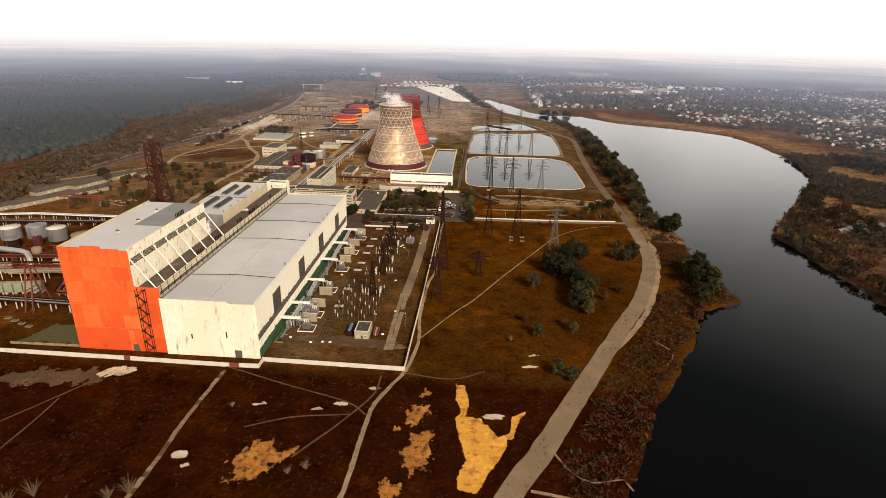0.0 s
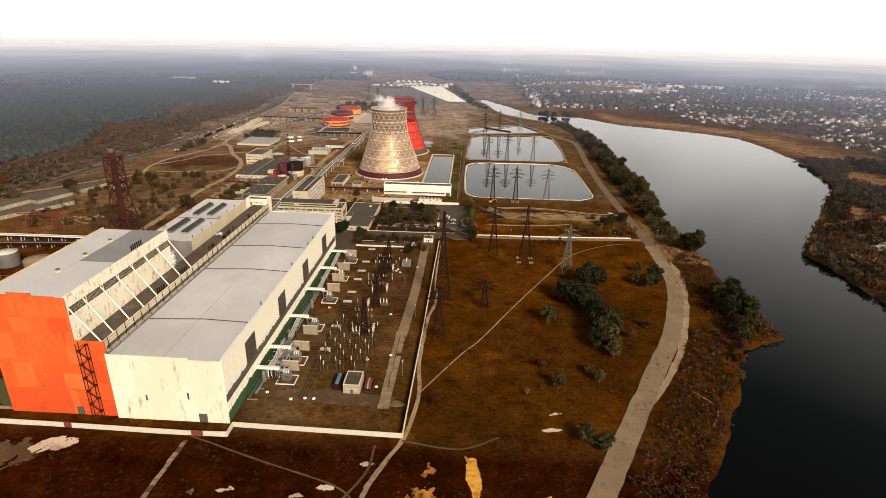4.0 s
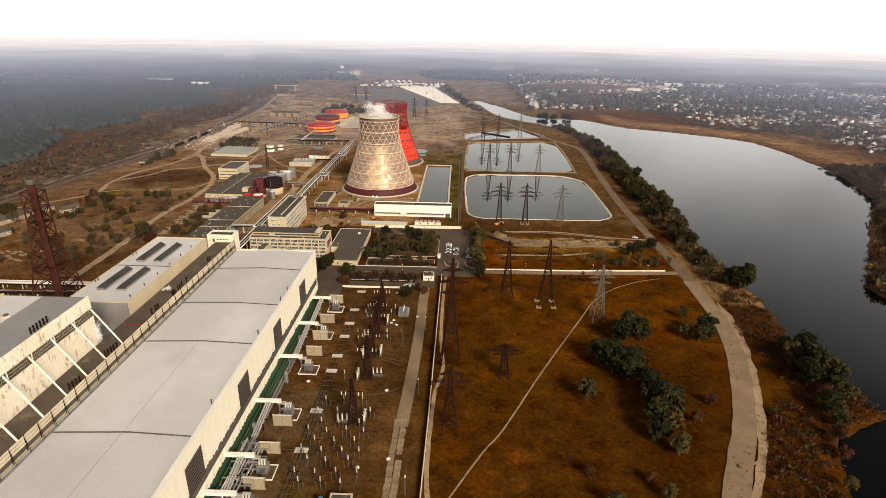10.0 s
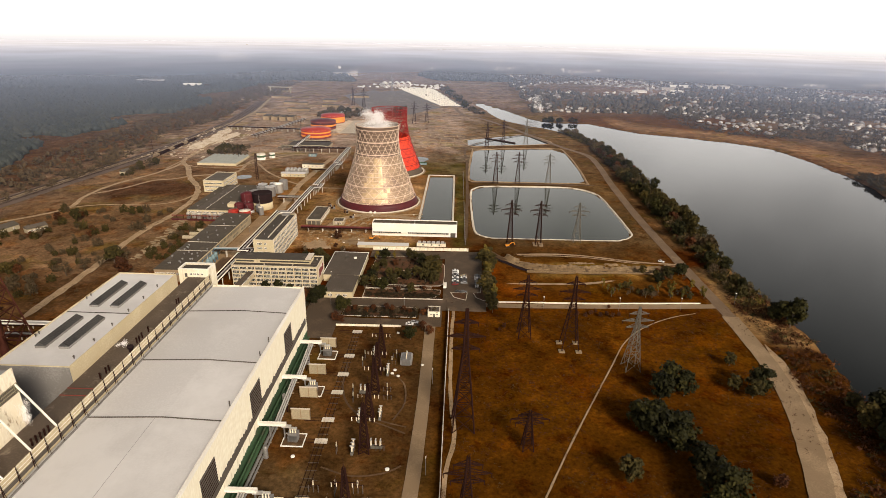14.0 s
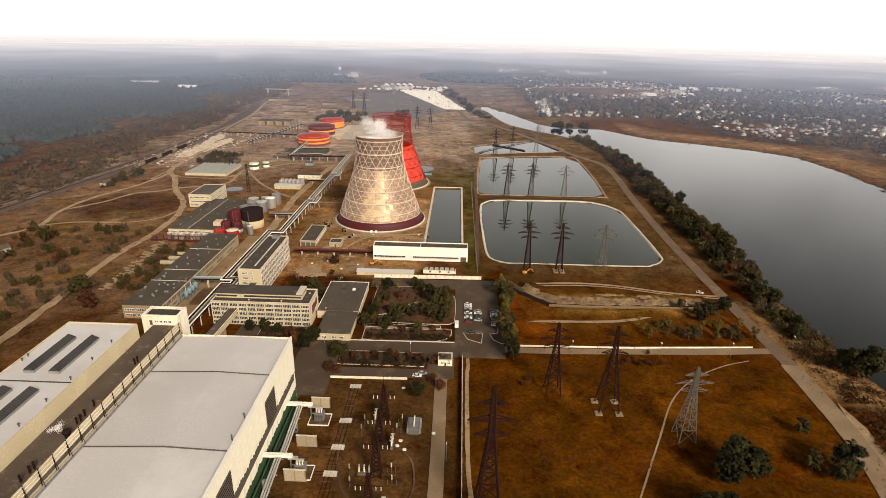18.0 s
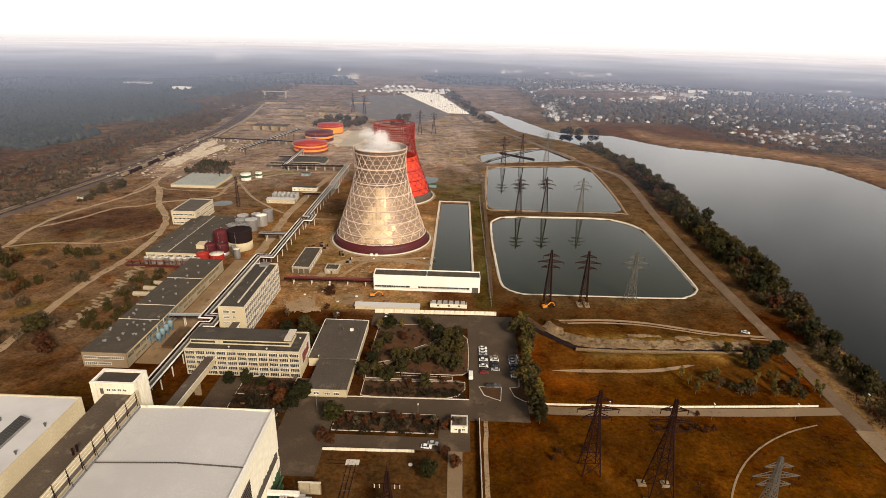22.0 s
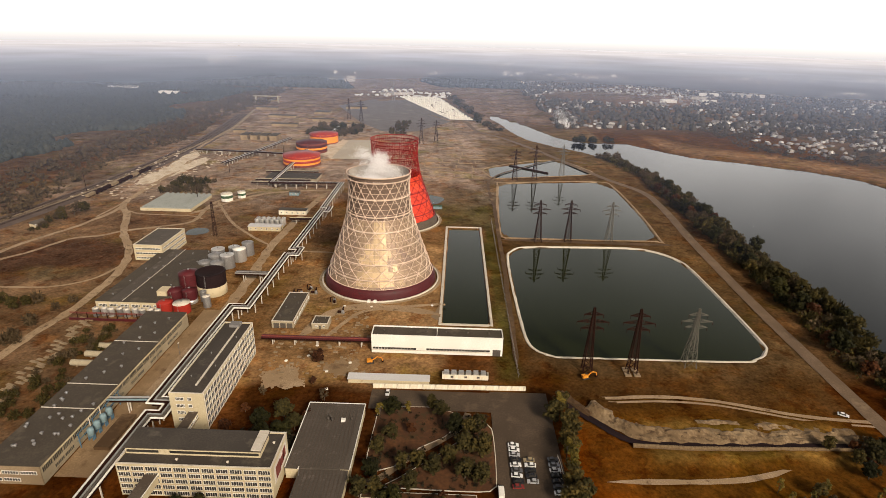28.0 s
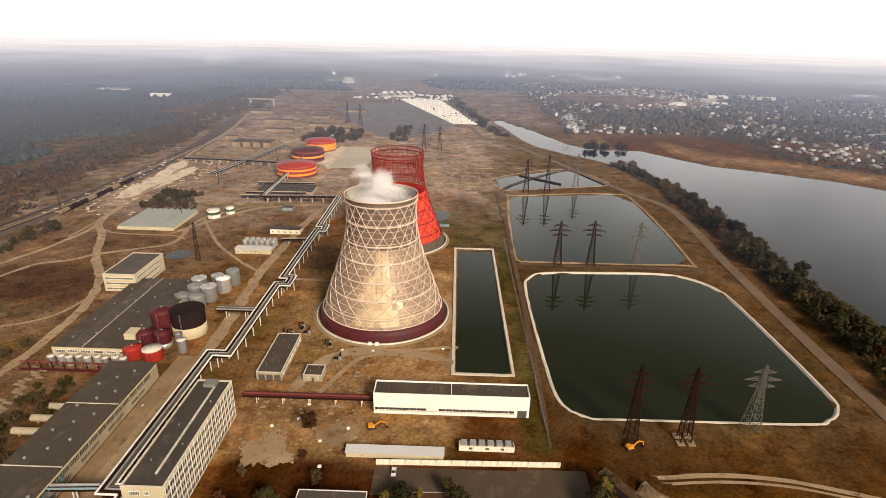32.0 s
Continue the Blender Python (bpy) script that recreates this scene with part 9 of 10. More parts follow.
for k in range(40):
    w = rt.uniform(6, 11)
    grove(rt.uniform(-152, -126), 1270 + k * 3.2, rt.choice(("leaf_olive", "leaf_bare")), w * 0.8, w * 0.7)
for k in range(90):
    w = rt.uniform(3, 7)
    grove(rt.uniform(-372, -272), rt.uniform(520, 700), rt.choice(("leaf_bare", "leaf_bare", "leaf_olive")), w, w * 1.1)
for k in range(40):
    w = rt.uniform(4, 8)
    grove(rt.uniform(-340, -292), rt.uniform(922, 975), rt.choice(("leaf_bare", "leaf_green", "leaf_olive")), w, w)
for k in range(14):
    w = rt.uniform(3, 6)
    grove(rt.uniform(-384, -374), rt.uniform(805, 842), rt.choice(("leaf_bare", "leaf_olive")), w, w)
for k in range(60):
    w = rt.uniform(2, 5)
    grove(rt.uniform(-244, -220), rt.uniform(590, 668), rt.choice(("leaf_bare", "leaf_olive")), w, w)
# car park edge and garden
for k in range(19):
    tree(rt.uniform(-4, 3), 528 + k * 4.5 + rt.uniform(-1.5, 1.5), rt.choice(("poplar", "poplar", "olive", "olive")), rt.uniform(0.7, 1.1), "beside the car park", "car park trees")
for k in range(34):
    tree(rt.uniform(72, 134), rt.uniform(549, 562) + (k % 3) * 3, rt.choice(("olive", "poplar", "poplar", "bare")), rt.uniform(0.35, 0.6), "beside the side road", "roadside trees")
for x, y, k, s in ((-78, 600, "poplar", 0.7), (-73, 602, "green", 0.8), (-66, 603, "poplar", 0.6), (-52, 602, "green", 0.8), (-56, 606, "olive", 0.7), (-46, 590, "green", 0.9), (-40, 588, "green", 0.9), (-36, 592, "green", 0.8), (-42, 580, "green", 1.0), (-35, 578, "green", 1.0),
                   (-48, 574, "green", 0.9), (-54, 568, "olive", 0.9), (-60, 572, "olive", 0.8), (-42, 566, "olive", 0.9), (-36, 564, "green", 0.9), (-66, 570, "green", 0.8), (-72, 586, "olive", 0.8), (-64, 590, "rust", 0.7), (-76, 578, "green", 0.8), (-77, 566, "green", 0.7),
                   (-74, 556, "olive", 0.8), (-68, 552, "green", 0.8), (-58, 550, "rust", 0.6), (-50, 549, "green", 0.7), (-80, 556, "green", 0.8), (-62, 560, "olive", 0.9), (-50, 556, "rust", 0.5), (-42, 553, "rust", 0.5)):
    tree(x, y, "olive" if k == "green" and rt.random() < 0.65 else k, s * 0.9, "in the office garden", "garden trees")
for k in range(16):
    tree(rt.uniform(104, 134), rt.uniform(568, 604), rt.choice(("olive", "olive", "bare", "rust", "green")), rt.uniform(0.4, 0.75), "at the end of the trench", "trench trees")
for k in range(16):
    tree(-88 + k * 3.6 + rt.uniform(-0.6, 0.6), rt.uniform(520, 526), "rust" if k % 3 else "bare", rt.uniform(0.4, 0.6), "in the planted verge", "verge trees")
for x, y, k, s in ((-112, 533, "rust", 1.0), (-118, 541, "rust", 0.7), (-125, 545, "green", 0.5), (-132, 546, "green", 0.6), (-140, 546, "green", 0.5), (-104, 537, "green", 0.8), (-106, 530, "green", 0.8), (-90, 512, "rust", 0.7), (-86, 510, "rust", 0.6), (-88, 524, "green", 0.8), (-46, 494, "green", 0.7), (-36, 500, "rust", 0.6), (-40, 505, "rust", 0.6),
                   (-122, 580, "green", 0.8), (-116, 584, "green", 0.7), (-112, 590, "olive", 0.8), (-118, 596, "olive", 0.9), (-108, 596, "rust", 0.6), (-126, 590, "green", 0.7), (-104, 610, "bare", 0.8), (-114, 640, "rust", 0.8), (-112, 622, "rust", 0.5), (-134, 560, "green", 0.7), (-140, 588, "rust", 0.7), (-136, 600, "rust", 0.6), (-132, 612, "bare", 0.6)):
    tree(x, y, k, s, "beside the offices", "office trees")
for k, (x, y) in enumerate(((53.4, 525), (57, 528), (60, 530), (62, 525.5), (66, 527), (69.5, 536), (69, 525), (73, 527), (49, 526), (16.5, 511), (2, 505.5), (5, 509))):
    tree(x, y, "rust", 0.34 + 0.05 * math.sin(k * 2.3), "by the side road wall", "wall bushes")
# bare twiggy shrubs on the dry ground before the plant
for k, (x, y, h) in enumerate(((-145, 208, 7.0), (-113.5, 212, 7.0), (-119, 209, 5.5), (-151, 204, 6.0), (-56, 229, 4.2), (-132, 205, 3.5), (-62, 226, 3.0), (25, 330, 3.5), (-98, 262, 2.6))):
    bm = B()
    for j in range(46):
        a, lean = rt.uniform(0, 6.3), rt.uniform(0.1, 0.75)
        top = Vector((math.cos(a) * lean * h * 0.8, math.sin(a) * lean * h * 0.8, h * rt.uniform(0.6, 1.0)))
        mid_ = top * 0.5 + Vector((0, 0, h * 0.1))
        rod(bm, (0, 0, -0.1), mid_, 0.05, 3, 0.035)
        rod(bm, mid_, top, 0.035, 3, 0.012)
        rod(bm, mid_, top + Vector((rt.uniform(-1, 1), rt.uniform(-1, 1), -0.2)) * 0.5, 0.03, 3, 0.01)
    single("shrub", bm, M["twig"], "bare pale twiggy shrub in dry grass", "shrub", "bare shrubs", at=pose(x, y, 0))
# west side
for x, y in ((-262, 575), (-256, 582), (-252, 590), (-268, 568), (-246, 572), (-259, 592), (-275, 560), (-240, 566), (-380, 610), (-386, 616), (-374, 604), (-300, 918), (-308, 924), (-296, 926), (-286, 920), (-316, 918), (-312, 932), (-372, 850), (-368, 858), (-376, 862), (-380, 846)):
    tree(x, y, rt.choice(("rust", "olive", "bare", "bare")), rt.uniform(0.9, 1.3), "on the west waste ground", "west trees")
for k in range(16):
    tree(rt.uniform(-370, -272), rt.uniform(520, 700), rt.choice(("bare", "bare", "olive", "rust")), rt.uniform(0.6, 0.95), "on the west waste ground", "west trees")


def scatter(name, spots, base, material, label, category):
    """Many small jagged clumps joined into one piece of stuff. Spots: x, y, z, width, height."""
    bv, bf = base
    spots = np.array(spots)
    rs = np.random.RandomState(7)
    a = rs.uniform(0, 2 * np.pi, len(spots))
    ca, sa = np.cos(a)[:, None], np.sin(a)[:, None]
    k = len(bv)
    jit = rs.uniform(0.7, 1.3, (len(spots), k, 3))
    V = np.empty((len(spots), k, 3))
    V[..., 0] = spots[:, 0:1] + (bv[:, 0] * ca - bv[:, 1] * sa) * spots[:, 3:4] * jit[..., 0]
    V[..., 1] = spots[:, 1:2] + (bv[:, 0] * sa + bv[:, 1] * ca) * spots[:, 3:4] * jit[..., 1]
    V[..., 2] = spots[:, 2:3] + bv[:, 2] * spots[:, 4:5] * jit[..., 2]
    F = (np.array(bf)[None] + (np.arange(len(spots)) * k)[:, None, None]).reshape(-1, 3)
    me = bpy.data.meshes.new(name)
    me.vertices.add(len(spots) * k)
    me.vertices.foreach_set("co", V.ravel())
    me.loops.add(F.size)
    me.loops.foreach_set("vertex_index", F.ravel().astype(np.int32))
    me.polygons.add(len(F))
    me.polygons.foreach_set("loop_start", np.arange(0, F.size, 3, dtype=np.int32))
    me.update(calc_edges=True)
    me.validate()
    me.materials.append(material)
    return tagged(new(name, me), label, category, kind="stuff")


def clump_base(n, tiers):
    """A jagged low dome of triangles."""
    r = random.Random(n + tiers)
    v, f = [], []
    for t in range(tiers):
        for i in range(n):
            a = 2 * math.pi * (i + 0.5 * t) / n
            q = (1.0, 1.12, 0.72, 0.4)[t] * r.uniform(0.75, 1.2)
            v.append((math.cos(a) * q * 0.5, math.sin(a) * q * 0.5, (0.0, 0.45, 0.8, 0.95)[t] + r.uniform(-0.06, 0.06)))
    v.append((0.05, 0.03, 1.05))
    for t in range(tiers - 1):
        for i in range(n):
            j = (i + 1) % n
            f += [(t * n + i, t * n + j, (t + 1) * n + i), (t * n + j, (t + 1) * n + j, (t + 1) * n + i)]
    for i in range(n):
        f.append(((tiers - 1) * n + i, (tiers - 1) * n + (i + 1) % n, len(v) - 1))
    return np.array(v), f


def tuft_base(n, leaf=0.24):
    """Loose leaf triangles in a small heap."""
    r = random.Random(n)
    v, f = [], []
    for i in range(n):
        a, u = r.uniform(0, 6.3), r.random() ** 0.5 * 0.5
        c = Vector((math.cos(a) * u, math.sin(a) * u, r.uniform(0.1, 0.95) * (1 - u * 0.8)))
        for _ in range(3):
            v.append(tuple(c + Vector((r.uniform(-1, 1), r.uniform(-1, 1), r.uniform(-1, 1))) * leaf))
        f.append((3 * i, 3 * i + 1, 3 * i + 2))
    return np.array(v), f


rs = np.random.RandomState(3)


def fill(n, x0, x1, y0, y1, keep, w, h, z=0.0):
    xs, ys = rs.uniform(x0, x1, n), rs.uniform(y0, y1, n)
    m = keep(xs, ys)
    xs, ys = xs[m], ys[m]
    k = len(xs)
    return np.stack([xs, ys, np.full(k, z), rs.uniform(*w, k), rs.uniform(*h, k)], 1)


for mt, lab in (("leaf_green", "green bushes and small trees"), ("leaf_olive", "yellowing bushes and small trees"), ("leaf_bare", "half-bare bushes and small trees")):
    scatter("thicket", far_clumps[mt], tuft_base(170, 0.14), M[mt], lab, "shrubs")
# far pine wood to the west, scrub belt along the railway
edge = lambda ys: -552 + 20 * np.sin(ys / 95.0) + 10 * np.sin(ys / 41.0)
FIELDS = ((-1500, 2100, 420, 70), (-900, 2380, 330, 55), (-1100, 1560, 220, 40), (-1900, 2650, 500, 90), (-572, 1190, 40, 60), (-700, 1720, 60, 60), (-560, 1010, 18, 60), (-1300, 3100, 500, 120), (-700, 3300, 400, 120))


def wooded(a, b):
    """Outside the clearings of the western wood."""
    m = np.ones(np.shape(a), bool)
    for cx, cy, rx, ry in FIELDS:
        m &= np.hypot((a - cx) / rx, (b - cy) / ry) + 0.25 * np.sin(a / 37.0) * np.cos(b / 29.0) > 1
    return m


clear = lambda a, b: wooded(a, b) & (np.sin(a / 91.0 + 1.2) + np.sin(b / 73.0) + np.sin((a + b) / 140.0) < 1.9 - np.clip((b - 1300) / 1000.0, 0, 0.8))
wood = np.concatenate([fill(34000, -1100, -520, 500, 2000, lambda a, b: (a < edge(b)) & (a > -700 - (b - 100) * 1.05) & clear(a, b), (9, 16), (6, 10.5)), fill(34000, -2500, -420, 900, 3200, lambda a, b: ((a < -1100) | (b > 2000)) & (a > -700 - (b - 100) * 1.05) & clear(a, b), (12, 20), (7, 11))])
scatter("pine_wood", wood, clump_base(5, 2), M["leaf_wood"], "dense dark pine wood", "woodland")
wood2 = fill(7000, -420, 250, 2050, 3600, lambda a, b: (np.sin(a / 210.0) + np.cos(b / 170.0) + np.sin((a + b) / 330.0) > 0.2) & (a < 150 - (b - 2050) * 0.1), (13, 22), (9, 15))
scatter("pine_wood", wood2, clump_base(6, 3), M["leaf_wood"], "far dark belts of woodland", "woodland")
wood3 = fill(13000, -4200, -500, 2300, 4600, lambda a, b: wooded(a, b) & (np.hypot(a, b) < 4700) & ((np.sin(a / 330.0) + np.cos(b / 270.0) > -0.9)) & ((b > 3000) | (a < -2000)), (22, 40), (10, 16))
scatter("pine_wood", wood3, clump_base(5, 2), M["leaf_wood"], "far hazy forest to the horizon", "woodland")
wood4 = fill(7000, -1050, -330, 1950, 2750, lambda a, b: wooded(a, b) & (a < -330 - 0.35 * (b - 1950)) & (np.sin(a / 90.0) + np.cos(b / 75.0) > -1.2), (13, 22), (8, 13))
scatter("pine_wood", wood4, clump_base(5, 2), M["leaf_wood"], "dark pine belt before the city", "woodland")
belt = fill(2600, -600, -410, 480, 1900, lambda a, b: (a < -432 - 0.035 * (b - 900) + 12 * np.sin(b / 60.0)) & (a > -520 - 0.05 * (b - 900)), (5, 10), (4, 8.5))
scatter("scrub", belt, tuft_base(26), M["leaf_bare"], "belt of half-bare shrubs along the railway", "shrubs")
# near bank scrub, trench scrub, lakeside reeds
lake_at = lambda a, b: signed(LAKE, a, b)
scr = fill(9000, 40, 200, 170, 560, lambda a, b: (lake_at(a, b) > 1.0) & (lake_at(a, b) < 26) & (a > 30) , (1.6, 4.2), (1.0, 3.2))
scatter("scrub", scr[::2], tuft_base(18), M["leaf_rust"], "rust-coloured scrub on the lake bank", "shrubs")
scatter("scrub", scr[1::4], tuft_base(18), M["leaf_rust"], "rust-red dry reeds on the lake bank", "shrubs")
scatter("scrub", scr[3::4], tuft_base(18), M["leaf_olive"], "olive scrub on the lake bank", "shrubs")
hed = np.concatenate([fill(260, -134, -110, 499, 549, lambda a, b: b > 0, (2, 5), (1.5, 4)), fill(200, -134, -111, 573, 588, lambda a, b: b > 0, (2, 5), (1.5, 4)), fill(260, -87, -44, 517, 528, lambda a, b: b > 0, (1.5, 3), (1, 2.4)), fill(240, -78, -32, 542, 548, lambda a, b: b > 0, (1.2, 2.6), (0.8, 1.8)), fill(200, -80, -32, 548, 603, lambda a, b: b > 0, (1.2, 3.0), (0.8, 2.0))])
scatter("hedge", hed, tuft_base(30), M["leaf_dark"], "dark hedges and shrub beds round the offices", "shrubs")
scr = fill(3600, 140, 200, 540, 1200, lambda a, b: (lake_at(a, b) > 0.5) & (lake_at(a, b) < 26) & (a > 152), (2.0, 5.0), (1.5, 4.5))
scatter("scrub", scr[::2], tuft_base(16), M["leaf_olive"], "dense shrubs between road and lake", "shrubs")
scatter("scrub", scr[1::4], tuft_base(16), M["leaf_lime"], "yellow-green shrubs between road and lake", "shrubs")
scatter("scrub", scr[3::4], tuft_base(16), M["leaf_bare"], "half-bare shrubs between road and lake", "shrubs")
far_bank = lambda a, b: (lake_at(a, b) > 0.5) & (a > 225)
drift = lambda a, b: np.sin(a / 31.0 + 0.6) + np.cos(b / 27.0) + 0.8 * np.sin((a + b) / 43.0)
for n_, keep, w_, h_, mt, lab in (
        (4200, lambda a, b: far_bank(a, b) & (lake_at(a, b) < 22) & (b < 700), (4, 8), (4, 9), "leaf_dark", "dark trees leaning over the opposite shore"),
        (1700, lambda a, b: far_bank(a, b) & (lake_at(a, b) < 45) & (b < 640), (4, 8), (4, 8), "leaf_rust", "russet trees on the opposite shore"),
        (700, lambda a, b: far_bank(a, b) & (lake_at(a, b) < 60) & (b < 640), (4, 8), (4, 8), "leaf_gold", "golden-brown trees on the opposite shore"),
        (9000, lambda a, b: far_bank(a, b) & (lake_at(a, b) < 230) & (drift(a, b) > -0.3) & (b < 900), (3, 7), (2.5, 6), "leaf_bare", "brown thicket on the opposite bank"),
        (5000, lambda a, b: far_bank(a, b) & (lake_at(a, b) < 230) & (drift(a, b) > 0.5) & (b < 900), (4, 8), (4, 8), "leaf_town", "grey-brown bare trees on the opposite bank"),
        (2600, lambda a, b: far_bank(a, b) & (lake_at(a, b) > 10) & (drift(b, a) > 0.8) & (lake_at(a, b) < 260), (5, 9), (5, 9), "leaf_dark", "dark pines on the opposite bank")):
    scatter("thicket", fill(n_, 230, 560, 200, 900, keep, w_, h_), tuft_base(90, 0.13), M[mt], lab, "shrubs")
for x, y, w, d, rz in ((318, 540, 9, 7, 20), (330, 549, 12, 7, 35), (345, 560, 8, 6, 10), (337, 541, 7, 6, 60), (362, 560, 9, 6, 40)):
    shed(x, y, w, d, 3.0, "far_white", "far_roof", "small pale garden house on the opposite bank", rz, 1.6, name="house", group="bank houses", windows=2)
strip("bank_path", [(425, 760), (419, 737), (408, 697), (415, 685), (430, 660)], 2.0, 0.08, M["dirt_track"], "trodden path on the opposite bank", "path", 0.3)
scr = fill(2600, 200, 480, 560, 1330, lambda a, b: (lake_at(a, b) > 0.5) & (lake_at(a, b) < 16) & (a > 240), (1.5, 3.6), (0.8, 2.0))
scatter("reeds", scr, tuft_base(12), M["leaf_bare"], "brown reed fringe along the water", "reeds")
# tufts over the meadow
meadow = fill(15000, -240, 150, 170, 540, lambda a, b: (lake_at(a, b) > 6) & ~((a > -215) & (a < -28) & (b > 290) & (b < 560)) & (np.sin(a / 9.0 + b / 23.0) + np.sin(b / 13.0 - a / 17.0) > -0.5), (0.7, 2.2), (0.3, 1.0))
scatter("dry_grass", meadow, tuft_base(8), M["leaf_rust"], "rusty tufts of dry grass", "grass")
meadow = fill(7000, -240, 150, 170, 540, lambda a, b: (lake_at(a, b) > 6) & ~((a > -215) & (a < -28) & (b > 290) & (b < 560)) & (np.sin(a / 15.0 - b / 19.0) + np.cos(b / 9.0) > 0.1), (0.6, 1.8), (0.3, 0.9))
scatter("dry_grass", meadow, tuft_base(7), M["leaf_bare"], "pale tufts of dry grass", "grass")
west = fill(6000, -440, -220, 480, 900, lambda a, b: (np.sin(a / 12.0 + b / 31.0) + np.sin(b / 17.0) > -0.2), (0.8, 2.4), (0.4, 1.2))
scatter("dry_grass", west, tuft_base(7), M["leaf_bare"], "pale weeds on waste ground", "grass")

# ---- village and town beyond the lake ----
land = lambda a, b: (lake_at(a, b) > 34)
town_trees = fill(13000, 130, 2600, 1380, 3400, lambda a, b: land(a, b) & (a > 60 + (b - 1380) * 0.05) & (np.sin(a / 95.0) + np.cos(b / 120.0) + np.sin((a - b) / 210.0) > -0.9), (6, 14), (5, 11))
scatter("town_trees", town_trees, clump_base(5, 2), M["leaf_town"], "bare grey-brown trees among village houses", "woodland")
town_trees = fill(9000, 380, 1500, 620, 1550, lambda a, b: land(a, b) & (lake_at(a, b) > 100 + 30 * np.sin(a / 40.0)) & (a > 380) & (np.sin(a / 45.0) + np.cos(b / 37.0) > -0.7), (5, 10), (4, 8))
scatter("town_trees", town_trees, tuft_base(22), M["leaf_town"], "bare grey-brown trees among village houses", "woodland")
far_trees = fill(7000, -1600, 3600, 3200, 4600, lambda a, b: (np.sin(a / 260.0) + np.cos(b / 150.0) > 0.1), (18, 34), (8, 14))
scatter("town_trees", far_trees, clump_base(6, 2), M["leaf_town"], "hazy far groves at the edge of the city", "woodland")

house_walls = [to_mesh("house_wall", bx(B(), -w, w, -d, d, 0, 3.4), M["far_wall"]) for w, d in ((5, 4), (6.5, 4.5), (4.2, 4.2))]
house_roofs = []
for w, d in ((5, 4), (6.5, 4.5), (4.2, 4.2)):
    for mt in ("far_roof", "far_roof", "far_wall"):
        bm = B()
        v = [bm.verts.new(p) for p in ((-w - 0.5, -d - 0.5, 3.4), (w + 0.5, -d - 0.5, 3.4), (w + 0.5, d + 0.5, 3.4), (-w - 0.5, d + 0.5, 3.4), (-w - 0.5, 0, 6.6), (w + 0.5, 0, 6.6))]
        for f in ((3, 2, 1, 0), (0, 1, 5, 4), (2, 3, 4, 5), (0, 4, 3), (1, 2, 5)):
            bm.faces.new([v[i] for i in f])
        house_roofs.append(to_mesh("house_roof", bm, M[mt]))
hs_ = fill(3000, 150, 1300, 1390, 2300, lambda a, b: land(a, b) & (lake_at(a, b) > 55) & (np.sin(a / 70.0) + np.cos(b / 55.0) > -0.4), (0.5, 0.9), (0, 1))[:280]
for x, y, _, s, q in hs_:
    t = thing("house", x, y, 0, "small village house with pitched roof" if q < 0.6 else "small pale village house", "house", "village houses", rz=q * 360)
    t.scale = (s, s, s)
    i = int(q * 997) % 3
    part("wall", house_walls[i], None, t)
    part("roof", house_roofs[i * 3 + int(q * 331) % 3], None, t)
hb = np.array([(-0.5, -0.4, 0), (0.5, -0.4, 0), (0.5, 0.4, 0), (-0.5, 0.4, 0), (-0.5, -0.4, 0.55), (0.5, -0.4, 0.55), (0.5, 0.4, 0.55), (-0.5, 0.4, 0.55), (-0.5, 0, 1.0), (0.5, 0, 1.0)])
hf = [(0, 1, 5), (0, 5, 4), (1, 2, 6), (1, 6, 5), (2, 3, 7), (2, 7, 6), (3, 0, 4), (3, 4, 7), (4, 5, 9), (4, 9, 8), (6, 7, 8), (6, 8, 9), (4, 8, 7), (5, 6, 9)]
for (lab, mt, n, seedoff) in (("mass of pale village houses", "far_wall", 2600, 0), ("mass of grey-roofed village houses", "far_roof", 3600, 1), ("scattered white-roofed village houses", "far_white", 900, 2)):
    hh = np.concatenate([fill(n, 140, 2600, 1400, 3300, lambda a, b: land(a, b) & (lake_at(a, b) > 55) & (np.sin(a / 70.0) + np.cos(b / 55.0) > -0.3), (4, 9.5), (2.6, 4.6)), fill(n // 3, 430, 1500, 700, 1500, lambda a, b: (lake_at(a, b) > 120) & (np.sin(a / 33.0) + np.cos(b / 41.0) > -0.8), (4, 9), (2.6, 4.4))])
    scatter("village_houses", hh, (hb, hf), M[mt], lab, "houses")
flats = fill(1700, -900, 3000, 2450, 4600, lambda a, b: (np.sin(a / 160.0) + np.cos(b / 130.0) > 0.1) & (a > -700 + (b - 2600) * 0.1), (8, 24), (4, 13))
scatter("city_blocks", flats, (hb * np.array((1, 0.5, 1)), hf), M["far_white"], "white sheds and flats at the city edge", "buildings")
for x, y, w, d, h in ((-1115, 2890, 55, 18, 30), (-1165, 3165, 48, 18, 30), (1480, 2640, 110, 26, 9), (1620, 3220, 140, 30, 10), (1234, 3050, 60, 26, 9), (455, 1806, 34, 22, 6), (610, 1990, 60, 14, 7), (-735, 1715, 44, 12, 7), (-700, 1700, 10, 26, 6), (560, 1830, 36, 12, 6), (1080, 2110, 70, 16, 7)):
    block("far_block", x, y, w, d, h, "far_white", "far_white", "distant white block among trees", group="far blocks", cope="far_white")
flats = fill(300, -1700, 3600, 3000, 4650, lambda a, b: (np.sin(a / 300.0) + np.cos(b / 210.0) > -0.2), (18, 60), (8, 30))
scatter("city_blocks", flats, (hb * np.array((1, 0.5, 1)), hf), M["far_wall"], "pale blocks of flats on the horizon", "buildings")
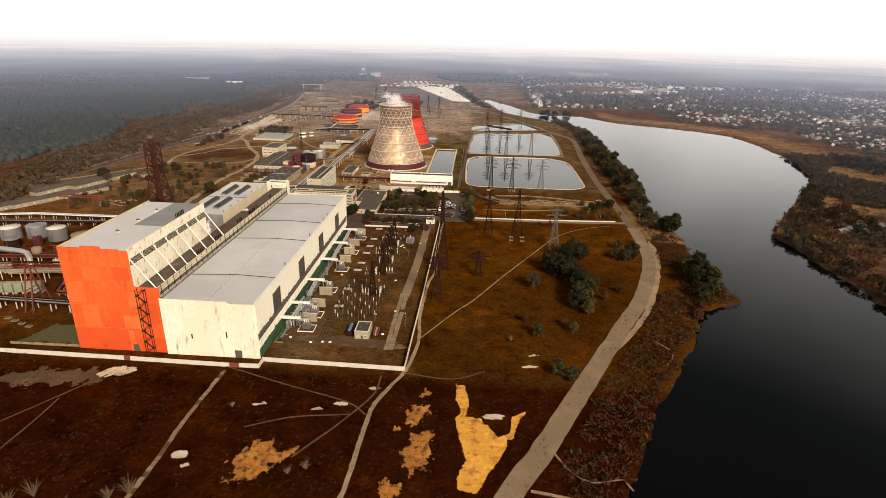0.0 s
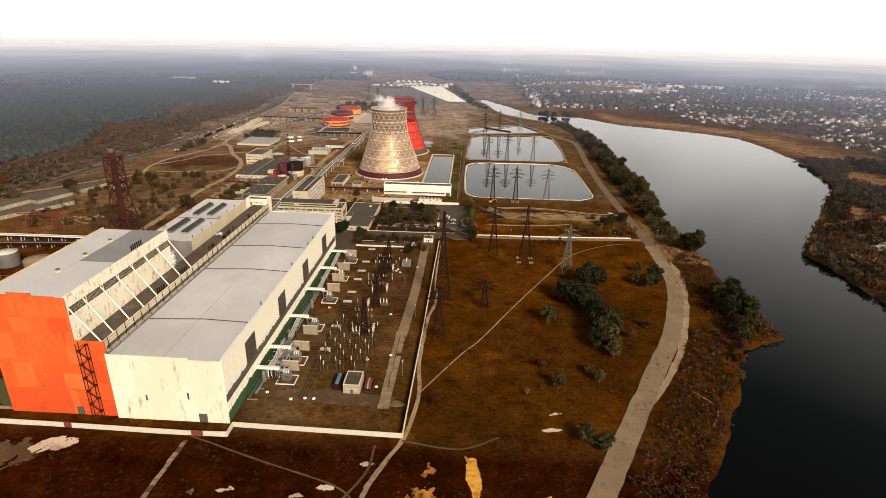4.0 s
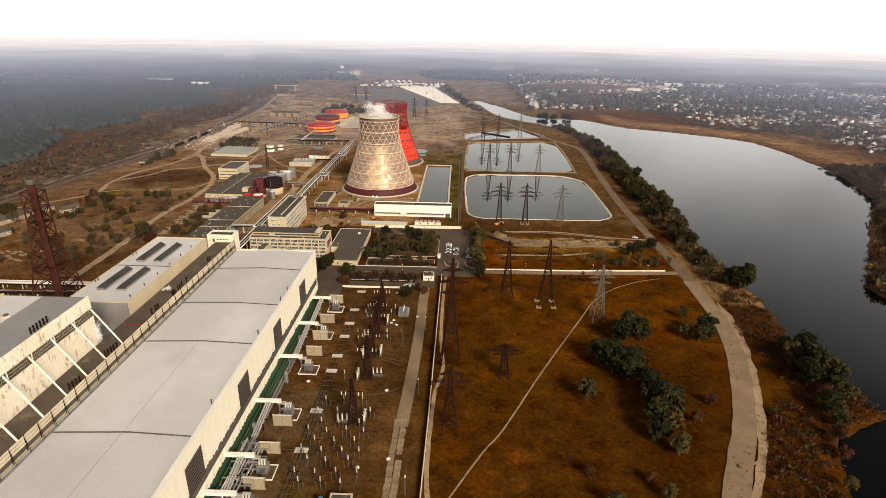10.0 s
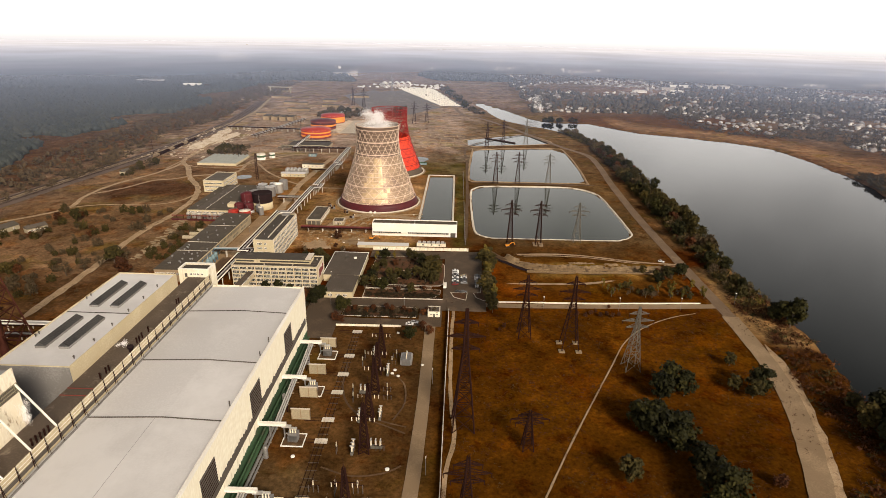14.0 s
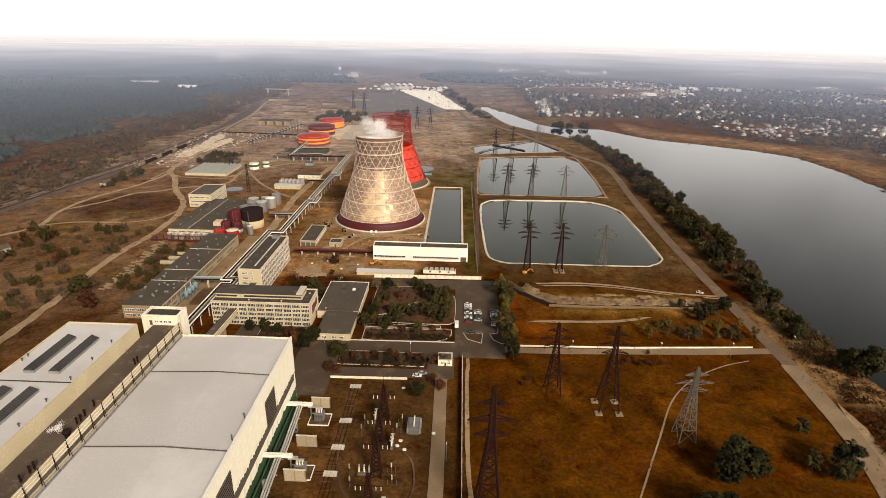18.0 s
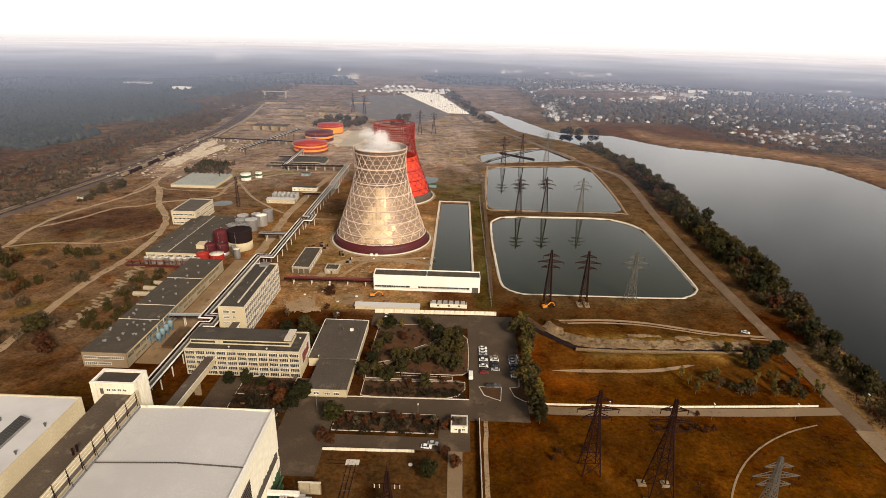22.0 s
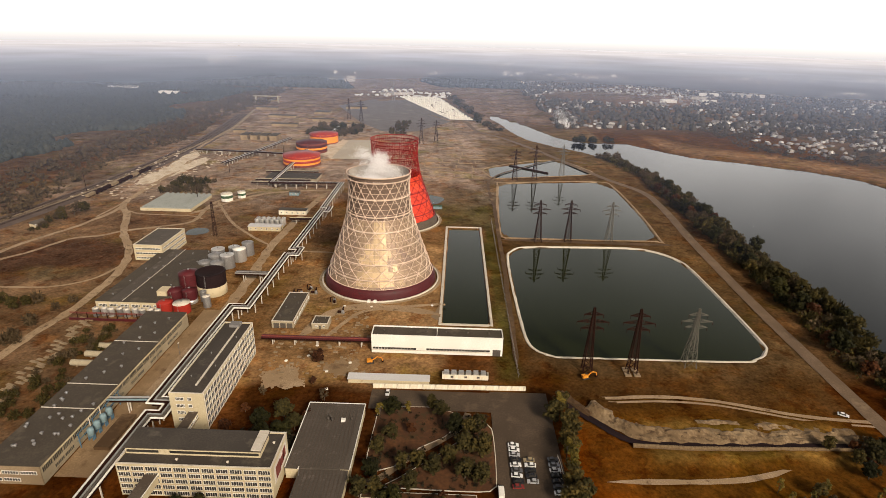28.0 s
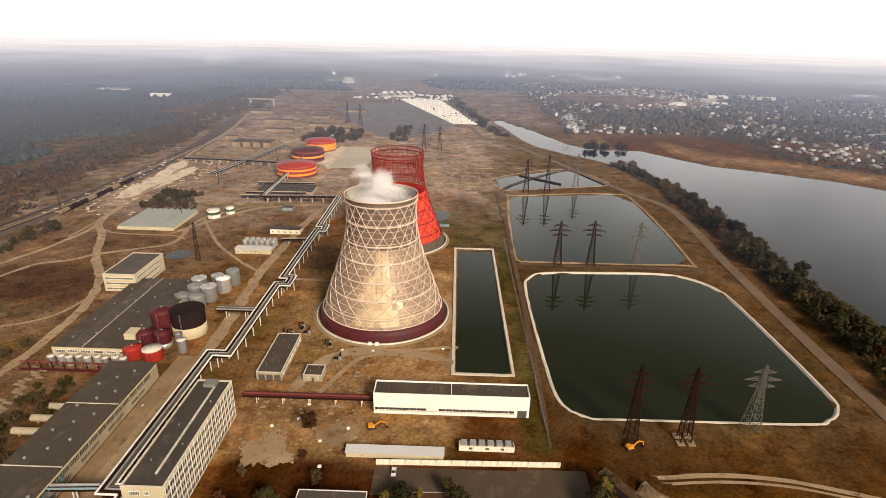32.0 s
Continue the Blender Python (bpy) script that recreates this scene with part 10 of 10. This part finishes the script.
for x, y, w, d, h in ((-1010, 2660, 50, 16, 26), (-950, 2700, 30, 16, 34), (-880, 1760, 70, 26, 10), (-700, 1330, 40, 14, 6), (-430, 2120, 50, 20, 12), (-380, 2150, 24, 16, 16), (700, 1980, 90, 30, 8), (1300, 2150, 120, 30, 9), (1500, 2700, 160, 40, 10), (560, 1900, 50, 20, 7), (380, 3600, 70, 20, 30), (-150, 3700, 80, 20, 34), (80, 3500, 60, 20, 28), (-520, 3400, 90, 20, 30)):
    block("far_block", x, y, w, d, h, "far_wall", "far_roof", "distant pale block on the city edge", group="far blocks", cope="far_wall")
water_sheet("water_far_pond", [(820, 3150), (1010, 3230), (1120, 3560), (1080, 3720), (960, 3500)], 0.25, M["lake"], "far bright pond beyond the village")
strip("far_road", [(-560, 1900), (-300, 1930), (-100, 1960), (100, 1940), (300, 1990), (600, 2010)], 14, 0.2, M["road_pale"], "pale far road", "road", 0.1, 20)
strip("far_road", [(-40, 2400), (120, 2380), (260, 2450), (420, 2440)], 12, 0.2, M["road_pale"], "pale far road", "road", 0.1, 20)
# garage field: rows of pale roofs on a bright lot
bm = B()
bm.faces.new([bm.verts.new(p) for p in ((-220, 1690, 0.1), (-63, 1445, 0.1), (-7, 1432, 0.1), (-90, 1805, 0.1))])
single("garage_lot", bm, M["lot_grey"], "pale gravel lot of a garage colony", "pavement", kind="structure")
bm = B()
bm.faces.new([bm.verts.new(p) for p in ((-295, 1600, 0.08), (-210, 1378, 0.08), (-163, 1300, 0.08), (-111, 1310, 0.08), (-57, 1421, 0.08), (-130, 1555, 0.08), (-240, 1724, 0.08))])
single("grey_lot", bm, M["lot_grey"], "grey ash lot", "pavement", kind="structure")
gar = []
for i in range(26):
    f = i / 25
    y = 1448 + f * 330
    x0, x1 = -58 - f * 122, -14 - f * 70
    k = int((x1 - x0) / 4.4)
    gar += [(x0 + j * 4.4, y + rt.uniform(-0.4, 0.4), 0.1, rt.uniform(3.3, 3.9), rt.uniform(2.2, 2.9)) for j in range(k) if rt.random() < 0.94]
scatter("garages", gar, (hb * np.array((1, 1.5, 1)), hf), M["white_paint"], "rows of small pale garages", "garages")
yard_boxes = fill(110, -290, -60, 1785, 1885, lambda a, b: np.sin(a / 19.0) + np.cos(b / 15.0) > -0.4, (4, 9), (2.5, 4.5))
scatter("yard_sheds", yard_boxes, (hb, hf), M["far_white"], "white sheds and lorries beyond the garages", "sheds")
for k in range(5):
    t = thing("hangar", -228 + k * 16, 1841 + 4 * k, 0, "white arched storage hangar", "hangar", "white hangars")
    bm = B()
    for a, b in zip(range(8), range(1, 9)):
        p, q = math.pi * a / 8, math.pi * b / 8
        bm.faces.new([bm.verts.new(c) for c in ((9 * math.cos(p), -20, 11 * math.sin(p)), (9 * math.cos(q), -20, 11 * math.sin(q)), (9 * math.cos(q), 20, 11 * math.sin(q)), (9 * math.cos(p), 20, 11 * math.sin(p)))])
    part("vault", bm, M["white_paint"], t)
    part("front", prism(B(), [(-9, -20.2), (9, -20.2), (9, -20.0), (-9, -20.0)], 0, 6), M["far_wall"], t)
# field ruins near the red tower: low foundation walls
bm = B()
for i in range(6):
    for j in range(4):
        x0, y0 = -90 + j * 20 + i * 2 + rt.uniform(-2, 2), 1016 + i * 24 + rt.uniform(-2, 2)
        for a in ((x0, x0 + rt.uniform(10, 18), y0, y0 + 1.4), (x0, x0 + 1.4, y0, y0 + rt.uniform(12, 22))):
            if rt.random() < 0.8:
                bx(bm, *a, -0.2, rt.uniform(0.2, 0.6))
single("foundation_walls", bm, M["dirt_track"], "low earth banks of abandoned sludge beds", "foundation", kind="structure")
patch("settling_basin", -253, 819, 8.5, 9, 0.06, M["pond"], "dark rainwater basin beside the laboratory", "water", 5.0, rag=0.2)
pw = patch("settling_basin", -70, 927, 12, 15, 0.06, M["pond"], "small round grey basin near red tower", "water", 3.0, rag=0.1)
gs = thing("green_hut", -63, 899, 0, "small green site hut", "hut")
part("wall", bx(B(), -4, 4, -2, 2, 0, 2.6), M["teal_paint"], gs)
part("roof", bx(B(), -4.2, 4.2, -2.2, 2.2, 2.6, 2.8), M["green_wall"], gs)
single("pond_pipe", rod(B(), (20, 1085, -0.4), (62, 1050, -0.4), 1.2, 8), M["rust_dark"], "dark floating boom across small pond", "pipe")
